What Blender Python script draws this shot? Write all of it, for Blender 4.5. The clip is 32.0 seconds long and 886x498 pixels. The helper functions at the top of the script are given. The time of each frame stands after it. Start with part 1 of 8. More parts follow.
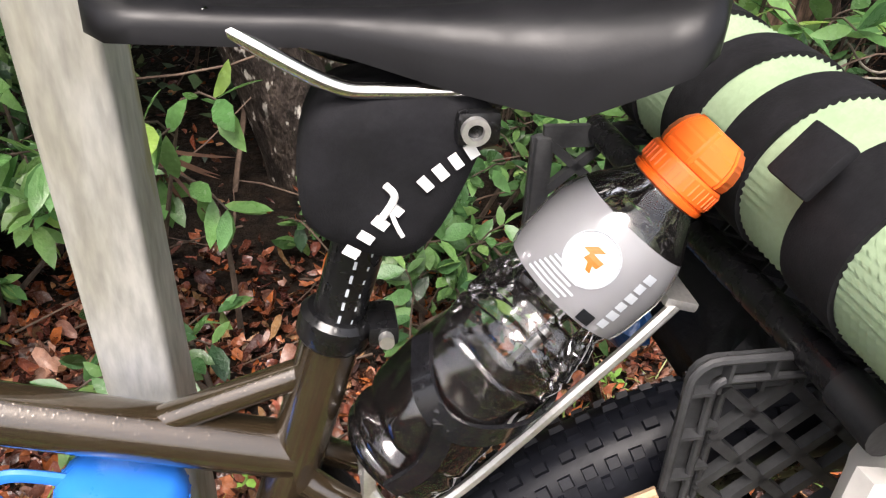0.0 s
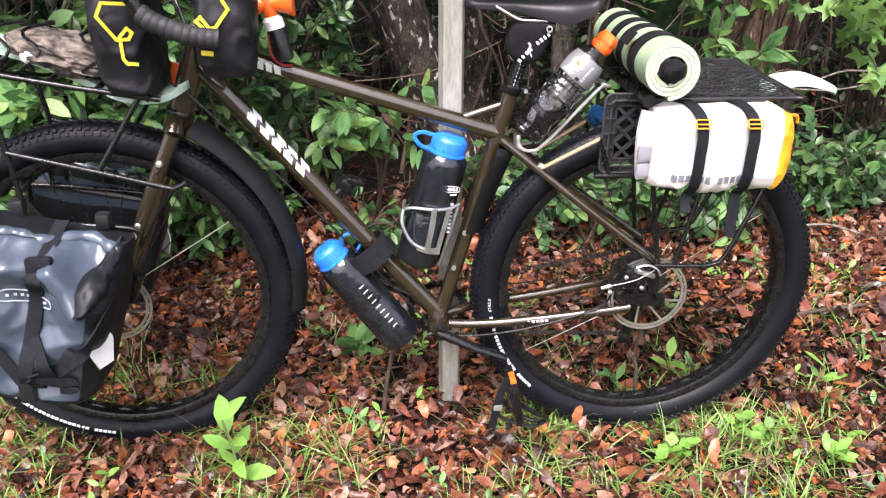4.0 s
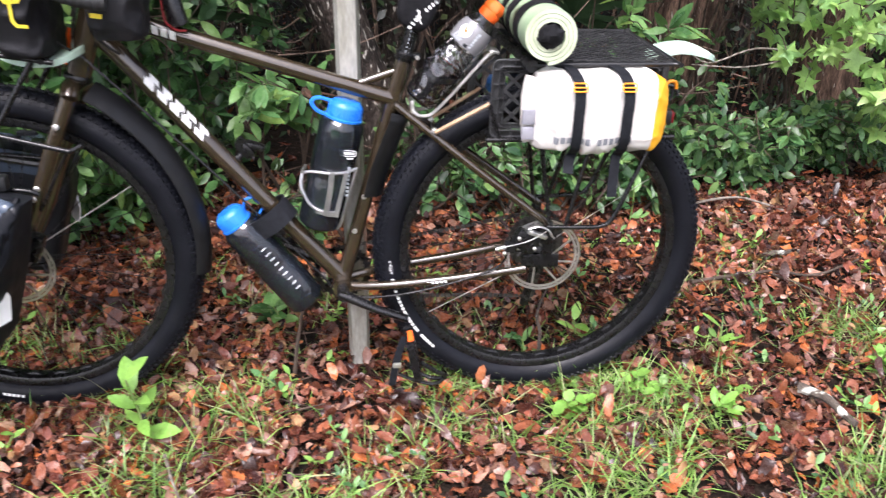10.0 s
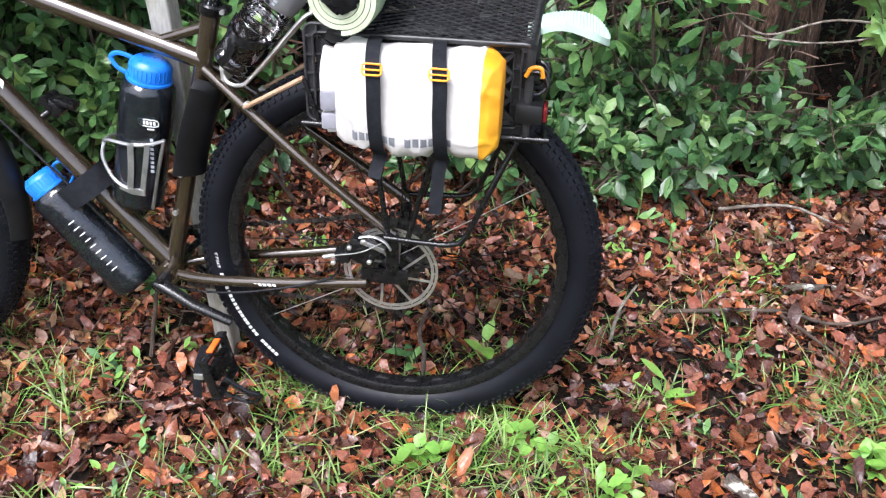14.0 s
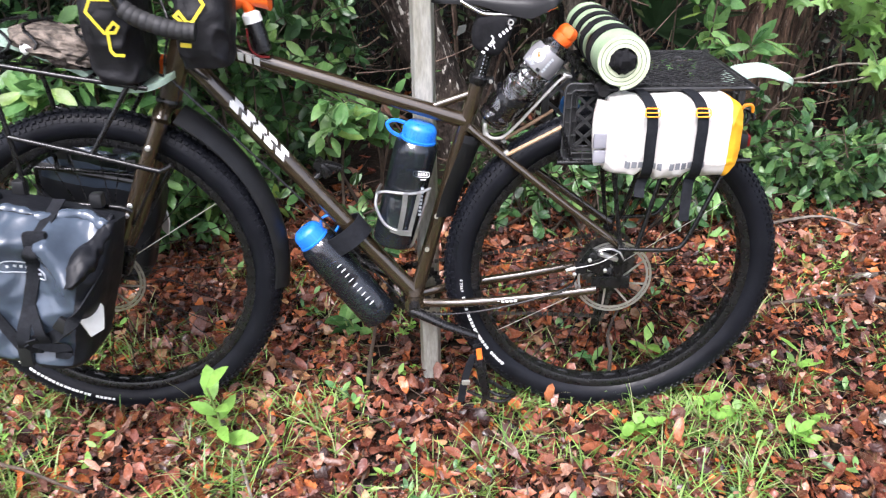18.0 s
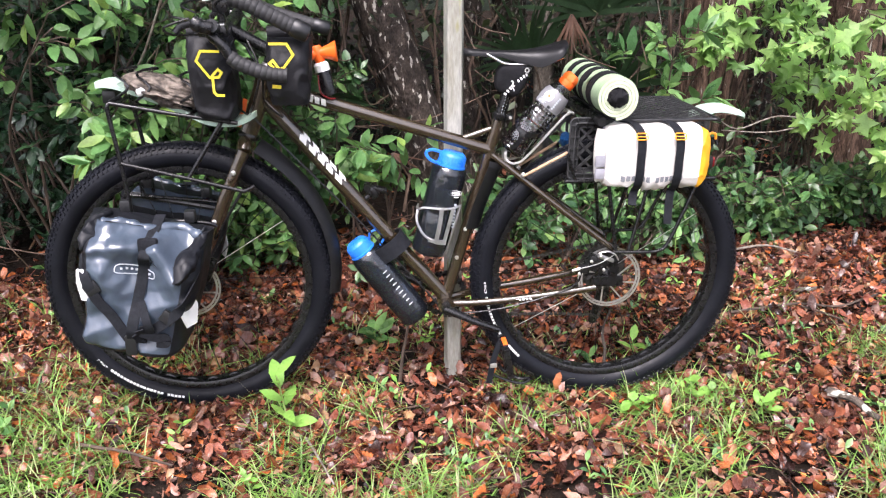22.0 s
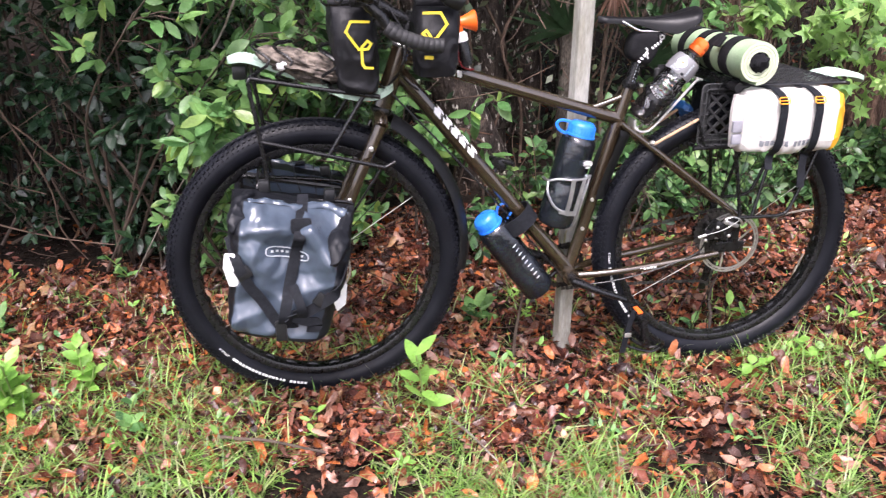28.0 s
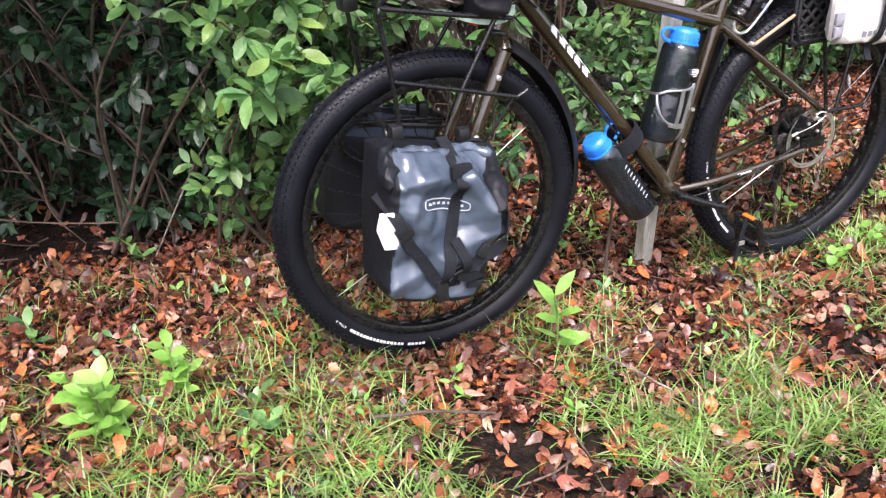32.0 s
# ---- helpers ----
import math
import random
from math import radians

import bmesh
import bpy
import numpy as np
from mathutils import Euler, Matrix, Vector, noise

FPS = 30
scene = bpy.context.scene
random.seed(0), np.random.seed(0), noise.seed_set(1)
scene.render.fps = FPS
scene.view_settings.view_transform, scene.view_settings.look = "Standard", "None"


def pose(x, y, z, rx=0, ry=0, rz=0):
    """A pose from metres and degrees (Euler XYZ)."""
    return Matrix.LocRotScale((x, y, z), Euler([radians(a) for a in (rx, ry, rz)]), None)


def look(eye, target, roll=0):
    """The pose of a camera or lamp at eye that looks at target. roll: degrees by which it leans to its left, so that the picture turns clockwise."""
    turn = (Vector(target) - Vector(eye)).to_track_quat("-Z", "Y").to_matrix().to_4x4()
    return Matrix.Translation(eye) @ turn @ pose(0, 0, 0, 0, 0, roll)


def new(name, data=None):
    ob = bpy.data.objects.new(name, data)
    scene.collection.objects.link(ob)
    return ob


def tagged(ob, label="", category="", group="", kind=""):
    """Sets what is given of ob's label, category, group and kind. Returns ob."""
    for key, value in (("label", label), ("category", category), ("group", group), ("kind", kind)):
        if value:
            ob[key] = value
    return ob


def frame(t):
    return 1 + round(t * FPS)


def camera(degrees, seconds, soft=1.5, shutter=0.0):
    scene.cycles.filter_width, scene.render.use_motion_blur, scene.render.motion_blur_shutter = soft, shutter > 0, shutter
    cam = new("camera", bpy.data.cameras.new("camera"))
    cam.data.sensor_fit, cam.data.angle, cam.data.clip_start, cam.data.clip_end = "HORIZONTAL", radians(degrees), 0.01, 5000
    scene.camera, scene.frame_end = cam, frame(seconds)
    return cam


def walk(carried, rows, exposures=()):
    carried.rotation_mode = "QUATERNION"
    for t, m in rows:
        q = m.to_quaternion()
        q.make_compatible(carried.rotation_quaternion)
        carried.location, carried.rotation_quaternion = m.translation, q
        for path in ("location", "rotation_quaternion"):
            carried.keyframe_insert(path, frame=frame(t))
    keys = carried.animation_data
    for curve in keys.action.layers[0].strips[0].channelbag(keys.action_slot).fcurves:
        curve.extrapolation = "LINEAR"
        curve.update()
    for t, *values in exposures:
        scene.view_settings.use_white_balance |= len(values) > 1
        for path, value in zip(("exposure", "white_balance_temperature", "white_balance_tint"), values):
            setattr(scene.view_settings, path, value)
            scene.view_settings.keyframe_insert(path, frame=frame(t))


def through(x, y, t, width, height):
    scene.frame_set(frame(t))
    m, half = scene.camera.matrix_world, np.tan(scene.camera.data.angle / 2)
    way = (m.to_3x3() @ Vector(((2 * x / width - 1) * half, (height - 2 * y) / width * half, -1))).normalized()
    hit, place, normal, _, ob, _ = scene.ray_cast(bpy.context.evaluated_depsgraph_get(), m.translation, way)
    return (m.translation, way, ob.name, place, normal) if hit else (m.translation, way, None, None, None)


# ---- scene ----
cam = camera(56.5, 32.0, soft=1.2, shutter=0.35)
PATH = [
    (0, (-0.3310, -0.2880, 1.0600), (0.0370, 1.3640, -0.0070), 3.30),
    (0.5, (-0.3460, -0.3430, 1.0740), (0.0300, 1.2950, 0.0190), 3.35),
    (1, (-0.3914, -0.6049, 1.1181), (-0.0463, 1.0424, 0.2364), 2.96),
    (1.5, (-0.4745, -0.8260, 1.1534), (-0.1554, 0.8247, 0.2683), 2.60),
    (2, (-0.5886, -1.0848, 1.1838), (-0.2474, 0.5498, 0.2774), 2.17),
    (2.5, (-0.5636, -1.2612, 1.2017), (-0.2732, 0.3866, 0.3014), 2.34),
    (3, (-0.5559, -1.4225, 1.2047), (-0.3360, 0.2634, 0.3566), 1.89),
    (3.5, (-0.5679, -1.4761, 1.2267), (-0.4044, 0.2127, 0.3716), 1.36),
    (5.5, (-0.6656, -1.7931, 1.1740), (-0.4717, -0.0350, 0.4800), 0.66),
    (6, (-0.6557, -1.8850, 1.1862), (-0.4669, -0.1320, 0.4781), 1.03),
    (6.5, (-0.6397, -1.9596, 1.2004), (-0.4696, -0.2078, 0.4846), 0.59),
    (7, (-0.6410, -1.9976, 1.2010), (-0.4780, -0.2405, 0.4967), 0.32),
    (7.5, (-0.6561, -1.9975, 1.2120), (-0.4835, -0.2374, 0.5176), -0.77),
    (8, (-0.6509, -1.9449, 1.2052), (-0.4655, -0.1952, 0.4881), -2.73),
    (8.5, (-0.6492, -1.8465, 1.1892), (-0.4337, -0.1211, 0.4232), -3.25),
    (9, (-0.6548, -1.7691, 1.1878), (-0.3984, -0.0693, 0.3785), -2.37),
    (9.5, (-0.6029, -1.7165, 1.1997), (-0.3313, -0.0282, 0.3716), -0.89),
    (10, (-0.4621, -1.6208, 1.1953), (-0.2150, 0.0609, 0.3464), 2.09),
    (10.5, (-0.2407, -1.5744, 1.2152), (-0.0309, 0.0859, 0.3155), 0.64),
    (11, (-0.0636, -1.3668, 1.1772), (0.1781, 0.3002, 0.2982), 3.57),
    (11.5, (0.1397, -1.2625, 1.1724), (0.2033, 0.4041, 0.2621), 4.58),
    (12, (0.2552, -1.2223, 1.1874), (0.1454, 0.4222, 0.2422), 2.82),
    (12.5, (0.2652, -1.2163, 1.1595), (0.1272, 0.4126, 0.1912), 3.13),
    (13, (0.2522, -1.2422, 1.1590), (0.0897, 0.3690, 0.1652), 3.00),
    (13.5, (0.2411, -1.2495, 1.1665), (0.0600, 0.3653, 0.1818), 1.93),
    (15.5, (0.2236, -1.2652, 1.1837), (0.0629, 0.3306, 0.1651), 2.43),
    (16, (0.1973, -1.3025, 1.1886), (0.0375, 0.2940, 0.1710), 2.08),
    (16.5, (0.0484, -1.4273, 1.2148), (-0.0776, 0.1866, 0.2200), 1.66),
    (17, (-0.1135, -1.4801, 1.2255), (-0.1369, 0.1664, 0.2775), 2.68),
    (17.5, (-0.2716, -1.4732, 1.2179), (-0.2790, 0.2025, 0.3223), 0.53),
    (18, (-0.4435, -1.6359, 1.2366), (-0.3802, 0.0665, 0.3954), 0.39),
    (18.5, (-0.5034, -1.7910, 1.2461), (-0.3964, -0.0604, 0.4691), 1.33),
    (19, (-0.5347, -1.9463, 1.2612), (-0.4260, -0.1991, 0.5227), 0.49),
    (19.5, (-0.6039, -1.9988, 1.2523), (-0.4721, -0.2479, 0.5264), -0.36),
    (20, (-0.6453, -2.0238, 1.2446), (-0.4810, -0.2651, 0.5446), -0.12),
    (20.5, (-0.6487, -2.0241, 1.2406), (-0.4464, -0.2630, 0.5568), 0.45),
    (21, (-0.6550, -2.0200, 1.2417), (-0.4358, -0.2576, 0.5665), 0.71),
    (21.5, (-0.6680, -2.0192, 1.2260), (-0.4641, -0.2567, 0.5463), 0.66),
    (22, (-0.6896, -2.0468, 1.2266), (-0.4913, -0.2804, 0.5554), 0.86),
    (22.5, (-0.6882, -2.0778, 1.2281), (-0.4759, -0.2946, 0.6074), 0.77),
    (23, (-0.6669, -2.1251, 1.2163), (-0.4599, -0.3271, 0.6380), 0.66),
    (23.5, (-0.6607, -2.1447, 1.2251), (-0.4613, -0.3458, 0.6471), 1.14),
    (24, (-0.6711, -2.1823, 1.2282), (-0.5014, -0.3833, 0.6411), 1.32),
    (24.5, (-0.6748, -2.1886, 1.2225), (-0.5281, -0.3960, 0.6102), 0.90),
    (26.5, (-0.9449, -1.9723, 1.1959), (-0.6106, -0.2138, 0.5588), 0.80),
    (27, (-0.9791, -1.9281, 1.1892), (-0.6253, -0.1847, 0.5219), 0.51),
    (27.5, (-1.0619, -1.9331, 1.1905), (-0.6801, -0.2078, 0.4923), 0.63),
    (28, (-1.2091, -1.9432, 1.1926), (-0.8555, -0.2172, 0.4814), 0.58),
    (28.5, (-1.3258, -1.7990, 1.1543), (-0.9605, -0.0889, 0.4113), 0.26),
    (29, (-1.4864, -1.5988, 1.1824), (-1.0522, 0.0593, 0.3625), -0.41),
    (29.5, (-1.7107, -1.4958, 1.1936), (-1.1312, 0.0999, 0.3403), -1.02),
    (30, (-1.7774, -1.4725, 1.1954), (-1.0925, 0.0975, 0.3731), -0.78),
    (30.5, (-1.7377, -1.4817, 1.1225), (-1.0182, 0.0729, 0.3007), -0.58),
    (31, (-1.7488, -1.5871, 1.1565), (-1.0530, -0.0531, 0.2776), 0.20),
    (31.5, (-1.7774, -1.6076, 1.1533), (-1.1091, -0.0641, 0.2696), -0.71),
    (32, (-1.8424, -1.5616, 1.1655), (-1.1457, -0.0239, 0.2937), -1.65),
]
walk(cam, [(t, look(eye, target, roll)) for t, eye, target, roll in PATH], [(0, 1.72, 6900, 15), (2, 1.82, 6900, 15), (3, 1.90, 6700, 19), (8, 1.86, 6400, 19), (10, 1.76, 6300, 19), (11.5, 1.62, 6050, 15), (13.5, 1.66, 6050, 15), (16, 1.66, 6050, 15), (17, 1.70, 6050, 15), (19, 1.87, 6400, 20), (22, 1.86, 6400, 20), (27, 1.85, 6400, 23), (29, 1.83, 6400, 24), (32, 1.86, 6400, 21)])

# ---- world and light: overcast daylight at the edge of a wood, open towards the road ----
SUN_EL, SUN_AZ = radians(58), radians(200)
world = bpy.data.worlds.new("overcast_sky")
scene.world = world
world.use_nodes = True
wn = world.node_tree
sky = wn.nodes.new("ShaderNodeTexSky")
sky.sky_type, sky.sun_disc, sky.sun_elevation, sky.sun_rotation = "NISHITA", False, SUN_EL, SUN_AZ
sky.air_density, sky.dust_density, sky.ozone_density = 1.0, 4.0, 1.0
soft_sky = wn.nodes.new("ShaderNodeHueSaturation")
soft_sky.inputs["Saturation"].default_value = 0.48
wn.links.new(sky.outputs[0], soft_sky.inputs["Color"])
wn.links.new(soft_sky.outputs[0], wn.nodes["Background"].inputs["Color"])
wn.nodes["Background"].inputs["Strength"].default_value = 0.125
sun = new("sun", bpy.data.lights.new("sun", "SUN"))
sun.data.energy, sun.data.angle, sun.data.color = 1.5, radians(30), (1.0, 0.985, 0.97)
sun.matrix_world = look((-2, -4, 8), (0, 0, 0))

# ---- materials ----


def mat(name, c1, c2=None, rough=0.5, metal=0.0, scale=20.0, fine=0.0, bump=0.0, bump_scale=None, coat=0.0, wet=0.0,
        island=None, trans=0.0, alpha=1.0, spec=0.5, rough2=None, stretch=None, random_hue=0.0, ior=1.45, drops=0.0, drop_scale=170.0, flecks=None, coat_ior=1.5):
    """A procedural surface: two tones by noise (coarse and fine), roughness that varies, relief; island: colours picked leaf by leaf."""
    m = bpy.data.materials.new(name)
    m.use_nodes = True
    nt = m.node_tree
    b = nt.nodes["Principled BSDF"]
    lk = nt.links.new
    tc = nt.nodes.new("ShaderNodeTexCoord")
    co = tc.outputs["Object"]
    if stretch:
        mp = nt.nodes.new("ShaderNodeMapping")
        mp.inputs["Scale"].default_value = stretch
        lk(co, mp.inputs["Vector"])
        co = mp.outputs["Vector"]

    def tex(sc, detail=4.0):
        n = nt.nodes.new("ShaderNodeTexNoise")
        n.inputs["Scale"].default_value, n.inputs["Detail"].default_value = sc, detail
        lk(co, n.inputs["Vector"])
        return n.outputs["Fac"]

    def ramp(src, stops):
        r = nt.nodes.new("ShaderNodeValToRGB")
        els = r.color_ramp.elements
        while len(els) < len(stops):
            els.new(0.5)
        for e, (p, c) in zip(els, stops):
            e.position, e.color = p, (*c, 1)
        lk(src, r.inputs["Fac"])
        return r.outputs["Color"]

    def mix(kind, fac, a, bcol):
        x = nt.nodes.new("ShaderNodeMix")
        x.data_type, x.blend_type = "RGBA", kind
        for sock, v in ((x.inputs["Factor"], fac), (x.inputs["A"], a), (x.inputs["B"], bcol)):
            if isinstance(v, (int, float)):
                sock.default_value = v
            elif isinstance(v, tuple):
                sock.default_value = (*v, 1)
            else:
                lk(v, sock)
        return x.outputs["Result"]

    coarse = tex(scale)
    c2 = c2 or tuple(x * 0.8 for x in c1)
    if island:
        geo = nt.nodes.new("ShaderNodeNewGeometry")
        k = len(island)
        col = ramp(geo.outputs["Random Per Island"], [(i / max(1, k - 1), c) for i, c in enumerate(island)])
        dark = ramp(coarse, [(0.35, (0.72, 0.7, 0.68)), (0.62, (1.1, 1.1, 1.05))])
        col = mix("MULTIPLY", 1.0, col, dark)
    else:
        col = ramp(coarse, [(0.36, c1), (0.64, c2)])
    if fine:
        grain = ramp(tex(scale * 9, 3.0), [(0.3, (1 - fine,) * 3), (0.7, (1 + fine * 0.6,) * 3)])
        col = mix("MULTIPLY", 1.0, col, grain)
    if flecks:
        tint, f_scale, f_lo = flecks
        mask = ramp(tex(f_scale, 6.0), [(f_lo, (0, 0, 0)), (f_lo + 0.05, (1, 1, 1))])
        col = mix("MIX", mask, col, tint)
    lk(col, b.inputs["Base Color"])
    r2 = rough2 if rough2 is not None else min(1.0, rough + 0.15)
    mr = nt.nodes.new("ShaderNodeMapRange")
    lk(tex(scale * 2.3), mr.inputs["Value"])
    mr.inputs["From Min"].default_value, mr.inputs["From Max"].default_value = 0.35, 0.65
    mr.inputs["To Min"].default_value, mr.inputs["To Max"].default_value = rough, r2
    lk(mr.outputs[0], b.inputs["Roughness"])
    b.inputs["Metallic"].default_value = metal
    b.inputs["Specular IOR Level"].default_value = spec
    b.inputs["Coat Weight"].default_value, b.inputs["Coat Roughness"].default_value, b.inputs["Coat IOR"].default_value = coat, 0.08, coat_ior
    if trans:
        b.inputs["Transmission Weight"].default_value = trans
        b.inputs["IOR"].default_value = ior
    if alpha < 1:
        b.inputs["Alpha"].default_value = alpha
    height = None
    if bump:
        height, dist, strength = tex(bump_scale or scale * 4, 5.0), bump, 0.7
    if drops:
        vo = nt.nodes.new("ShaderNodeTexVoronoi")
        vo.inputs["Scale"].default_value = drop_scale
        lk(co, vo.inputs["Vector"])
        dr = nt.nodes.new("ShaderNodeMapRange")
        dr.interpolation_type = "SMOOTHSTEP"
        lk(vo.outputs["Distance"], dr.inputs["Value"])
        dr.inputs["From Min"].default_value, dr.inputs["From Max"].default_value = 0.12, 0.4
        dr.inputs["To Min"].default_value, dr.inputs["To Max"].default_value = 1.0, 0.0
        height, dist, strength = dr.outputs[0], drops, 0.8
    if height is not None:
        bp = nt.nodes.new("ShaderNodeBump")
        bp.inputs["Distance"].default_value, bp.inputs["Strength"].default_value = dist, strength
        lk(height, bp.inputs["Height"])
        lk(bp.outputs[0], b.inputs["Normal"])
    return m


def leafy(name, colours, rough=0.35, scale=14.0, through=0.35, spec=0.5, vein=0.0008):
    """Leaves: colours picked leaf by leaf, thin enough to pass light."""
    colours = [(r, g, b * 1.4) for r, g, b in colours]
    m = mat(name, colours[0], rough=rough, rough2=rough + 0.2, scale=scale, island=colours, fine=0.12, bump=vein, bump_scale=160, spec=spec)
    nt = m.node_tree
    b = nt.nodes["Principled BSDF"]
    out = nt.nodes["Material Output"]
    tr = nt.nodes.new("ShaderNodeBsdfTranslucent")
    src = b.inputs["Base Color"].links[0].from_socket
    nt.links.new(src, tr.inputs["Color"])
    ms = nt.nodes.new("ShaderNodeMixShader")
    ms.inputs[0].default_value = through
    nt.links.new(b.outputs[0], ms.inputs[1])
    nt.links.new(tr.outputs[0], ms.inputs[2])
    nt.links.new(ms.outputs[0], out.inputs["Surface"])
    return m


M_SOIL = mat("dark_wet_soil", (0.006, 0.0045, 0.0036), (0.022, 0.0145, 0.010), rough=0.7, rough2=0.95, scale=22, fine=0.6, bump=0.02, bump_scale=60, spec=0.12)
M_LITTER = leafy("fallen_leaves", [(0.008, 0.006, 0.004), (0.160, 0.056, 0.026), (0.350, 0.117, 0.043), (0.032, 0.012, 0.008), (0.488, 0.174, 0.058), (0.013, 0.008, 0.007), (0.244, 0.121, 0.065), (0.276, 0.086, 0.035), (0.051, 0.018, 0.010), (0.446, 0.250, 0.132), (0.132, 0.044, 0.024), (0.008, 0.006, 0.004), (0.552, 0.163, 0.036), (0.144, 0.063, 0.035), (0.022, 0.009, 0.008), (0.296, 0.094, 0.045), (0.096, 0.035, 0.018), (0.402, 0.233, 0.085), (0.023, 0.011, 0.007), (0.063, 0.023, 0.013)], rough=0.14, through=0.10, scale=60, spec=0.42, vein=0.002)
M_GRASS = leafy("grass_blades", [(0.130, 0.290, 0.040), (0.230, 0.430, 0.066), (0.340, 0.540, 0.100), (0.180, 0.360, 0.050), (0.470, 0.500, 0.190), (0.085, 0.190, 0.032), (0.280, 0.490, 0.080)], rough=0.3, through=0.42, scale=8)
M_LAUREL = leafy("glossy_shrub_leaves", [(0.029, 0.077, 0.023), (0.076, 0.176, 0.044), (0.043, 0.110, 0.030), (0.134, 0.258, 0.060), (0.022, 0.053, 0.018), (0.093, 0.211, 0.055), (0.202, 0.335, 0.077), (0.034, 0.090, 0.028)], rough=0.15, through=0.26, spec=0.46, vein=0.0022)
M_LAURELB = leafy("broad_green_leaves", [(0.084, 0.205, 0.052), (0.160, 0.330, 0.077), (0.112, 0.262, 0.065), (0.235, 0.425, 0.100), (0.062, 0.158, 0.045), (0.310, 0.470, 0.082)], rough=0.16, through=0.34, spec=0.44, vein=0.0022)
M_BRIGHT = leafy("bright_young_leaves", [(0.220, 0.460, 0.062), (0.310, 0.590, 0.088), (0.260, 0.520, 0.074), (0.400, 0.650, 0.120)], rough=0.26, through=0.45, vein=0.0016)
M_STAR = leafy("lobed_tree_leaves", [(0.225, 0.430, 0.085), (0.340, 0.580, 0.115), (0.165, 0.340, 0.075), (0.440, 0.660, 0.150), (0.270, 0.490, 0.088)], rough=0.28, through=0.45, vein=0.0022)
# greens kept low so the colour holds the wood's inner shade
M_DEEP = leafy("deep_shade_leaves", [(0.016, 0.034, 0.013), (0.036, 0.072, 0.024), (0.022, 0.046, 0.017), (0.070, 0.115, 0.034), (0.012, 0.024, 0.010), (0.13, 0.18, 0.05), (0.030, 0.022, 0.014)], rough=0.3, through=0.3)
M_PALM = leafy("palmetto_leaves", [(0.022, 0.05, 0.018), (0.035, 0.075, 0.022), (0.028, 0.06, 0.024)], rough=0.4, through=0.3)
M_DRYPALM = leafy("dry_palm_leaves", [(0.17, 0.085, 0.038), (0.11, 0.055, 0.026), (0.22, 0.12, 0.06)], rough=0.6, through=0.2)
M_BARK = mat("brown_tree_bark", (0.046, 0.029, 0.021), (0.180, 0.115, 0.084), rough=0.85, scale=15, fine=0.6, bump=0.05, bump_scale=34, stretch=(1.9, 1.9, 0.34), spec=0.15, flecks=((0.40, 0.37, 0.32), 40, 0.64))
M_BARKD = mat("dark_wet_bark", (0.022, 0.0165, 0.0135), (0.075, 0.057, 0.046), rough=0.65, scale=14, fine=0.6, bump=0.04, bump_scale=36, stretch=(1.6, 1.6, 0.8), spec=0.25, flecks=((0.46, 0.43, 0.38), 28, 0.60))
M_BARKP = mat("pale_lichened_bark", (0.05, 0.042, 0.034), (0.18, 0.155, 0.13), rough=0.8, scale=14, fine=0.5, bump=0.03, bump_scale=36, stretch=(1.2, 1.2, 0.5), spec=0.2, flecks=((0.40, 0.38, 0.34), 26, 0.62))
M_TWIG = mat("brown_twigs", (0.035, 0.024, 0.016), (0.09, 0.062, 0.045), rough=0.7, scale=30, fine=0.3)
M_TWIG2 = mat("dead_brown_twigs", (0.05, 0.034, 0.025), (0.15, 0.105, 0.08), rough=0.8, scale=12, fine=0.3, spec=0.2)
M_STICK = mat("lichened_stick", (0.28, 0.25, 0.21), (0.11, 0.085, 0.065), rough=0.7, scale=40, fine=0.4)
M_POST = mat("galvanised_steel", (0.30, 0.29, 0.235), (0.52, 0.52, 0.49), rough=0.38, rough2=0.6, metal=0.25, scale=14, fine=0.22, bump=0.0004, bump_scale=90, stretch=(1.6, 1.6, 0.35), flecks=((0.30, 0.29, 0.16), 16, 0.60))
M_PAINT = mat("brown_metallic_paint", (0.034, 0.0235, 0.0130), (0.043, 0.0295, 0.0165), rough=0.2, rough2=0.27, metal=0.35, scale=60, fine=0.08, coat=1.0, drops=0.0002, drop_scale=300.0, coat_ior=1.65)
M_BLACK = mat("black_enamel", (0.0045, 0.0045, 0.005), (0.008, 0.008, 0.009), rough=0.22, rough2=0.36, scale=40, coat=0.2, drops=0.0003, spec=0.35)
M_RUBBER = mat("black_tyre_rubber", (0.0042, 0.0047, 0.0072), (0.0070, 0.0078, 0.0112), rough=0.36, rough2=0.52, scale=18, fine=0.25, bump=0.0003, bump_scale=240, spec=0.19)
M_PLASTIC = mat("black_plastic", (0.008, 0.0085, 0.0095), (0.014, 0.0145, 0.016), rough=0.32, rough2=0.46, scale=25, fine=0.1, bump=0.0003, bump_scale=300, spec=0.5)
M_GUARD = mat("matt_black_guard_plastic", (0.0045, 0.0048, 0.0056), (0.0085, 0.009, 0.0102), rough=0.4, rough2=0.55, scale=25, fine=0.1, bump=0.0003, bump_scale=300, spec=0.3)
M_CRATE = mat("scuffed_grey_black_plastic", (0.018, 0.0185, 0.020), (0.036, 0.037, 0.039), rough=0.4, rough2=0.6, scale=30, fine=0.25, bump=0.0003, bump_scale=200)
M_WEB = mat("dark_grey_webbing", (0.0055, 0.0064, 0.0090), (0.0100, 0.0115, 0.0155), rough=0.75, scale=60, fine=0.3, bump=0.0008, bump_scale=500, spec=0.25)
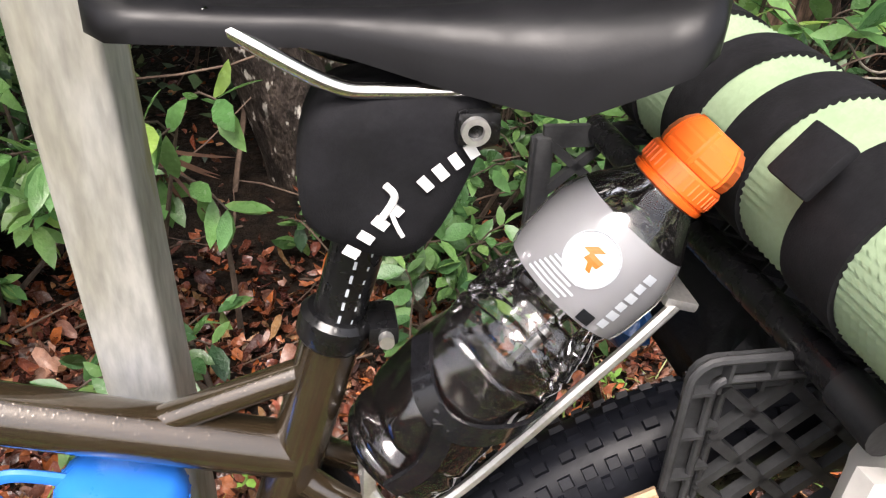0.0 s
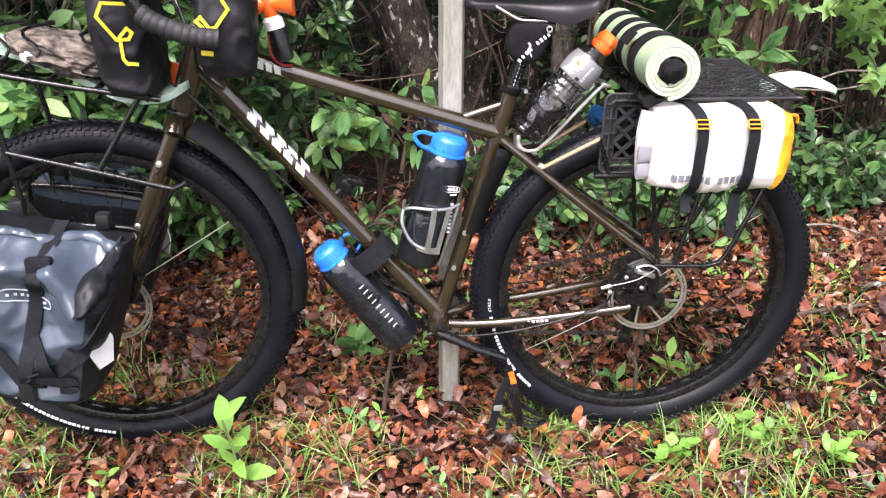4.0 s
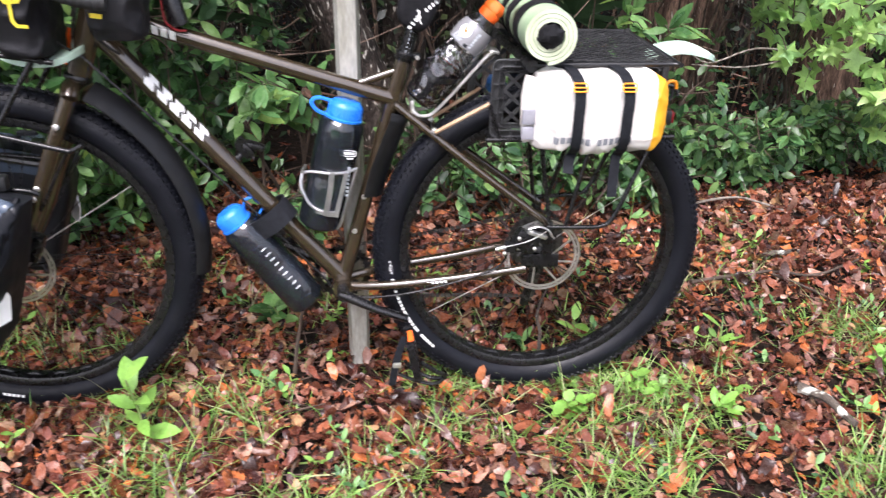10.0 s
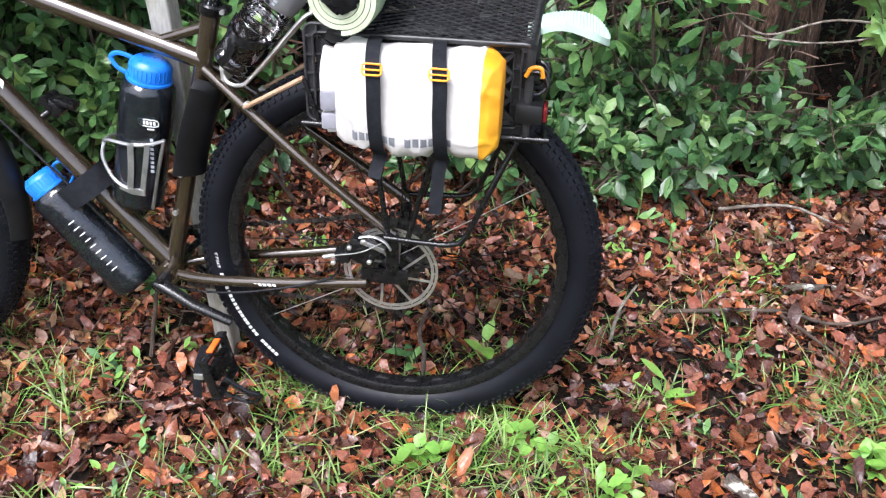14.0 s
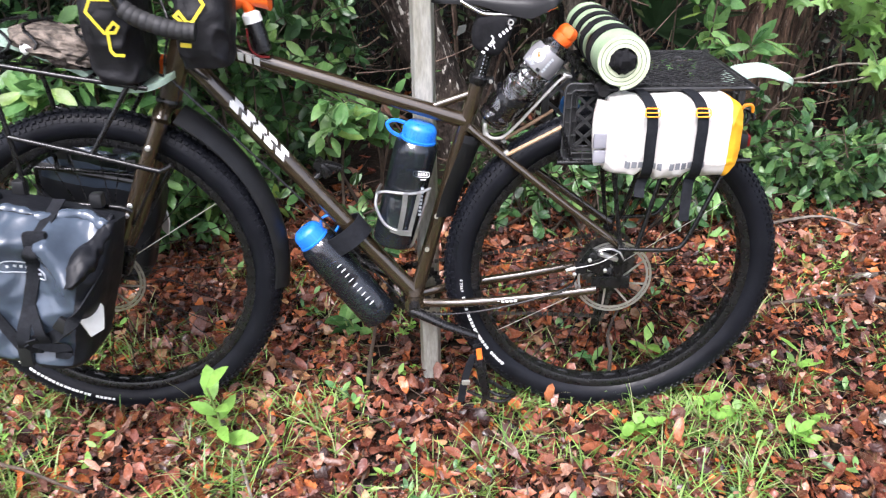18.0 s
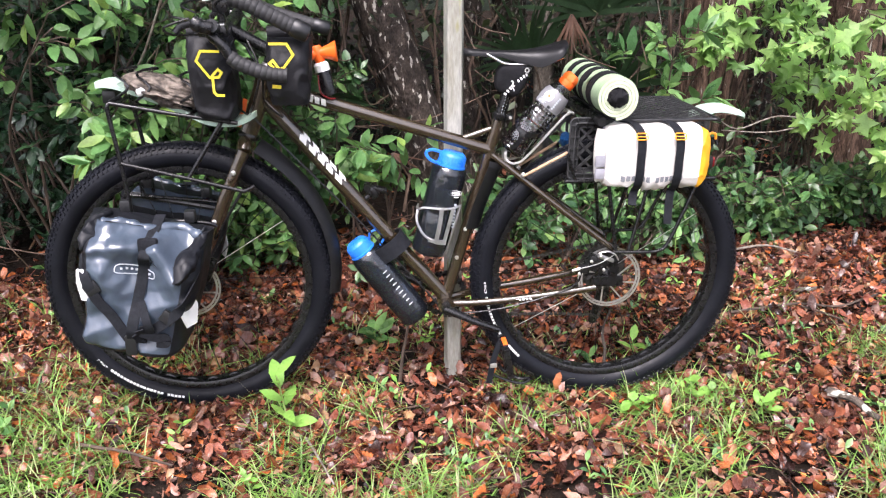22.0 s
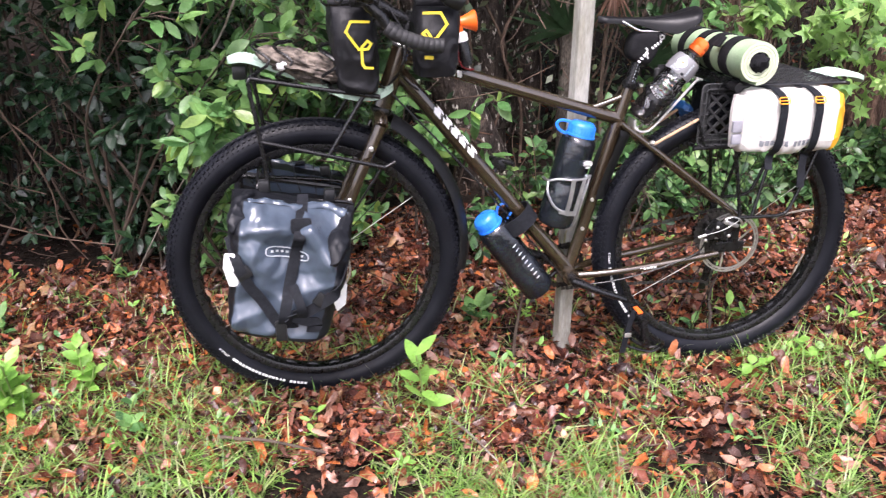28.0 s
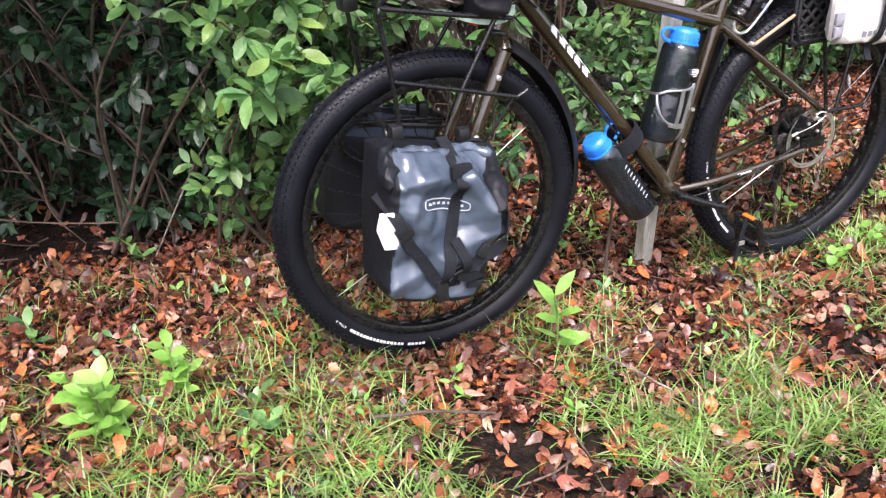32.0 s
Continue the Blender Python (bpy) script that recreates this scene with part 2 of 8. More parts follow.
M_STEEL = mat("bright_steel", (0.72, 0.71, 0.69), (0.80, 0.79, 0.77), rough=0.34, rough2=0.46, metal=0.9, scale=40, fine=0.1)
M_CHAIN = mat("oiled_chain_steel", (0.045, 0.042, 0.040), (0.12, 0.115, 0.11), rough=0.35, rough2=0.5, metal=0.8, scale=90, fine=0.3)
M_CHROME = mat("chromed_rail", (0.80, 0.79, 0.76), (0.86, 0.85, 0.83), rough=0.12, rough2=0.2, metal=1.0, scale=40)
M_ALLOY = mat("grey_alloy", (0.42, 0.42, 0.43), (0.55, 0.55, 0.56), rough=0.3, rough2=0.45, metal=0.9, scale=40, fine=0.15)
M_SADDLE = mat("black_saddle_leatherette", (0.0075, 0.0075, 0.0085), (0.011, 0.011, 0.0125), rough=0.33, rough2=0.45, scale=30, bump=0.00006, bump_scale=500, spec=0.26)
M_NEO = mat("black_neoprene", (0.006, 0.006, 0.007), (0.010, 0.010, 0.012), rough=0.8, scale=40, fine=0.2, bump=0.0004, bump_scale=900, spec=0.2)
M_WHITE = mat("white_print", (0.75, 0.75, 0.73), (0.8, 0.8, 0.79), rough=0.5, scale=60)
M_GREYPRINT = mat("grey_print", (0.35, 0.38, 0.42), (0.42, 0.45, 0.48), rough=0.5, scale=60)
M_CLOSURE = mat("grey_plastic", (0.20, 0.20, 0.23), (0.26, 0.26, 0.29), rough=0.35, scale=40)
M_DARKPRINT = mat("slate_print", (0.14, 0.15, 0.17), (0.20, 0.21, 0.23), rough=0.5, scale=60)
M_MAT = mat("pale_green_foam", (0.26, 0.36, 0.22), (0.31, 0.41, 0.26), rough=0.7, rough2=0.85, scale=25, fine=0.08)
M_MATEDGE = mat("cream_green_foam_edge", (0.44, 0.49, 0.33), (0.50, 0.55, 0.40), rough=0.75, scale=30, fine=0.1)
M_MINT = mat("mint_ribbed_foam", (0.36, 0.50, 0.41), (0.42, 0.55, 0.46), rough=0.6, scale=30, fine=0.08)
M_BAGW = mat("white_coated_fabric", (0.54, 0.52, 0.49), (0.62, 0.60, 0.57), rough=0.45, rough2=0.6, scale=12, fine=0.06, bump=0.004, bump_scale=30)
M_BAGY = mat("yellow_orange_fabric", (0.80, 0.33, 0.014), (0.86, 0.42, 0.022), rough=0.4, rough2=0.55, scale=12, fine=0.05, bump=0.003, bump_scale=30)
M_ORANGE = mat("orange_plastic", (0.80, 0.115, 0.012), (0.86, 0.145, 0.018), rough=0.28, scale=30, bump=0.0004, bump_scale=60)
M_BLUE = mat("blue_plastic", (0.015, 0.16, 0.66), (0.02, 0.2, 0.74), rough=0.25, scale=30)
M_BLUEBAG = mat("dark_blue_film", (0.008, 0.05, 0.16), (0.012, 0.08, 0.24), rough=0.3, scale=20, bump=0.004, bump_scale=40)
M_PANG = mat("slate_grey_tarpaulin", (0.044, 0.059, 0.082), (0.064, 0.084, 0.114), rough=0.15, rough2=0.26, scale=9, fine=0.06, bump=0.0010, bump_scale=60, spec=0.7)
M_PANB = mat("black_tarpaulin", (0.0055, 0.0062, 0.0085), (0.0090, 0.0100, 0.0130), rough=0.45, rough2=0.6, scale=9, bump=0.0012, bump_scale=60, spec=0.25)
M_BAGB = mat("black_dry_bag_fabric", (0.0065, 0.0065, 0.0080), (0.0110, 0.0110, 0.0135), rough=0.5, rough2=0.68, scale=12, bump=0.005, bump_scale=40, spec=0.28)
M_BUCKLE = mat("amber_plastic", (0.85, 0.30, 0.015), (0.9, 0.36, 0.02), rough=0.3, scale=30)
M_YELLOW = mat("yellow_print", (0.80, 0.62, 0.03), (0.84, 0.68, 0.05), rough=0.45, scale=50)
M_CLASP = mat("glossy_black_plastic", (0.006, 0.006, 0.007), (0.010, 0.010, 0.012), rough=0.1, rough2=0.2, scale=30, drops=0.0003)
M_TAPE = mat("black_bar_tape", (0.012, 0.012, 0.013), (0.02, 0.02, 0.022), rough=0.6, scale=50, fine=0.2)


def shell(name, tint, rough=0.06, bump=0.0, haze=0.0, haze_col=(0.1, 0.1, 0.1), ior=1.5):
    """A thin clear skin: light passes with a tint, the surface shines by Fresnel; haze: the share that is milky."""
    m = bpy.data.materials.new(name)
    m.use_nodes = True
    nt = m.node_tree
    nt.nodes.remove(nt.nodes["Principled BSDF"])
    tr, gl, fr, ms = (nt.nodes.new(k) for k in ("ShaderNodeBsdfTransparent", "ShaderNodeBsdfGlossy", "ShaderNodeFresnel", "ShaderNodeMixShader"))
    tr.inputs["Color"].default_value = (*tint, 1)
    gl.inputs["Roughness"].default_value = rough
    fr.inputs["IOR"].default_value = ior
    tc, no, bp = (nt.nodes.new(k) for k in ("ShaderNodeTexCoord", "ShaderNodeTexNoise", "ShaderNodeBump"))
    no.inputs["Scale"].default_value = 45.0
    bp.inputs["Distance"].default_value, bp.inputs["Strength"].default_value = bump, 0.6
    nt.links.new(tc.outputs["Object"], no.inputs["Vector"])
    nt.links.new(no.outputs["Fac"], bp.inputs["Height"])
    nt.links.new(bp.outputs[0], gl.inputs["Normal"])
    nt.links.new(bp.outputs[0], fr.inputs["Normal"])
    nt.links.new(fr.outputs[0], ms.inputs[0])
    df, hz = nt.nodes.new("ShaderNodeBsdfDiffuse"), nt.nodes.new("ShaderNodeMixShader")
    df.inputs["Color"].default_value = (*haze_col, 1)
    hz.inputs[0].default_value = haze
    nt.links.new(tr.outputs[0], hz.inputs[1])
    nt.links.new(df.outputs[0], hz.inputs[2])
    nt.links.new(hz.outputs[0], ms.inputs[1])
    nt.links.new(gl.outputs[0], ms.inputs[2])
    nt.links.new(ms.outputs[0], nt.nodes["Material Output"].inputs["Surface"])
    return m


M_SMOKE = shell("smoky_clear_plastic", (0.36, 0.41, 0.49), 0.06, 0.004, 0.26, (0.030, 0.038, 0.052), ior=1.75)
M_WATER = shell("clear_water", (0.92, 0.94, 0.95), 0.05, 0.0)
M_CLEAR = shell("clear_plastic", (0.95, 0.95, 0.96), 0.05, 0.002, 0.015, (0.35, 0.33, 0.33), ior=1.85)
M_WRAPC = shell("silver_printed_wrap", (0.80, 0.80, 0.81), 0.10, 0.0006, 0.6, (0.33, 0.33, 0.345), ior=1.6)
M_COLA = shell("thin_dark_cola", (0.17, 0.10, 0.095), 0.04, 0.002, 0.08, (0.05, 0.022, 0.020), ior=1.5)
M_ROTOR = mat("brake_rotor_steel", (0.60, 0.59, 0.58), (0.72, 0.71, 0.70), rough=0.28, rough2=0.4, metal=0.9, scale=60, fine=0.15)
# leaf greens darkened to hold the thicket's shade in the colour
M_SHADE = leafy("shade_toned_leaves", [(0.010, 0.028, 0.011), (0.022, 0.060, 0.020), (0.014, 0.040, 0.015), (0.052, 0.118, 0.036), (0.008, 0.021, 0.009), (0.032, 0.084, 0.026)], rough=0.15, through=0.2, spec=0.45, vein=0.002)
M_RED = mat("dark_red_lens", (0.12, 0.008, 0.010), (0.15, 0.010, 0.012), rough=0.2, scale=30)
M_CAMO = mat("camouflage_fabric", (0.030, 0.024, 0.020), (0.20, 0.165, 0.135), rough=0.8, scale=55, fine=0.4, bump=0.004, bump_scale=90)
M_BRASS = mat("rusty_tan_strut", (0.42, 0.27, 0.16), (0.5, 0.34, 0.22), rough=0.4, metal=0.3, scale=30, fine=0.2)
M_STONE = mat("pale_stone", (0.42, 0.40, 0.36), (0.55, 0.53, 0.48), rough=0.8, scale=30, fine=0.25, bump=0.003, bump_scale=80)
M_LICHEN = mat("lichen_crusted_wood", (0.05, 0.038, 0.03), (0.10, 0.08, 0.062), rough=0.85, scale=30, fine=0.5, bump=0.006, bump_scale=60, flecks=((0.46, 0.46, 0.40), 24, 0.58))

# ---- building helpers ----
BM = pose(-0.5, 0.05, -0.019, -1, 0, -1) @ Matrix.Scale(1.018, 4) @ Matrix.Translation((0.5, 0, 0))
BASES = {}


def thing(name, label, category, base=(0, 0, 0), group="", bike=True, kind=""):
    """An empty at the foot of a thing; its parts are given in the bicycle's axes (x to the rear, y away, z up) or in the world's."""
    e = new(name)
    e.empty_display_size = 0.05
    e.matrix_world = (BM if bike else Matrix()) @ Matrix.Translation(base)
    BASES[e.name] = Vector(base)
    return tagged(e, label, category, group, kind)


def finish(bm, name, material, smooth=True, angle=0.7):
    me = bpy.data.meshes.new(name)
    bmesh.ops.recalc_face_normals(bm, faces=bm.faces)
    bm.to_mesh(me)
    bm.free()
    me.materials.append(material)
    if smooth:
        me.polygons.foreach_set("use_smooth", [True] * len(me.polygons))
        me.set_sharp_from_angle(angle=angle)
    return me


def part(name, bm, material, parent, label="", smooth=True, angle=0.7):
    base = BASES[parent.name]
    bmesh.ops.translate(bm, verts=bm.verts, vec=-base)
    ob = new(name, finish(bm, name, material, smooth, angle))
    ob.parent = parent
    BASES[ob.name] = base
    return tagged(ob, label)


def solid(name, bm, material, label, category, kind="", group="", smooth=True):
    """A thing of one mesh, given in the world's axes."""
    return tagged(new(name, finish(bm, name, material, smooth)), label, category, group, kind)


def V(*a):
    return Vector(a)


def frames(pts, closed=False):
    """Unit tangents and two normals that turn as little as possible along a line."""
    n = len(pts)
    tans = []
    for i in range(n):
        a = pts[(i - 1) % n] if closed or i else pts[0]
        b = pts[(i + 1) % n] if closed or i < n - 1 else pts[-1]
        tans.append((b - a).normalized())
    up = V(0, 0, 1) if abs(tans[0].z) < 0.9 else V(0, 1, 0)
    nrm = (up - tans[0] * up.dot(tans[0])).normalized()
    out = []
    for t in tans:
        nrm = (nrm - t * nrm.dot(t)).normalized()
        out.append((t, nrm, t.cross(nrm)))
    return out


def curve(ctrl, per=8, closed=False):
    """A Catmull-Rom line through the points."""
    c = [Vector(p) for p in ctrl]
    n = len(c)
    out = []
    for i in range(n if closed else n - 1):
        p0, p1, p2, p3 = (c[(i + k) % n] if closed else c[min(max(i + k, 0), n - 1)] for k in (-1, 0, 1, 2))
        for s in range(per):
            u = s / per
            out.append(0.5 * ((2 * p1) + (p2 - p0) * u + (2 * p0 - 5 * p1 + 4 * p2 - p3) * u * u + (3 * p1 - p0 - 3 * p2 + p3) * u ** 3))
    if not closed:
        out.append(c[-1])
    return out


def tube(bm, pts, r, n=12, closed=False, caps=True, flat=1.0, wave=0.0):
    """A round (or, with flat, oval) bar along pts; r: one radius or one for each point."""
    pts = [Vector(p) for p in pts]
    rs = r if isinstance(r, (list, tuple)) else [r] * len(pts)
    rings = []
    for p, rad, (t, a, b) in zip(pts, rs, frames(pts, closed)):
        rings.append([bm.verts.new(p + a * math.cos(q) * rad * flat + b * math.sin(q) * rad) for q in [2 * math.pi * k / n for k in range(n)]])
    m = len(rings)
    for i in range(m if closed else m - 1):
        r0, r1 = rings[i], rings[(i + 1) % m]
        for k in range(n):
            bm.faces.new((r0[k], r0[(k + 1) % n], r1[(k + 1) % n], r1[k]))
    if caps and not closed:
        bm.faces.new(list(reversed(rings[0])))
        bm.faces.new(rings[-1])
    return bm


def lathe(bm, origin, axis, profile, n=32, caps=True):
    """A turned body: profile rows of (distance along the axis, radius)."""
    axis = Vector(axis).normalized()
    up = V(0, 0, 1) if abs(axis.z) < 0.9 else V(0, 1, 0)
    a = (up - axis * up.dot(axis)).normalized()
    b = axis.cross(a)
    rings = []
    for d, r in profile:
        c = Vector(origin) + axis * d
        rings.append([bm.verts.new(c + (a * math.cos(q) + b * math.sin(q)) * max(r, 1e-4)) for q in [2 * math.pi * k / n for k in range(n)]])
    for r0, r1 in zip(rings, rings[1:]):
        for k in range(n):
            bm.faces.new((r0[k], r0[(k + 1) % n], r1[(k + 1) % n], r1[k]))
    if caps:
        bm.faces.new(list(reversed(rings[0])))
        bm.faces.new(rings[-1])
    return bm


def box(bm, c, size, rot=None, bevel=0.0, seg=2):
    """A block with rounded edges."""
    m = Matrix.Translation(c) @ (rot.to_4x4() if rot else Matrix()) @ Matrix.Diagonal((*size, 1))
    vs = bmesh.ops.create_cube(bm, size=1.0, matrix=m)["verts"]
    if bevel:
        es = list({e for v in vs for e in v.link_edges})
        bmesh.ops.bevel(bm, geom=es, offset=bevel, segments=seg, affect="EDGES", profile=0.6)
    return bm


def strip(bm, pts, width, thick, side):
    """A flat band (webbing, a lip) along pts; side: the direction of its width."""
    pts = [Vector(p) for p in pts]
    rings = []
    for i, p in enumerate(pts):
        t = (pts[min(i + 1, len(pts) - 1)] - pts[max(i - 1, 0)]).normalized()
        s = Vector(side[i] if isinstance(side, list) else side)
        s = (s - t * s.dot(t)).normalized()
        w, nn = s * width / 2, t.cross(s).normalized() * thick / 2
        rings.append([bm.verts.new(p + d) for d in (-w - nn, w - nn, w + nn, -w + nn)])
    for r0, r1 in zip(rings, rings[1:]):
        for k in range(4):
            bm.faces.new((r0[k], r0[(k + 1) % 4], r1[(k + 1) % 4], r1[k]))
    bm.faces.new(list(reversed(rings[0])))
    bm.faces.new(rings[-1])
    return bm


def patch_on_tube(bm, p0, p1, r, rows, lift=0.0008):
    """Printed marks on a tube: rows of (from, to, angle from, angle to, slant), in shares of the length and degrees round it; 0 faces the road."""
    p0, p1 = Vector(p0), Vector(p1)
    ax = (p1 - p0).normalized()
    a = (V(0, -1, 0) - ax * -ax.y).normalized()
    b = ax.cross(a)
    for s0, s1, q0, q1, sl in rows:
        grid = []
        for i in range(7):
            q = radians(q0 + (q1 - q0) * i / 6)
            off = sl * (i / 6 - 0.5)
            grid.append([bm.verts.new(p0.lerp(p1, s + off) + (a * math.cos(q) + b * math.sin(q)) * (r + lift)) for s in (s0, s1)])
        for g0, g1 in zip(grid, grid[1:]):
            bm.faces.new((g0[0], g0[1], g1[1], g1[0]))
    return bm


def many(name, verts, faces, material):
    """One mesh of many like pieces: verts (count, k, 3), faces of one piece."""
    cnt, k, _ = verts.shape
    me = bpy.data.meshes.new(name)
    flat = np.array([i for f in faces for i in f], dtype=np.int64)
    lens = np.array([len(f) for f in faces], dtype=np.int64)
    loops = (flat[None, :] + (np.arange(cnt) * k)[:, None]).ravel()
    totals = np.tile(lens, cnt)
    starts = np.concatenate(([0], np.cumsum(totals)[:-1]))
    me.vertices.add(cnt * k)
    me.vertices.foreach_set("co", verts.reshape(-1).astype(np.float32))
    me.loops.add(len(loops))
    me.loops.foreach_set("vertex_index", loops.astype(np.int32))
    me.polygons.add(len(totals))
    me.polygons.foreach_set("loop_start", starts.astype(np.int32))
    me.polygons.foreach_set("loop_total", totals.astype(np.int32))
    me.update(calc_edges=True)
    me.polygons.foreach_set("use_smooth", np.ones(len(totals), dtype=bool))
    me.materials.append(material)
    return me


LEAF_V = [(0, 0, 0)] + [(s * w, y, abs(s) * 0.22 * w) for y, w in ((0.22, 0.35), (0.52, 0.5), (0.82, 0.29)) for s in (-1, 0, 1)] + [(0, 1.0, 0)]
OBOVATE_V = [(0, 0, 0)] + [(s * w, y, abs(s) * 0.30 * w) for y, w in ((0.30, 0.30), (0.66, 0.5), (0.91, 0.34)) for s in (-1, 0, 1)] + [(0, 1.0, 0)]
LEAF_F = [(0, 2, 1), (0, 3, 2), (1, 2, 5, 4), (2, 3, 6, 5), (4, 5, 8, 7), (5, 6, 9, 8), (7, 8, 10), (8, 9, 10)]
STAR_V = [(0, 0.12, 0.03)] + [(math.sin(q) * r, 0.12 + math.cos(q) * r, -0.12 * r) for q, r in
          [(2 * math.pi * i / 10 + 0.0, (0.95, 0.42, 0.88, 0.40, 0.68, 0.14, 0.68, 0.40, 0.88, 0.42)[i]) for i in range(10)]]
STAR_F = [(0, 1 + (i + 1) % 10, 1 + i) for i in range(10)]
BLADE_V = [(-0.5, 0, 0), (0.5, 0, 0), (-0.42, 0.4, 0.0), (0.42, 0.4, 0.0), (-0.28, 0.75, 0.0), (0.28, 0.75, 0.0), (0, 1, 0)]
BLADE_F = [(0, 1, 3, 2), (2, 3, 5, 4), (4, 5, 6)]


def scatter(template, pos, length, width, dirs, nrm, bend):
    """Copies of a leaf: template x is the width, y runs along the leaf, z is lifted; bend curls the tip by its share of the length."""
    t = np.array(template)[None]
    L, W, B = length[:, None], width[:, None], bend[:, None]
    y, x, z = t[..., 1], t[..., 0], t[..., 2]
    side = np.cross(dirs, nrm)
    side /= np.linalg.norm(side, axis=1)[:, None] + 1e-9
    nn = np.cross(side, dirs)
    yy, zz = y * L * (1 - 0.25 * np.abs(B) * y), z * W + B * L * y * y
    return pos[:, None, :] + side[:, None, :] * (x * W)[..., None] + dirs[:, None, :] * yy[..., None] + nn[:, None, :] * zz[..., None]


def unit(a):
    return a / (np.linalg.norm(a, axis=1)[:, None] + 1e-9)

# ---- ground ----
rng = np.random.default_rng(7)


def ground_z(x, y):
    """The verge: nearly level, a little uneven, rising a trifle towards the wood."""
    w = 0.010 * noise.noise(V(x * 2.1, y * 2.1, 3.0)) + 0.006 * noise.noise(V(x * 6.5, y * 6.5, 8.0))
    near = min(1.0, 0.25 + 0.6 * min(math.hypot(x, y), math.hypot(x + 1.112, y)))
    rise = 0.03 * max(0.0, min(1.0, (y - 0.05) / 0.5)) - 0.02 * max(0.0, min(1.0, (-y - 0.05) / 0.4))
    return w * near + rise - 0.028


def stretched(n, near, far):
    u = np.linspace(-1, 1, n)
    return np.sign(u) * (np.abs(u) * near + np.abs(u) ** 9 * far)


gx, gy = stretched(171, 3.2, 400), stretched(171, 3.2, 400)
gm = bmesh.new()
rows = [[gm.verts.new((float(x) - 0.4, float(y) + 0.3, ground_z(float(x) - 0.4, float(y) + 0.3) if max(abs(x), abs(y)) < 5 else 0.03)) for x in gx] for y in gy]
for r0, r1 in zip(rows, rows[1:]):
    for k in range(len(r0) - 1):
        gm.faces.new((r0[k], r0[k + 1], r1[k + 1], r1[k]))
solid("ground", gm, M_SOIL, "dark damp soil of a roadside verge", "ground", kind="structure")


def heights(pos):
    return np.array([ground_z(float(a), float(b)) for a, b in pos])


def litter(count, x0, x1, y0, y1, thin):
    """Fallen oak leaves lying in loose layers."""
    p = rng.uniform((x0, y0), (x1, y1), (count, 2))
    keep = np.array([noise.noise(V(a * 1.7, b * 1.7, 1.0)) * 0.7 + rng.uniform(0, 1) > thin for a, b in p])
    keep &= ~((p[:, 0] < -1.5) & (p[:, 1] > 0.95) & (rng.uniform(0, 1, count) < 0.75))
    p = p[keep]
    n = len(p)
    z = heights(p) + rng.uniform(0.001, 0.030, n)
    ang = rng.uniform(0, 2 * np.pi, n)
    tilt = rng.normal(0, 0.38, n)
    d = np.stack([np.cos(ang) * np.cos(tilt), np.sin(ang) * np.cos(tilt), np.sin(tilt)], 1)
    nr = unit(np.stack([rng.normal(0, 0.6, n), rng.normal(0, 0.6, n), np.ones(n)], 1))
    nr[rng.uniform(0, 1, n) < 0.5] *= -1
    ln = rng.uniform(0.025, 0.066, n) * rng.uniform(0.75, 1.0, n)
    bits = rng.uniform(0, 1, n) < 0.30
    ln[bits] *= 0.5
    pos = np.column_stack([p, z]) - d * ln[:, None] / 2
    v = scatter(OBOVATE_V, pos, ln, ln * rng.uniform(0.34, 0.62, n), d, nr, rng.normal(0.0, 0.42, n))
    return v + rng.normal(0, 1, v.shape) * (ln * rng.uniform(0.02, 0.085, n))[:, None, None]


bands = [litter(21000, -3.2, 3.0, -0.25, 1.4, 0.12), litter(12500, -3.2, 3.0, -1.0, -0.2, 0.24), litter(5000, -3.2, 3.0, -2.6, -1.0, 0.5), litter(3500, -4, 4, 1.2, 3.0, 0.1), litter(2500, -7, 6.5, -5.5, -2.4, 0.45), litter(2000, -7, -3.0, -2.6, 1.6, 0.3), litter(2000, 2.8, 6.5, -2.6, 1.6, 0.3), litter(4000, -6, 6, 2.8, 6, 0.1), litter(19000, -1.3, 2.2, -0.3, 1.2, 0.15), litter(13000, -2.6, -0.6, -0.3, 1.0, 0.15), litter(6000, -2.6, 2.0, -1.3, -0.3, 0.25)]
tagged(new("leaf_litter", many("leaf_litter", np.concatenate(bands), LEAF_F, M_LITTER)), "wet red-brown fallen leaves covering the ground", "fallen leaves", kind="stuff")


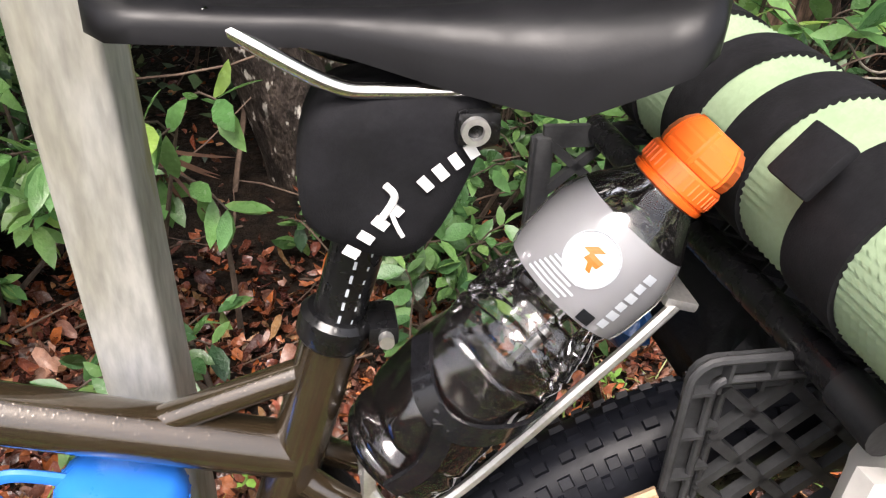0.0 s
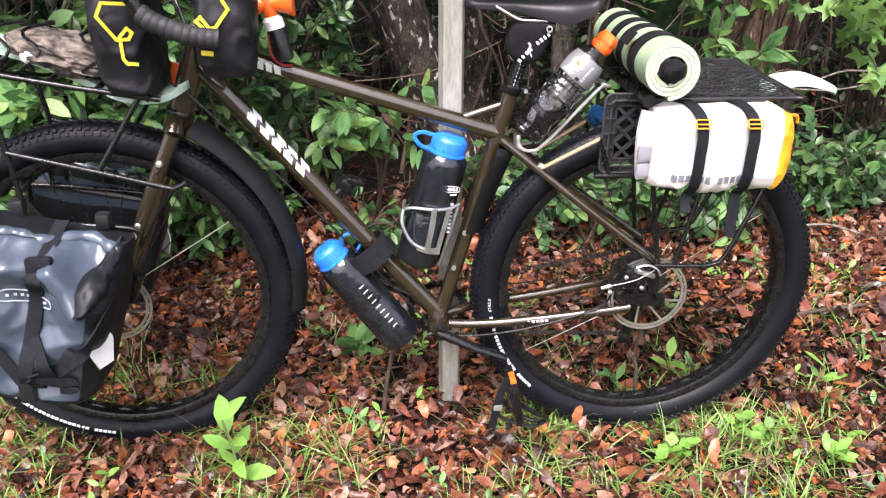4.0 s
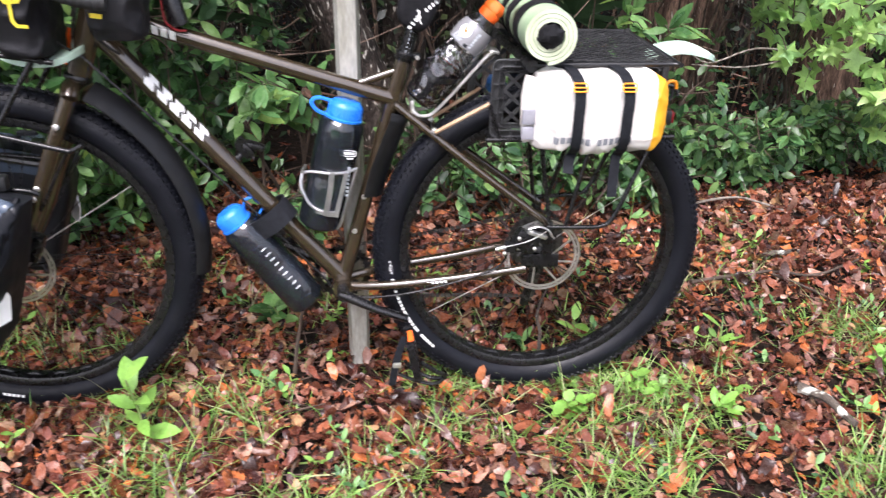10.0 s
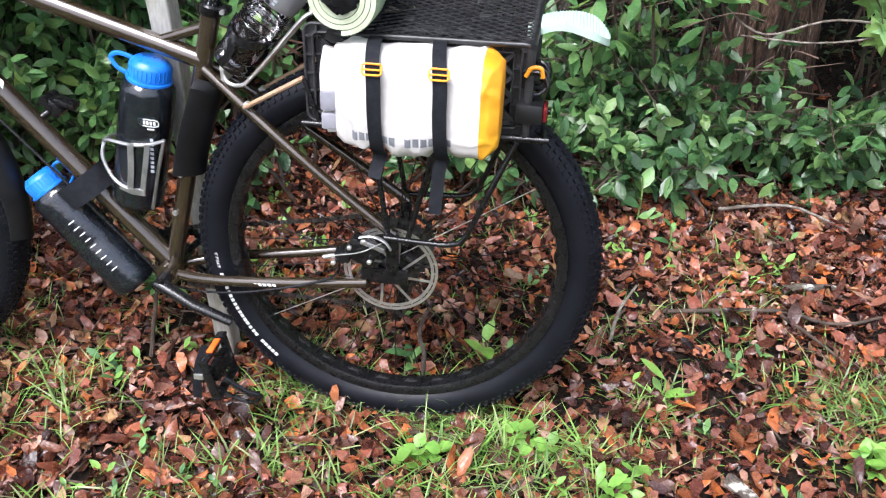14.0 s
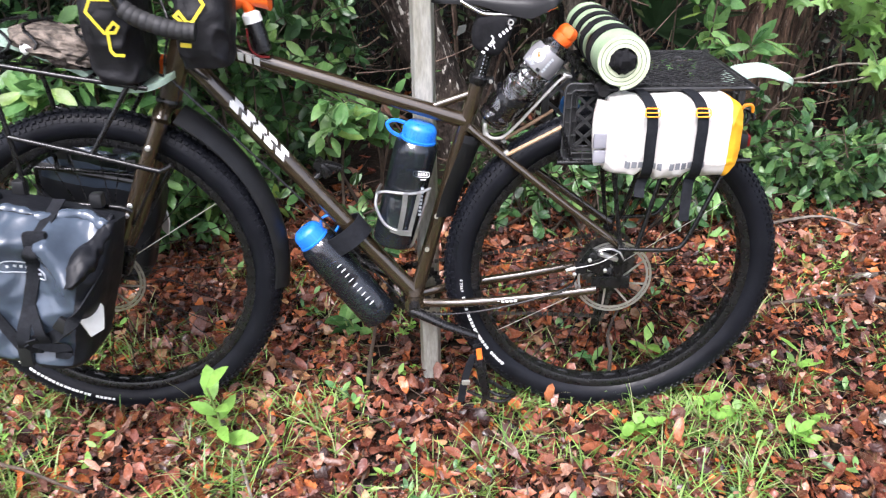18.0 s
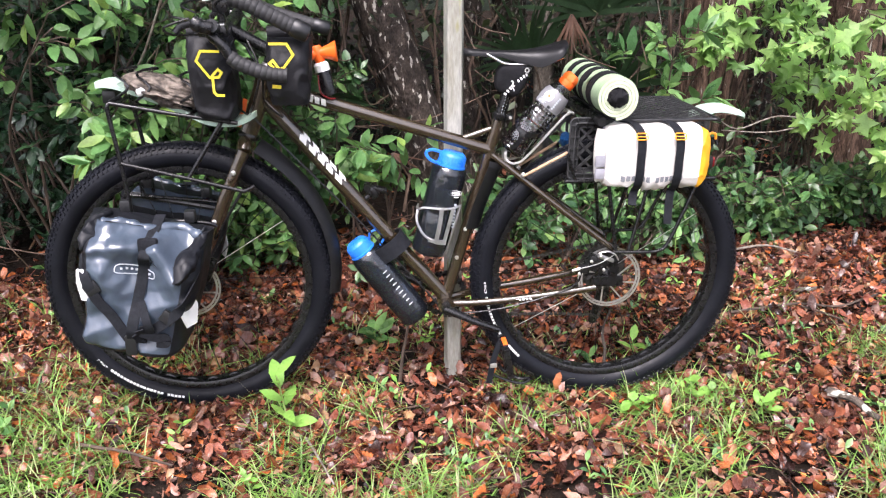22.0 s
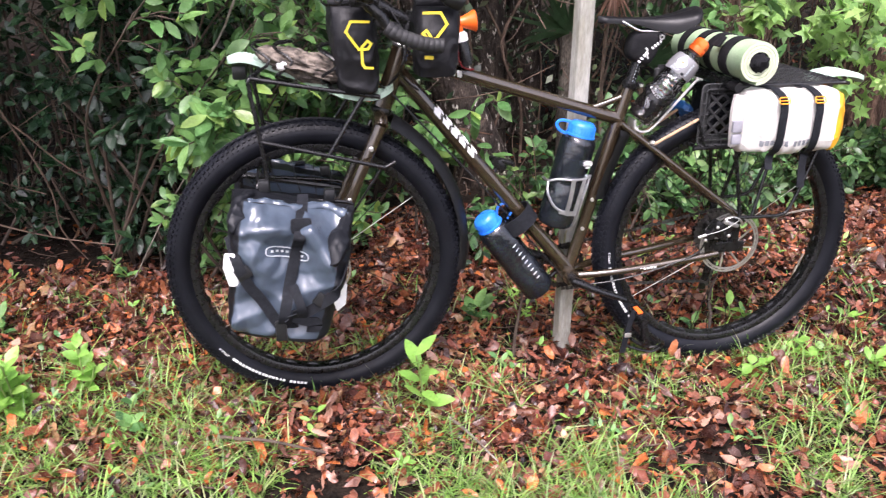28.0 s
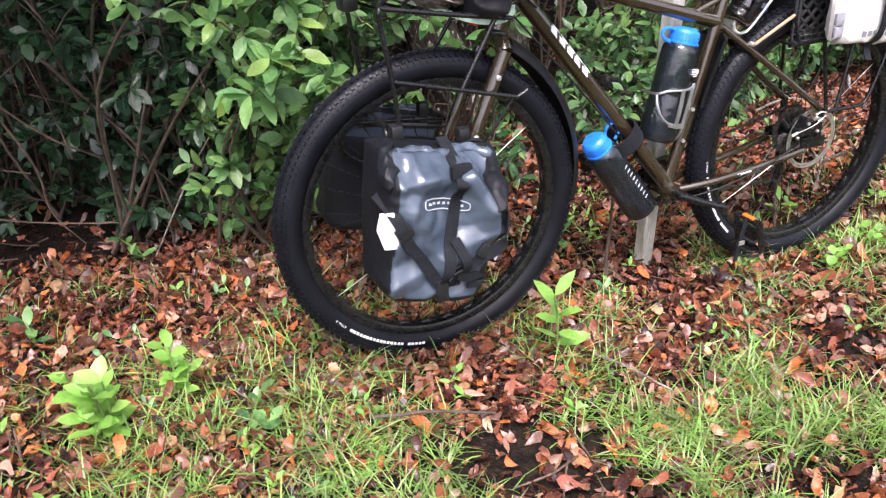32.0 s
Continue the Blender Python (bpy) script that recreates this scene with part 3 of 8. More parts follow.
def grass(tufts, x0, x1, y0, y1, bias, per=(6, 21), hi=0.135):
    out = []
    n = 0
    while n < tufts:
        x, y = rng.uniform(x0, x1), rng.uniform(y0, y1)
        if 1.5 * noise.noise(V(x * 3.1, y * 3.1, 5.0)) - 0.1 + bias - 0.9 * max(0, y + 0.15 - (0.35 if x < -1.0 else 0.0)) + (0.3 if x < -0.9 else 0.0) < rng.uniform(-0.2, 0.5):
            n += 0.25
            continue
        n += 1
        k = rng.integers(*per)
        size = rng.uniform(0.6, 1.15)
        ang = rng.uniform(0, 2 * np.pi, k)
        el = rng.uniform(0.5, 1.45, k)
        d = np.stack([np.cos(ang) * np.cos(el), np.sin(ang) * np.cos(el), np.sin(el)], 1)
        pos = np.column_stack([x + rng.normal(0, 0.018, k), y + rng.normal(0, 0.018, k), np.full(k, ground_z(x, y))])
        side = np.stack([-np.sin(ang + rng.normal(0, 0.5, k)), np.cos(ang), np.zeros(k)], 1)
        nr = unit(np.cross(d, unit(side)))
        nr[nr[:, 2] < 0] *= -1
        ln = rng.uniform(0.4, 1.0, k) * hi * size
        out.append(scatter(BLADE_V, pos, ln, rng.uniform(0.0024, 0.0054, k), d, nr, -rng.uniform(0.15, 0.95, k)))
    return out


blades = grass(2650, -3.2, 2.6, -1.1, 0.3, 0.16) + grass(800, -3.2, 2.6, -2.8, -1.1, 0.6) + grass(900, -2.4, 1.9, -0.05, 0.9, 0.85, per=(3, 10), hi=0.10)
blades += grass(700, -6.5, -2.9, -2.8, 0.3, 0.5) + grass(700, 2.4, 6.0, -2.8, 0.3, 0.5) + grass(1100, -6.5, 6.0, -5.5, -2.7, 0.6)
tagged(new("grass", many("grass", np.concatenate(blades), BLADE_F, M_GRASS)), "sparse bright green grass tufts among fallen leaves", "grass", kind="stuff")

tw = bmesh.new()
for _ in range(460):
    x, y, q, ln = rng.uniform(-2.6, 2.0), rng.uniform(-0.7, 1.2), rng.uniform(0, 6.28), rng.uniform(0.04, 0.20)
    e = V(math.cos(q), math.sin(q), 0) * ln / 2
    pts = [V(x, y, 0) - e, V(x, y, 0) + V(rng.normal(0, 0.006), rng.normal(0, 0.006), 0), V(x, y, 0) + e]
    for p in pts:
        p.z = ground_z(p.x, p.y) + 0.022
    tube(tw, curve(pts, 2), [k * float(rng.choice((0.7, 1.0, 1.6))) for k in (0.0020, 0.0020, 0.0018, 0.0016, 0.0012)], 5)
solid("twig_litter", tw, M_TWIG2, "thin broken twigs among the fallen leaves", "twigs", kind="stuff")

# ---- the sign post that the bicycle leans on ----
POST_BASE, POST_DIR = V(-0.405, 0.148, 0.0), V(-0.023, -0.062, 1.0)
post = thing("sign_post", "weathered galvanised steel channel post standing in the verge", "post", POST_BASE, bike=False)


def channel(bm, base, d, h, w, depth, t):
    """A bent steel channel with two flanges, open towards the wood."""
    prof = []
    for side in (-1, 1):
        arc = [(side * (w / 2 - 0.005 + 0.005 * math.sin(q)), 0.005 - 0.005 * math.cos(q)) for q in [0, 0.4, 0.8, 1.2, 1.57]]
        prof += arc[::-1] if side < 0 else arc
    prof += [(w / 2 + 0.006, depth), (w / 2 + 0.006 - t, depth), (w / 2 - t, t + 0.002), (-w / 2 + t, t + 0.002), (-w / 2 - 0.006 + t, depth), (-w / 2 - 0.006, depth)]
    n = len(prof)
    rings = [[bm.verts.new(base + d * s + V(px, py, 0)) for px, py in prof] for s in np.linspace(-0.3, h, 12)]
    for r0, r1 in zip(rings, rings[1:]):
        for k in range(n):
            bm.faces.new((r0[k], r0[(k + 1) % n], r1[(k + 1) % n], r1[k]))
    bm.faces.new(list(reversed(rings[0])))
    bm.faces.new(rings[-1])
    return bm


part("channel", channel(bmesh.new(), POST_BASE, POST_DIR, 2.6, 0.040, 0.03, 0.004), M_POST, post, angle=0.5)

# ---- the bicycle, in its own axes: x to the rear, y away from the road, z up ----
R_AXLE, F_AXLE, WHEEL_R = V(-0.006, 0, 0.368), V(-1.119, 0, 0.364), 0.372
BB, CLUSTER, ST_TOP = V(-0.447, 0, 0.288), V(-0.338, 0, 0.706), V(-0.312, 0, 0.800)
HT_TOP, HT_BOT = V(-0.8967, 0, 0.900), V(-0.946, 0, 0.760)
bike = thing("touring_bicycle", "dark brown steel touring bicycle, wet, leaning on a post", "bicycle", (0, 0, 0.0))


def tyre(bm, c, R, r, knobs=True):
    n, m = 120, 18
    rings = []
    for i in range(n):
        q = 2 * math.pi * i / n
        e = V(math.cos(q), 0, math.sin(q))
        ring = []
        for k in range(m):
            s = radians(-150 + 300 * k / (m - 1))
            ring.append(bm.verts.new(c + e * (R - r + r * math.cos(s) * 1.0) + V(0, r * math.sin(s) * 1.02, 0)))
        rings.append(ring)
    for i in range(n):
        a, b = rings[i], rings[(i + 1) % n]
        for k in range(m - 1):
            bm.faces.new((a[k], b[k], b[k + 1], a[k + 1]))
    if knobs:
        for row, (ang, cnt, size, shift) in enumerate(((46, 150, (0.0088, 0.008, 0.0045), 0.0), (-46, 150, (0.0088, 0.008, 0.0045), 0.5), (63, 150, (0.0062, 0.009, 0.0032), 0.5), (-63, 150, (0.0062, 0.009, 0.0032), 0.0), (0, 130, (0.011, 0.007, 0.0042), 0.0), (22, 130, (0.010, 0.0065, 0.0042), 0.5), (-22, 130, (0.010, 0.0065, 0.0042), 0.5))):
            s = radians(ang)
            for i in range(cnt):
                q = 2 * math.pi * (i + shift) / cnt
                e, tq = V(math.cos(q), 0, math.sin(q)), V(-math.sin(q), 0, math.cos(q))
                nn = e * math.cos(s) + V(0, math.sin(s), 0)
                ww = tq.cross(nn)
                o = c + e * (R - r) + nn * (r + size[2] / 2 - 0.001)
                a, b, h = tq * size[0] / 2, ww * size[1] / 2, nn * size[2] / 2
                lo = [bm.verts.new(o + x * a + y * b - h) for x, y in ((-1, -1), (1, -1), (1, 1), (-1, 1))]
                hi = [bm.verts.new(o + 0.8 * x * a + 0.8 * y * b + h) for x, y in ((-1, -1), (1, -1), (1, 1), (-1, 1))]
                bm.faces.new(hi)
                for k in range(4):
                    bm.faces.new((lo[k], lo[(k + 1) % 4], hi[(k + 1) % 4], hi[k]))
    return bm


def ring_profile(bm, c, prof, n=96):
    rings = []
    for i in range(n):
        q = 2 * math.pi * i / n
        e = V(math.cos(q), 0, math.sin(q))
        rings.append([bm.verts.new(c + e * r + V(0, y, 0)) for r, y in prof])
    k = len(prof)
    for i in range(n):
        a, b = rings[i], rings[(i + 1) % n]
        for j in range(k):
            bm.faces.new((a[j], b[j], b[(j + 1) % k], a[(j + 1) % k]))
    return bm


def disc(bm, c, R, y):
    """A brake rotor's slotted rim: two narrow bands tied together."""
    for o, i in ((R, R - 0.0048), (R - 0.0072, R - 0.0125)):
        ring_profile(bm, c + V(0, y, 0), [(o, -0.001), (o, 0.001), (i, 0.001), (i, -0.001)], 72)
    for k in range(24):
        q = 2 * math.pi * k / 24
        e = V(math.cos(q), 0, math.sin(q))
        strip(bm, [c + V(0, y, 0) + e * (R - 0.008), c + V(0, y, 0) + e * (R - 0.004)], 0.0035, 0.0018, e.cross(V(0, 1, 0)))
    return bm


def disc_arm(bm, c, R, y, q):
    """One slanting arm of the rotor."""
    a, b = c + V(math.cos(q), 0, math.sin(q)) * 0.020 + V(0, y, 0), c + V(math.cos(q + 0.55), 0, math.sin(q + 0.55)) * (R - 0.011) + V(0, y, 0)
    return strip(bm, [a, a.lerp(b, 0.5), b], 0.0042, 0.0018, (b - a).cross(V(0, 1, 0)))


def on_sidewall(c, q, r):
    """A point on the tyre's near wall at angle q."""
    return c + V(math.cos(q) * r, -0.0318 + 9.0 * (r - 0.338) ** 2 + 0.22 * abs(r - 0.336), math.sin(q) * r)


def sidewall(rim, c, q0, q1):
    """White marks along the tyre's wall, ending in the size."""
    rr = random.Random(5)
    q, end = radians(q0), radians(q1)
    step = -1 if end < q else 1
    words = [5, 16]
    size_arc = 0.15
    unit_arc = (abs(end - q) - size_arc - 0.06) / (sum(words) + 1)
    for n in words:
        bm = bmesh.new()
        for j in range(n):
            w = unit_arc * rr.uniform(0.62, 0.82)
            lo, hi = 0.3325, 0.3435 - 0.002 * (j > 0 and n > 5)
            rows = [[bm.verts.new(on_sidewall(c, q + step * w * k / 2, lo + (hi - lo) * m / 2) + V(0, -0.0008, 0)) for k in range(3)] for m in range(3)]
            for r0, r1 in zip(rows, rows[1:]):
                for k in range(2):
                    bm.faces.new((r0[k], r0[k + 1], r1[k + 1], r1[k]))
            q += step * unit_arc
        q += step * unit_arc
        tagged(part("sidewall_print", bm, M_WHITE, rim, "white block marks on the sidewall", smooth=False), kind="stuff")
    cu = bpy.data.curves.new("size_text", "FONT")
    cu.body, cu.size = "29x2.5", 0.0125
    ob = new("size_text", cu)
    me = bpy.data.meshes.new_from_object(ob)
    bpy.data.objects.remove(ob)
    bm = bmesh.new()
    bm.from_mesh(me)
    for v in bm.verts:
        v.co = on_sidewall(c, q + step * v.co.x / 0.338, 0.334 + v.co.y * (1 if step > 0 else 1)) + V(0, -0.0008, 0) if step > 0 else on_sidewall(c, q - v.co.x / 0.338, 0.334 + v.co.y) + V(0, -0.0008, 0)
    part("size_print", bm, M_WHITE, rim, "white tyre size lettering", smooth=False)


def wheel(name, c, disc_r, rear):
    rim = part(name, ring_profile(bmesh.new(), c, [(0.314, -0.020), (0.314, 0.020), (0.305, 0.021), (0.296, 0.017), (0.293, 0.0), (0.296, -0.017), (0.305, -0.021)]), M_BLACK, bike, "black rim laced with black spokes")
    part("tyre", tyre(bmesh.new(), c, WHEEL_R, 0.0315), M_RUBBER, rim, "knobbly black rubber tyre with white lettering")
    part("hub", lathe(bmesh.new(), c + V(0, -0.058, 0), (0, 1, 0), [(0, 0.010), (0.006, 0.024), (0.020, 0.026), (0.022, 0.016), (0.050, 0.014), (0.090, 0.016), (0.092, 0.027), (0.098, 0.027), (0.100, 0.012), (0.116, 0.010)], 24), M_BLACK, rim)
    part("brake_disc", disc(bmesh.new(), c, disc_r, -0.052), M_ROTOR, rim, "bright slotted steel brake rotor")
    for k in range(8):
        part("rotor_arm", disc_arm(bmesh.new(), c, disc_r, -0.052, 2 * math.pi * k / 8), M_ROTOR, rim)
    for i in range(32):
        q = 2 * math.pi * (i + 0.5) / 32
        e, tq = V(math.cos(q), 0, math.sin(q)), V(-math.sin(q), 0, math.cos(q))
        bm = bmesh.new()
        tube(bm, curve([c + e * 0.2965 - tq * 0.014, c + e * 0.2935 - tq * 0.007, c + e * 0.2928, c + e * 0.2935 + tq * 0.007, c + e * 0.2965 + tq * 0.014], 2), 0.0045, 8)
        part("rim_tape_bulge", bm, M_BLACK, rim)
    for i in range(32):
        q = 2 * math.pi * i / 32
        s = -1 if i % 2 else 1
        h = q + (0.42 if (i // 2) % 2 else -0.42)
        a = c + V(math.cos(h) * 0.024, s * 0.032, math.sin(h) * 0.024)
        b = c + V(math.cos(q) * 0.296, s * 0.004, math.sin(q) * 0.296)
        part("spoke", tube(bmesh.new(), [a, b], 0.0011, 6), M_STEEL if i % 16 == 3 else M_BLACK, rim)
    sidewall(rim, c, *((262, 214) if not rear else (226, 178)))
    return rim


wheel("front_wheel", F_AXLE, 0.080, False)
wheel("rear_wheel", R_AXLE, 0.086, True)

part("head_tube", tube(bmesh.new(), [HT_TOP, HT_BOT], 0.0235, 20), M_PAINT, bike)


def frame_tube(name, pts, r, flat=1.0, n=16):
    return part(name, tube(bmesh.new(), pts, r, n, flat=flat), M_PAINT, bike)


TT0, TT1 = V(-0.903, 0, 0.881), CLUSTER + V(0.0, 0, 0.004)
DT0, DT1 = V(-0.914, 0, 0.853), BB + V(-0.006, 0, 0.020)
frame_tube("top_tube", [TT0, TT1], 0.0165)
frame_tube("down_tube", [DT0, DT1], 0.0190)
frame_tube("seat_tube", [BB, ST_TOP], 0.0160)
frame_tube("seat_brace", [TT1.lerp(TT0, 0.13) + V(0, 0, 0.006), ST_TOP.lerp(CLUSTER, 0.32)], 0.0085)
for s in (-1, 1):
    frame_tube("seat_stay", curve([CLUSTER + V(0.006, s * 0.014, -0.006), V(-0.18, s * 0.048, 0.585), V(-0.05, s * 0.064, 0.487), V(0.004, s * 0.066, 0.448)]), 0.0088)
    frame_tube("chain_stay", curve([BB + V(0.012, s * 0.022, 0.0), V(-0.34, s * 0.046, 0.300), V(-0.2, s * 0.056, 0.318), V(-0.045, s * 0.066, 0.344)]), 0.0100)
    bm = bmesh.new()
    box(bm, V(-0.014, s * 0.066, 0.362), (0.085, 0.007, 0.030), bevel=0.003)
    box(bm, V(0.000, s * 0.066, 0.405), (0.022, 0.007, 0.085), bevel=0.003)
    part("dropout", bm, M_BLACK, bike)
part("bottom_bracket_shell", tube(bmesh.new(), [BB + V(0, -0.036, 0), BB + V(0, 0.036, 0)], 0.0225, 20), M_PAINT, bike)
part("stay_bridge", tube(bmesh.new(), [V(-0.25, -0.034, 0.648), V(-0.25, 0.034, 0.648)], 0.006, 10), M_PAINT, bike)
for s in (-1, 1):
    part("stay_bolt", lathe(bmesh.new(), V(-0.252, s * 0.046 , 0.652), (0, s, 0), [(-0.012, 0.006), (0.0, 0.006), (0.001, 0.0048), (0.004, 0.004)], 12), M_STEEL, bike)

# white block lettering, as plain slanted blocks
lt = []
for i, u in enumerate((0.192, 0.240, 0.286, 0.330, 0.378)):
    lt += [(u + 0.002, u + 0.036, -78, -46, 0.012), (u + (0.0, 0.010, 0.002, 0.001, 0.012)[i], u + (0.026, 0.036, 0.034, 0.016, 0.026)[i], -46, -34, 0.005), (u, u + 0.034, -34, -2, 0.012)]
part("down_tube_print", patch_on_tube(bmesh.new(), DT0, DT1, 0.0190, lt), M_WHITE, bike, "white slanted block marks", smooth=False)
part("top_tube_print", patch_on_tube(bmesh.new(), TT0, TT1, 0.0165, [(0.19 + 0.028 * i, 0.19 + 0.028 * i + 0.02, -25, 30, 0.008) for i in range(3)]), M_WHITE, bike, smooth=False)
part("stay_print", patch_on_tube(bmesh.new(), V(-0.335, -0.046, 0.3005), V(-0.2, -0.056, 0.318), 0.0100, [(0.12 + 0.07 * i, 0.12 + 0.07 * i + 0.05, -14, 18, 0.01) for i in range(11) if i != 4]), M_WHITE, bike, smooth=False)

# headset, fork
STEER = (HT_TOP - HT_BOT).normalized()
part("lower_headset", lathe(bmesh.new(), HT_BOT - STEER * 0.016, STEER, [(0, 0.024), (0.004, 0.027), (0.012, 0.027), (0.016, 0.024)], 24), M_BLACK, bike)
part("upper_headset", lathe(bmesh.new(), HT_TOP, STEER, [(0, 0.024), (0.006, 0.026), (0.012, 0.022), (0.03, 0.018), (0.032, 0.015)], 24), M_ALLOY, bike)
CROWN = HT_BOT - STEER * 0.030
part("fork_crown", tube(bmesh.new(), curve([CROWN + V(0, -0.052, -0.012), CROWN + V(0, -0.03, 0.006), CROWN + V(0, 0.03, 0.006), CROWN + V(0, 0.052, -0.012)]), 0.019, 14), M_PAINT, bike)
for s in (-1, 1):
    part("fork_blade", tube(bmesh.new(), curve([CROWN + V(0, s * 0.05, -0.008), CROWN.lerp(F_AXLE, 0.35) + V(0.002, s * 0.058, 0.0), CROWN.lerp(F_AXLE, 0.75) + V(0.006, s * 0.060, 0), F_AXLE + V(0.004, s * 0.060, 0.012)]), [0.0165 - 0.006 * i / 24 for i in range(25)], 14, flat=1.1), M_PAINT, bike)
    for f in (0.16, 0.5, 0.56):
        pt = CROWN.lerp(F_AXLE, f) + V(0, s * 0.058, 0)
        part("fork_bolt", lathe(bmesh.new(), pt + V(0, s * 0.012, 0), (0, s, 0), [(0, 0.006), (0.006, 0.006), (0.008, 0.004)], 12), M_STEEL, bike)
    part("fork_dropout", box(bmesh.new(), F_AXLE + V(0, s * 0.060, 0), (0.03, 0.008, 0.036), bevel=0.004), M_BLACK, bike)

# seatpost, clamp, saddle
SP_DIR = (ST_TOP - BB).normalized()
POST_TOP = ST_TOP + SP_DIR * 0.115
part("seat_post", tube(bmesh.new(), [ST_TOP, POST_TOP], 0.0135, 20), M_BLACK, bike, "black seat post with fine white marks")
bm = bmesh.new()
for i in range(9):
    patch_on_tube(bm, ST_TOP, POST_TOP, 0.0135, [(0.06 + 0.07 * i, 0.06 + 0.07 * i + 0.040, -10, -4, 0), (0.06 + 0.07 * i, 0.06 + 0.07 * i + 0.022, 19, 23, 0)], 0.0006)
part("seat_post_print", bm, M_GREYPRINT, bike, smooth=False)
part("seat_clamp", lathe(bmesh.new(), ST_TOP - SP_DIR * 0.012, SP_DIR, [(0, 0.0175), (0.003, 0.0195), (0.015, 0.0195), (0.018, 0.0165)], 24), M_BLACK, bike)
part("clamp_bolt", tube(bmesh.new(), [ST_TOP + V(0.024, -0.020, -0.003), ST_TOP + V(0.024, 0.014, -0.003)], 0.004, 10), M_STEEL, bike)
part("clamp_ear", box(bmesh.new(), ST_TOP + V(0.023, -0.002, -0.003), (0.016, 0.026, 0.012), bevel=0.003), M_BLACK, bike)


def saddle():
    """A narrow padded saddle: cross sections from nose to tail."""
    bm = bmesh.new()
    secs = []
    x0, x1 = -0.410, -0.153
    for i in range(25):
        u = i / 24
        x = x0 + (x1 - x0) * u
        half = 0.017 + 0.006 * u + 0.050 * max(0.0, (u - 0.38) / 0.62) ** 1.4
        half *= (1 - (1 - u / 0.05) ** 2) ** 0.5 if u < 0.05 else 1.0
        half *= (1 - ((u - 0.9) / 0.1) ** 2 * 0.45) if u > 0.9 else 1.0
        top = 0.967 + 0.006 * u - 0.005 * math.sin(u * 3.0) + 0.016 * max(0, (u - 0.5) / 0.5) ** 2
        skirt = 0.016 + 0.030 * max(0, min(1, (u - 0.35) / 0.4)) * (1 - max(0, (u - 0.76) / 0.24) * 0.72)
        ring = []
        for k in range(17):
            a = math.pi * k / 16
            yy = -math.cos(a) * half
            drop = (1 - math.sin(a) ** 0.55) * skirt
            dip = -0.004 * math.exp(-(yy / 0.009) ** 2) * (1 if 0.2 < u < 0.95 else 0)
            ring.append((x, yy, top - drop + dip))
        ring += [(x, yy * 0.82, max(z - 0.006, top - skirt - 0.001)) for _, yy, z in reversed(ring)]
        secs.append([bm.verts.new(p) for p in ring])
    k = len(secs[0])
    for a, b in zip(secs, secs[1:]):
        for j in range(k):
            bm.faces.new((a[j], a[(j + 1) % k], b[(j + 1) % k], b[j]))
    bm.faces.new(secs[0])
    bm.faces.new(list(reversed(secs[-1])))
    return bm


part("saddle", saddle(), M_SADDLE, bike, "black padded saddle", angle=1.2)
for s in (-1, 1):
    part("saddle_rail", tube(bmesh.new(), curve([V(-0.362, s * 0.010, 0.960), V(-0.345, s * 0.017, 0.951), V(-0.312, s * 0.022, 0.934), V(-0.290, s * 0.022, 0.931), V(-0.240, s * 0.023, 0.931), V(-0.205, s * 0.026, 0.932), V(-0.165, s * 0.036, 0.950)]), 0.0036, 10), M_CHROME, bike)
part("rail_clamp", box(bmesh.new(), V(-0.256, 0, 0.929), (0.034, 0.050, 0.014), bevel=0.005), M_BLACK, bike)

# crankset, pedals, chain, derailleur
CR_N = V(-0.308, -0.105, 0.232)
part("crank_arm", tube(bmesh.new(), [BB + V(-0.006, -0.060, 0.002), BB.lerp(CR_N, 0.5) + V(0, -0.026, 0.0), CR_N + V(0.002, 0.025, 0)], [0.015, 0.0115, 0.0105], 12, flat=0.8), M_BLACK, bike)
part("crank_arm", tube(bmesh.new(), [BB + V(0.006, 0.060, 0.0), BB + V(-0.14, 0.085, 0.056)], [0.015, 0.0105], 12), M_BLACK, bike)
part("crank_axle", tube(bmesh.new(), [BB + V(0, -0.072, 0), BB + V(0, 0.072, 0)], 0.013, 16), M_BLACK, bike)


def chainring(bm, c, y, R, teeth):
    vs = []
    for i in range(teeth * 2):
        q = math.pi * i / teeth
        r = R + (0.003 if i % 2 else -0.003)
        vs.append((math.cos(q) * r, math.sin(q) * r))
    rings = []
    for yy in (y - 0.0012, y + 0.0012):
        rings.append(([bm.verts.new(c + V(a, yy, b)) for a, b in vs], [bm.verts.new(c + V(a * 0.78, yy, b * 0.78)) for a, b in vs]))
    n = len(vs)
    for (o, i), fl in zip(rings, (1, -1)):
        for k in range(n):
            bm.faces.new((o[k], o[(k + 1) % n], i[(k + 1) % n], i[k]))
    for k in range(n):
        bm.faces.new((rings[0][0][k], rings[0][0][(k + 1) % n], rings[1][0][(k + 1) % n], rings[1][0][k]))
    for k in range(4):
        q = math.pi / 4 + k * math.pi / 2
        tube(bm, [c + V(0, y, 0), c + V(math.cos(q) * R * 0.8, y, math.sin(q) * R * 0.8)], 0.007, 8)
    return bm


part("chainring", chainring(bmesh.new(), BB, 0.050, 0.066, 32), M_BLACK, bike)
for i, r in enumerate((0.066, 0.056, 0.047, 0.038, 0.029)):
    part("sprocket", chainring(bmesh.new(), R_AXLE, 0.024 + 0.006 * i, r, 30 - 4 * i), M_CHAIN, bike)


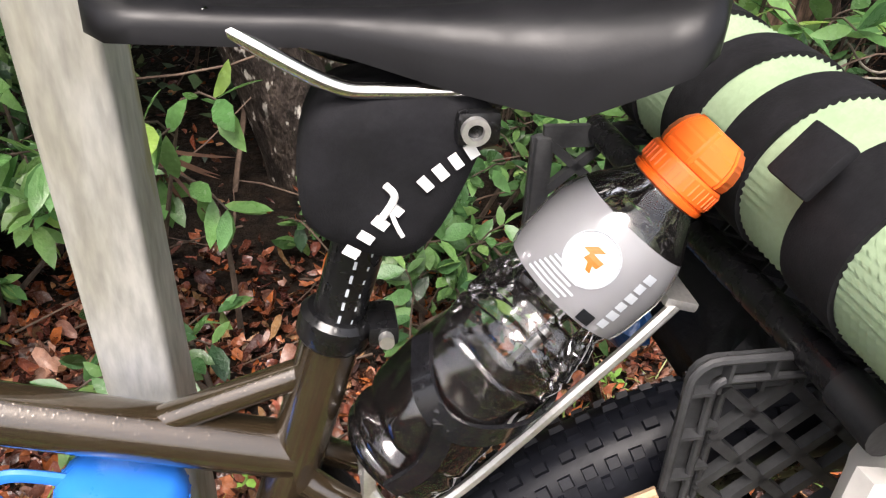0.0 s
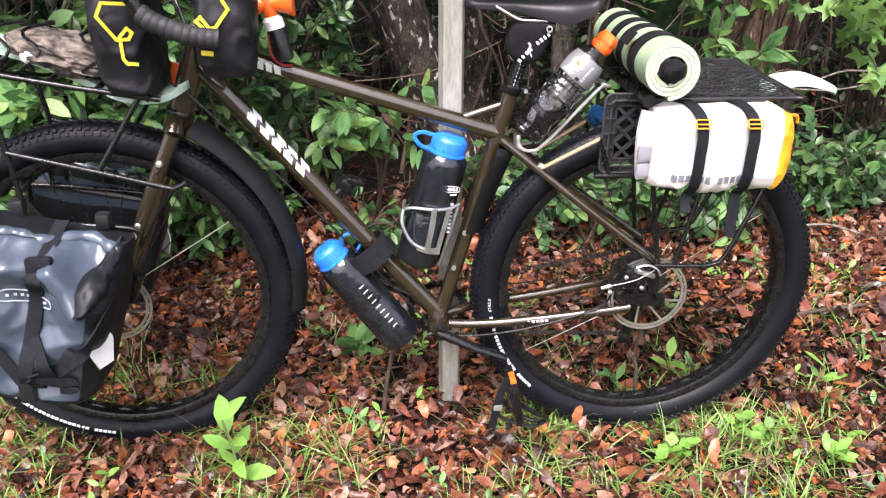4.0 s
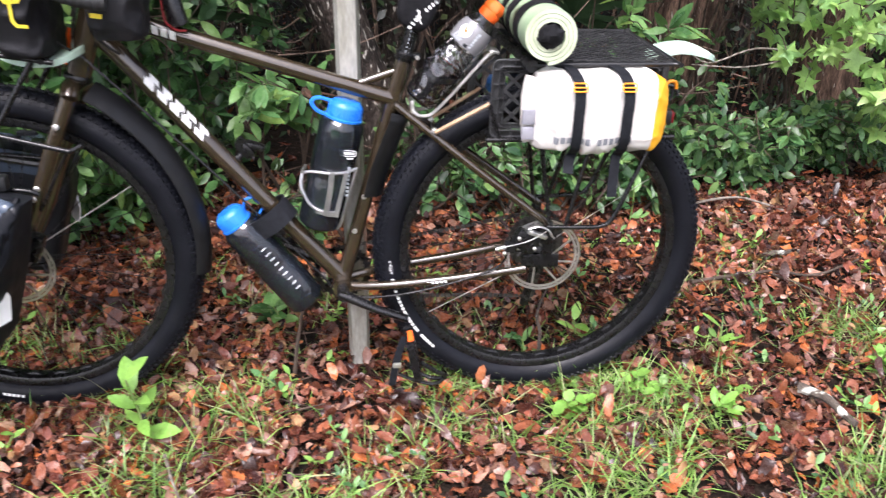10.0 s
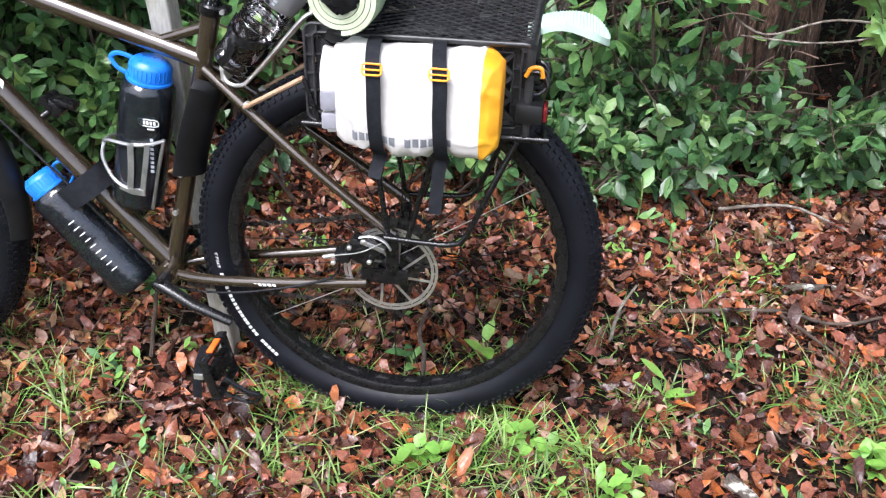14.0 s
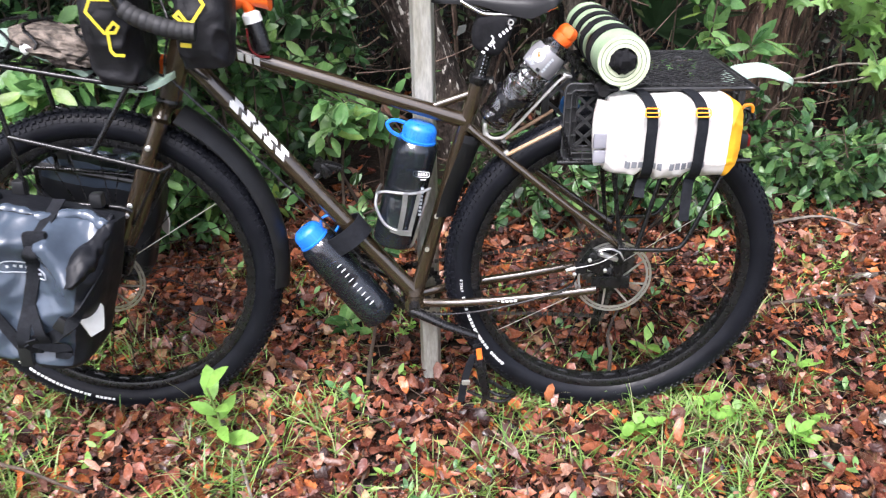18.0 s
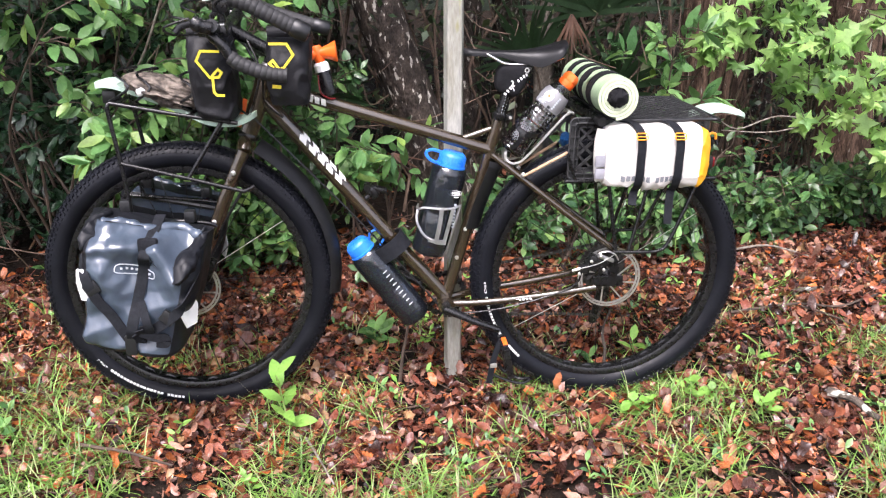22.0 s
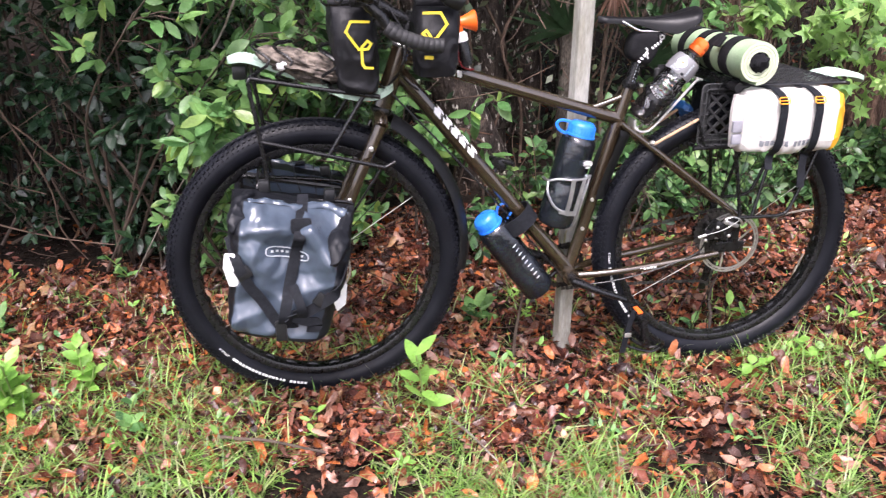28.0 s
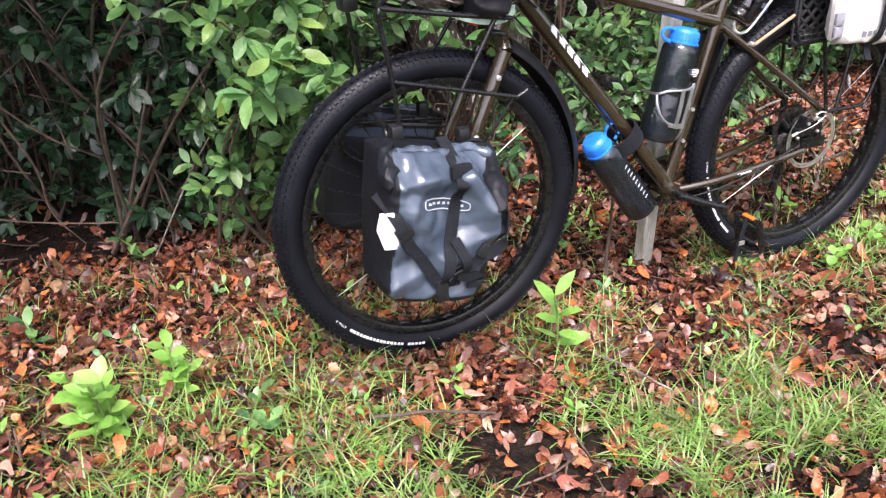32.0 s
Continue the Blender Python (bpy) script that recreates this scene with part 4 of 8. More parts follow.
def chain(bm, path, y):
    pts = curve(path, 14)
    L, acc, nxt = 0.0, 0.0, 0.0
    for a, b in zip(pts, pts[1:]):
        d = (b - a)
        while nxt <= acc + d.length:
            o = a + d * ((nxt - acc) / max(d.length, 1e-6))
            rot = Matrix.Rotation(-math.atan2(d.z, d.x), 3, "Y")
            box(bm, o + V(0, y, 0), (0.010, 0.006 if int(nxt / 0.0127) % 2 else 0.0035, 0.0075), rot)
            nxt += 0.0127
        acc += d.length
    return bm


part("chain", chain(bmesh.new(), [V(-0.447, 0, 0.354), V(-0.2, 0, 0.395), V(0.0, 0, 0.432), V(0.05, 0, 0.40), V(0.03, 0, 0.32), V(0.012, 0, 0.262), V(-0.002, 0, 0.205), V(-0.03, 0, 0.215), V(-0.2, 0, 0.222), V(-0.447, 0, 0.222)], 0.042), M_CHAIN, bike, "wet dark steel chain")
bm = bmesh.new()
box(bm, V(0.012, 0.055, 0.30), (0.03, 0.03, 0.05), bevel=0.006)
box(bm, V(-0.005, 0.050, 0.235), (0.02, 0.012, 0.10), Matrix.Rotation(0.2, 3, "Y"), bevel=0.004)
part("rear_derailleur", bm, M_BLACK, bike)


def pedal(c, s, hang=False):
    """A cage pedal; hang: its platform hangs on edge under the weight of the toe clip."""
    turn = Matrix.Rotation(radians(78 if hang else 0), 3, "Y")

    def at(x, y, z):
        return c + turn @ V(x, s * y, z)

    p = part("pedal", box(bmesh.new(), at(0, 0.045, 0), (0.028, 0.07, 0.02), turn, bevel=0.005), M_BLACK, bike, "black pedal with orange reflector and toe clip")
    for dx in (-0.04, 0.04):
        part("cage_side", box(bmesh.new(), at(dx, 0.05, 0), (0.006, 0.095, 0.018), turn, bevel=0.002), M_BLACK, p)
    for dy in (0.008, 0.094):
        part("cage_end", box(bmesh.new(), at(0, dy, 0), (0.085, 0.006, 0.016), turn, bevel=0.002), M_BLACK, p)
    part("reflector", box(bmesh.new(), at(-0.0445, 0.05, 0.003), (0.004, 0.04, 0.012), turn, bevel=0.001), M_ORANGE, p)
    return p


pedal(V(-0.300, -0.116, 0.196), -1, True)
pedal(BB + V(-0.145, 0.095, 0.056), 1)
part("toe_strap", strip(bmesh.new(), curve([V(-0.318, -0.172, 0.242), V(-0.332, -0.178, 0.205), V(-0.340, -0.180, 0.165), V(-0.345, -0.178, 0.125)]), 0.016, 0.003, (1, 0.2, 0)), M_WEB, bike)
part("strap_buckle", box(bmesh.new(), V(-0.335, -0.182, 0.178), (0.018, 0.005, 0.012), bevel=0.002), M_STEEL, bike)
part("toe_clip", tube(bmesh.new(), curve([V(-0.315, -0.135, 0.158), V(-0.300, -0.135, 0.138), V(-0.262, -0.142, 0.118), V(-0.232, -0.155, 0.122), V(-0.228, -0.170, 0.140), V(-0.250, -0.182, 0.158), V(-0.285, -0.186, 0.186)]), 0.0048, 8), M_BLACK, bike)
part("toe_clip", tube(bmesh.new(), curve([V(-0.330, -0.150, 0.135), V(-0.295, -0.155, 0.120), V(-0.255, -0.160, 0.112), V(-0.232, -0.162, 0.124)]), 0.0040, 8), M_BLACK, bike)

# brakes
bm = bmesh.new()
box(bm, V(-0.052, -0.072, 0.415), (0.055, 0.03, 0.042), Matrix.Rotation(0.5, 3, "Y"), bevel=0.007)
box(bm, V(-0.085, -0.078, 0.405), (0.028, 0.026, 0.022), bevel=0.006)
cal = part("brake_caliper", bm, M_BLACK, bike, "black rear disc brake caliper")
for p in (V(-0.07, -0.092, 0.43), V(-0.035, -0.092, 0.405), V(-0.045, -0.09, 0.444), V(-0.10, -0.09, 0.395)):
    part("caliper_bolt", lathe(bmesh.new(), p, (0, -1, 0), [(0, 0.0042), (0.005, 0.0042), (0.0062, 0.0025)], 12), M_STEEL, cal)
part("actuator_arm", tube(bmesh.new(), curve([V(-0.052, -0.094, 0.452), V(-0.030, -0.096, 0.458), V(-0.008, -0.094, 0.448), V(0.002, -0.092, 0.432)], 5), 0.0042, 8, flat=0.5), M_STEEL, cal)
part("cable_adjuster", tube(bmesh.new(), [V(-0.118, -0.088, 0.402), V(-0.098, -0.088, 0.408)], 0.0042, 10), M_STEEL, cal)
part("inner_cable", tube(bmesh.new(), curve([V(-0.10, -0.09, 0.408), V(-0.05, -0.096, 0.424), V(-0.012, -0.095, 0.446)], 6), 0.0012, 6), M_STEEL, cal)
part("caliper_arm", box(bmesh.new(), V(-0.03, -0.088, 0.436), (0.045, 0.012, 0.010), Matrix.Rotation(0.35, 3, "Y"), bevel=0.003), M_ALLOY, cal)
bm = bmesh.new()
box(bm, F_AXLE + V(0.055, -0.075, 0.06), (0.035, 0.03, 0.06), Matrix.Rotation(0.4, 3, "Y"), bevel=0.007)
part("brake_caliper", bm, M_BLACK, bike)
for pts in ([V(-0.93, -0.026, 0.80), V(-0.70, -0.024, 0.555), V(-0.50, -0.022, 0.325), V(-0.44, -0.03, 0.268), V(-0.3, -0.058, 0.285), V(-0.12, -0.072, 0.345), V(-0.09, -0.08, 0.40)],
            [V(-0.95, -0.10, 1.0), V(-0.99, -0.08, 0.93), V(-0.97, -0.05, 0.84), V(-0.93, -0.026, 0.80)], [V(-0.94, -0.03, 0.98), V(-0.9, -0.06, 0.9), V(-0.90, -0.03, 0.84), V(-0.86, -0.018, 0.80)]):
    part("brake_cable", tube(bmesh.new(), curve(pts), 0.0025, 8), M_BLACK, bike)

# mudguards
def guard(pts, w, thick=0.003, crown=0.012):
    bm = bmesh.new()
    pts = [Vector(p) for p in pts]
    rings = []
    for i, p in enumerate(pts):
        t = (pts[min(i + 1, len(pts) - 1)] - pts[max(i - 1, 0)]).normalized()
        nn = V(-t.z, 0, t.x)
        ww = w[i] if isinstance(w, list) else w
        up = [bm.verts.new(p + V(0, ww * k / 4, 0) - nn * crown * (k / 4) ** 2) for k in range(-4, 5)]
        dn = [bm.verts.new(p + V(0, ww * k / 4, 0) - nn * (crown * (k / 4) ** 2 + thick)) for k in range(4, -5, -1)]
        rings.append(up + dn)
    k = len(rings[0])
    for a, b in zip(rings, rings[1:]):
        for j in range(k):
            bm.faces.new((a[j], a[(j + 1) % k], b[(j + 1) % k], b[j]))
    bm.faces.new(rings[0])
    bm.faces.new(list(reversed(rings[-1])))
    return bm


arc = [F_AXLE + V(math.cos(radians(a)), 0, math.sin(radians(a))) * (0.388 + 0.040 * (a + 6) / 68) for a in range(62, -8, -4)]
part("front_mudguard", guard(arc, [0.046 - 0.018 * i / len(arc) for i in range(len(arc))], crown=0.026), M_GUARD, bike, "black plastic front mudguard flap")
part("rear_mudguard", guard(curve([V(-0.300, 0, 0.672), V(-0.324, 0, 0.61), V(-0.345, 0, 0.55), V(-0.358, 0, 0.500)]), [0.030, 0.038] + [0.046] * 30, crown=0.040), M_GUARD, bike, "black plastic shield behind the seat tube")

# ---- handlebar ----
bm = bmesh.new()
STEM0 = HT_TOP + STEER * 0.045
tube(bm, [HT_TOP + STEER * 0.03, HT_TOP + STEER * 0.085], 0.0165, 16)
tube(bm, [STEM0 + STEER * 0.015, V(-0.985, 0, 1.015)], 0.015, 16)
part("stem", bm, M_BLACK, bike)
part("handlebar", tube(bmesh.new(), curve([V(-0.985, -0.20, 1.035), V(-0.99, -0.12, 1.02), V(-0.985, 0, 1.015), V(-0.99, 0.12, 1.02), V(-0.985, 0.20, 1.035)]), 0.0145, 14), M_BLACK, bike)


def wrapped(ctrl, r, pitch=0.0125, n=16):
    """A bar end wound with padded tape: the turns stand out as rounded ridges."""
    pts = curve(ctrl, 36)
    rs, acc = [], 0.0
    for i, p in enumerate(pts):
        if i:
            acc += (p - pts[i - 1]).length
        rs.append(r * (0.93 + 0.08 * abs(math.sin(math.pi * acc / pitch)) ** 0.6))
    bm = bmesh.new()
    tube(bm, pts, rs, n)
    return bm


part("bar_grip", wrapped([V(-0.950, -0.150, 1.090), V(-0.915, -0.152, 1.080), V(-0.860, -0.150, 1.052), V(-0.812, -0.148, 1.028)], 0.0185), M_TAPE, bike, "bar grip wound in ridged black tape")
part("bar_plug", lathe(bmesh.new(), V(-0.816, -0.148, 1.030), V(0.044, 0.002, -0.022), [(0, 0.019), (0.004, 0.022), (0.034, 0.022), (0.040, 0.019), (0.041, 0.014), (0.038, 0.013), (0.036, 0.004)], 24), M_PLASTIC, bike)
part("bar_grip", wrapped([V(-0.968, 0.185, 1.075), V(-0.9, 0.19, 1.042), V(-0.79, 0.19, 1.008)], 0.0165), M_TAPE, bike)
part("bar_plug", lathe(bmesh.new(), V(-0.79, 0.19, 1.008), V(0.05, 0.0, -0.014), [(0, 0.016), (0.004, 0.019), (0.040, 0.019), (0.046, 0.014)], 20), M_PLASTIC, bike)
part("drop_bar", wrapped([V(-0.953, -0.178, 0.966), V(-0.930, -0.18, 0.950), V(-0.891, -0.18, 0.935), V(-0.86, -0.178, 0.927), V(-0.830, -0.176, 0.924)], 0.0165), M_TAPE, bike, "drop bar wound in ridged black tape")
part("drop_bar_bend", tube(bmesh.new(), curve([V(-0.985, -0.15, 1.035), V(-0.995, -0.17, 1.018), V(-0.975, -0.177, 0.998), V(-0.962, -0.178, 0.985), V(-0.952, -0.178, 0.966)]), 0.0125, 12), M_BLACK, bike)
part("drop_bar", wrapped([V(-0.985, 0.20, 1.035), V(-1.0, 0.245, 0.99), V(-0.955, 0.255, 0.945), V(-0.87, 0.26, 0.912)], 0.0155), M_TAPE, bike)
for s in (-1, 1):
    lev = part("brake_hood", tube(bmesh.new(), curve([V(-0.985, s * 0.205, 1.03), V(-1.008, s * 0.21, 1.035), V(-1.020, s * 0.205, 1.046)]), [0.015] * 8 + [0.017] * 5 + [0.012] * 4, 12), M_BLACK, bike)
    part("brake_lever", tube(bmesh.new(), curve([V(-1.015, s * 0.208, 1.042), V(-1.045, s * 0.215, 1.034), V(-1.058, s * 0.22, 1.020)]), 0.005, 8, flat=1.6), M_BLACK, lev)
bm = bmesh.new()
tube(bm, curve([V(-0.985, -0.05, 1.03), V(-0.99, -0.05, 1.09), V(-0.985, -0.05, 1.15), V(-1.000, -0.05, 1.20)]), 0.009, 10)
part("antenna_stem", bm, M_BLACK, bike)

for pts in ([(-1.03, -0.19, 1.045), (-1.075, -0.17, 1.05), (-1.085, -0.10, 1.035), (-1.03, -0.05, 1.02)], [(-1.03, -0.20, 1.05), (-1.085, -0.20, 1.03), (-1.075, -0.15, 1.01), (-1.0, -0.11, 1.012)], [(-1.02, -0.18, 1.06), (-1.055, -0.15, 1.075), (-1.01, -0.10, 1.085), (-0.96, -0.06, 1.06)],
            [(-0.965, -0.13, 1.05), (-0.985, -0.145, 1.075), (-0.95, -0.14, 1.10), (-0.92, -0.10, 1.085)], [(-0.93, -0.06, 0.99), (-0.90, -0.10, 0.93), (-0.915, -0.10, 0.86), (-0.935, -0.05, 0.82)]):
    part("cable", tube(bmesh.new(), curve([V(*p) for p in pts], 8), 0.0026, 8), M_BLACK, bike)
part("cable_clamp", box(bmesh.new(), V(-1.02, -0.15, 1.032), (0.07, 0.012, 0.010), Matrix.Rotation(0.08, 3, "Y"), bevel=0.003), M_ALLOY, bike)

# gear in front of the bars: a light and a white gadget box
gadget = thing("bicycle_computer", "small white cased gadget strapped to the handlebar", "gadget", (-0.985, -0.13, 1.06))
part("case", box(bmesh.new(), V(-0.988, -0.13, 1.096), (0.050, 0.036, 0.022), Matrix.Rotation(-0.16, 3, "Y"), bevel=0.006), M_WHITE, gadget)
part("bracket", box(bmesh.new(), V(-0.975, -0.12, 1.072), (0.035, 0.025, 0.03), bevel=0.004), M_BLACK, gadget)
light = thing("front_light", "silver-topped black front light on the bar bag", "light", (-1.04, -0.1, 1.0))
part("body", box(bmesh.new(), V(-0.995, -0.12, 1.016), (0.065, 0.04, 0.022), Matrix.Rotation(-0.06, 3, "Y"), bevel=0.006), M_BLACK, light)
part("cover", box(bmesh.new(), V(-0.993, -0.12, 1.0295), (0.052, 0.032, 0.006), Matrix.Rotation(-0.06, 3, "Y"), bevel=0.002), M_ALLOY, light)

# ---- black dry bags at the bars ----


def dry_bag(name, label, x0, x1, z0, z1, y0, y1, lean, group):
    """A roll-top dry bag: pinched at the top, round at the bottom."""
    t = thing(name, label, "dry bag", ((x0 + x1) / 2, (y0 + y1) / 2, z0), group)
    bm = bmesh.new()
    rings = []
    for i in range(41):
        u = i / 40
        fat = (0.80 + 0.2 * math.sin(min(1, u / 0.5) * math.pi / 2)) if u < 0.5 else 1 - 0.5 * ((u - 0.5) / 0.5) ** 2.6
        z = z0 + (z1 - z0) * u
        hx, hy = (x1 - x0) / 2 * (0.80 + 0.22 * u ** 0.7 - 0.10 * max(0, u - 0.75) / 0.25), (y1 - y0) / 2 * fat
        cx, cy = (x0 + x1) / 2 + lean * (u - 0.5), (y0 + y1) / 2
        ring = []
        for k in range(72):
            q = 2 * math.pi * k / 72
            c, s = math.cos(q), math.sin(q)
            e = 0.55
            px, py = math.copysign(abs(c) ** e, c) * hx, math.copysign(abs(s) ** e, s) * hy
            w = 1 + 0.06 * noise.noise(V(px * 24, py * 24, z * 26)) + 0.09 * max(0.0, 1 - 3 * abs(noise.noise(V(px * 16 + z * 9, py * 16, z * 13 + 2)))) ** 2 - 0.05 * abs(noise.noise(V(px * 40, py * 40, z * 22)))
            ring.append(bm.verts.new((cx + px * w, cy + py * w, z)))
        rings.append(ring)
    for a, b in zip(rings, rings[1:]):
        for k in range(72):
            bm.faces.new((a[k], a[(k + 1) % 72], b[(k + 1) % 72], b[k]))
    bm.faces.new(list(reversed(rings[0])))
    bm.faces.new(rings[-1])
    part("body", bm, M_BAGB, t, angle=1.2)
    cx = (x0 + x1) / 2 + lean * 0.5
    part("roll_top", tube(bmesh.new(), [V(cx - (x1 - x0) * 0.46, (y0 + y1) / 2, z1 + 0.006), V(cx, (y0 + y1) / 2, z1 + 0.010), V(cx + (x1 - x0) * 0.46, (y0 + y1) / 2, z1 + 0.004)], 0.017, 12), M_BAGB, t)
    part("buckle", box(bmesh.new(), V(cx, y0 * 0.6 + y1 * 0.4, z0 + 0.004), (0.03, 0.012, 0.022), bevel=0.004), M_PLASTIC, t)
    return t


def hexmark(t, y, pts, w):
    """A broken hexagon line with a loop, printed on the bag's face."""
    bm = bmesh.new()
    row = []
    for i, (px, pz) in enumerate(pts):
        nx, nz = 0.0, 0.0
        for j in (i - 1, i):
            if 0 <= j < len(pts) - 1:
                dx, dz = pts[j + 1][0] - pts[j][0], pts[j + 1][1] - pts[j][1]
                ln = math.hypot(dx, dz)
                nx, nz = nx - dz / ln, nz + dx / ln
        ln = math.hypot(nx, nz)
        k = w / 2 / max(0.55, ln / 2 if 0 < i < len(pts) - 1 else 1.0) / ln
        row.append([bm.verts.new((px + e * nx * k, y - dy, pz + e * nz * k)) for e, dy in ((-1, 0), (1, 0), (1, 0.0012), (-1, 0.0012))])
    for r0, r1 in zip(row, row[1:]):
        for k in range(4):
            bm.faces.new((r0[k], r0[(k + 1) % 4], r1[(k + 1) % 4], r1[k]))
    return part("printed_mark", bm, M_YELLOW, t, "yellow broken hexagon outline", smooth=False)


b1 = dry_bag("dry_bag", "black roll-top dry bag with yellow mark, on the front rack", -1.068, -0.958, 0.812, 1.000, -0.125, 0.05, -0.012, "bags at the handlebar")
hexmark(b1, -0.130, [(-0.984, 0.972), (-1.026, 0.973), (-1.037, 0.951), (-1.009, 0.913), (-0.989, 0.914), (-0.982, 0.925), (-0.990, 0.932), (-1.003, 0.918), (-1.002, 0.881), (-0.996, 0.873), (-0.978, 0.872)], 0.0055)
b2 = dry_bag("dry_bag", "black roll-top dry bag with yellow mark, behind the handlebar", -0.885, -0.778, 0.850, 1.002, -0.150, -0.022, 0.005, "bags at the handlebar")
hexmark(b2, -0.154, [(-0.870, 0.992), (-0.830, 0.992), (-0.816, 0.968), (-0.839, 0.938), (-0.856, 0.935), (-0.870, 0.948), (-0.862, 0.955), (-0.850, 0.938)], 0.0055)
hexmark(b2, -0.154, [(-0.866, 0.897), (-0.846, 0.895)], 0.008)

# ---- air horn on the top tube ----
horn = thing("air_horn", "orange air horn on a small canister at the top tube", "air horn", (-0.748, 0.0, 0.845))
H0 = V(-0.742, -0.02, 0.856)
HD = V(-0.26, 0, 1).normalized()
part("canister", lathe(bmesh.new(), H0, HD, [(0, 0.014), (0.003, 0.018), (0.055, 0.018), (0.060, 0.0165)], 24), M_BLACK, horn)
part("collar", lathe(bmesh.new(), H0 + HD * 0.060, HD, [(0, 0.0185), (0.016, 0.0185), (0.022, 0.013)], 24), M_WHITE, horn)
bm = bmesh.new()
lathe(bm, H0 + HD * 0.082, HD, [(0, 0.011), (0.012, 0.013), (0.035, 0.013), (0.04, 0.010)], 20)
C0 = H0 + HD * 0.104
lathe(bm, C0 + V(-0.022, 0, -0.003), V(1, 0, 0.12), [(0, 0.016), (0.02, 0.012), (0.034, 0.013), (0.052, 0.019), (0.066, 0.026), (0.068, 0.024)], 24)
part("trumpet", bm, M_ORANGE, horn)
part("strap", strip(bmesh.new(), curve([H0 + V(-0.026, -0.018, 0.05), H0 + V(-0.022, -0.02, 0.012), H0 + V(-0.004, -0.02, -0.004), H0 + V(0.014, -0.016, -0.006)]), 0.007, 0.003, (0, 1, 0)), M_RED, horn)

# ---- cover bag on the seat post ----
pouch = thing("seat_post_cover", "black neoprene cover with white lettering, zipped round the suspension seat post", "cover", (-0.283, 0, 0.83))
bm = bmesh.new()
outline = curve([V(-0.304, 0, 0.853), V(-0.325, 0, 0.867), V(-0.328, 0, 0.894), V(-0.316, 0, 0.924), V(-0.279, 0, 0.932), V(-0.244, 0, 0.930), V(-0.245, 0, 0.908), V(-0.262, 0, 0.866), V(-0.280, 0, 0.849)], 4, closed=True)
ctr = V(-0.286, 0, 0.890)
lay = []
for y, s in ((-0.030, 0.62), (-0.028, 0.88), (-0.020, 0.985), (0.0, 1.0), (0.020, 0.985), (0.028, 0.88), (0.030, 0.62)):
    lay.append([bm.verts.new(ctr + (p - ctr) * s + V(0, y, 0)) for p in outline])
nn_ = len(outline)
for a, b in zip(lay, lay[1:]):
    for k in range(nn_):
        bm.faces.new((a[k], a[(k + 1) % nn_], b[(k + 1) % nn_], b[k]))
bm.faces.new(lay[0])
bm.faces.new(list(reversed(lay[-1])))
part("cover", bm, M_NEO, pouch, angle=1.2)
bm = bmesh.new()
for i in range(9):
    u = i / 8
    c = V(-0.306 + 0.052 * u, -0.0312, 0.859 + 0.048 * u + 0.003 * math.sin(u * math.pi))
    if i != 4:
        box(bm, c, (0.0048 - 0.0005 * (i % 2), 0.0010, 0.0072), Matrix.Rotation(-1.0 + 0.42 * u, 3, "Y"))
part("print", bm, M_WHITE, pouch, "white block marks along a rising curve", smooth=False)
bm = bmesh.new()
tube(bm, curve([V(-0.292, -0.031, 0.876), V(-0.287, -0.0315, 0.886), V(-0.291, -0.0315, 0.892)], 5), 0.0018, 6)
tube(bm, curve([V(-0.289, -0.031, 0.880), V(-0.286, -0.0315, 0.872), V(-0.283, -0.0315, 0.866)], 5), 0.0012, 6)
part("print_figure", bm, M_WHITE, pouch)
part("eyelet", ring_profile(bmesh.new(), V(-0.254, -0.036, 0.918), [(0.0062, -0.002), (0.0062, 0.002), (0.0036, 0.002), (0.0036, -0.002)], 20), M_STEEL, pouch)
part("eyelet_tab", box(bmesh.new(), V(-0.252, -0.031, 0.918), (0.020, 0.008, 0.016), bevel=0.004), M_BLACK, pouch)

# ---- drink bottle behind the seat tube, in an alloy cage ----
cage = thing("rear_bottle_cage", "bent silver alloy bottle carrier behind the saddle", "bottle cage", (-0.27, 0, 0.67))
for s in (-1, 1):
    part("cage_rod", tube(bmesh.new(), curve([V(-0.300, s * 0.016, 0.705), V(-0.290, s * 0.022, 0.684), V(-0.270, s * 0.026, 0.680), V(-0.245, s * 0.028, 0.696), V(-0.170, s * 0.028, 0.780), V(-0.148, s * 0.026, 0.803), V(-0.131, s * 0.016, 0.809)]), 0.0034, 8), M_STEEL, cage)
part("cage_tab", box(bmesh.new(), V(-0.133, 0, 0.810), (0.02, 0.045, 0.006), Matrix.Rotation(0.3, 3, "Y"), bevel=0.002), M_STEEL, cage)
part("cage_base", box(bmesh.new(), V(-0.297, 0, 0.696), (0.008, 0.045, 0.03), bevel=0.003), M_STEEL, cage)
B0, BD = V(-0.286, -0.010, 0.708), V(0.145, -0.006, 0.183).normalized()
bx = BD.cross(V(0, 1, 0))


def round_bottle(d, q, r=0.0385):
    """A point beside the bottle: d along it, q the angle round it."""
    return B0 + BD * d + r * (V(0, -1, 0) * math.cos(q) + bx * math.sin(q))


clasp = [round_bottle(d, q, 0.0395) for d, q in ((0.098, -1.75), (0.088, -1.15), (0.076, -0.5), (0.064, 0.05), (0.060, 0.5), (0.066, 1.0), (0.078, 1.6))]
part("cage_clasp", strip(bmesh.new(), curve(clasp, 6), 0.013, 0.0028, BD), M_CLASP, cage, "glossy black plastic band round the bottle")
clasp = [round_bottle(d, q, 0.0395) for d, q in ((0.060, 0.45), (0.044, 0.25), (0.028, 0.2), (0.010, 0.3))]
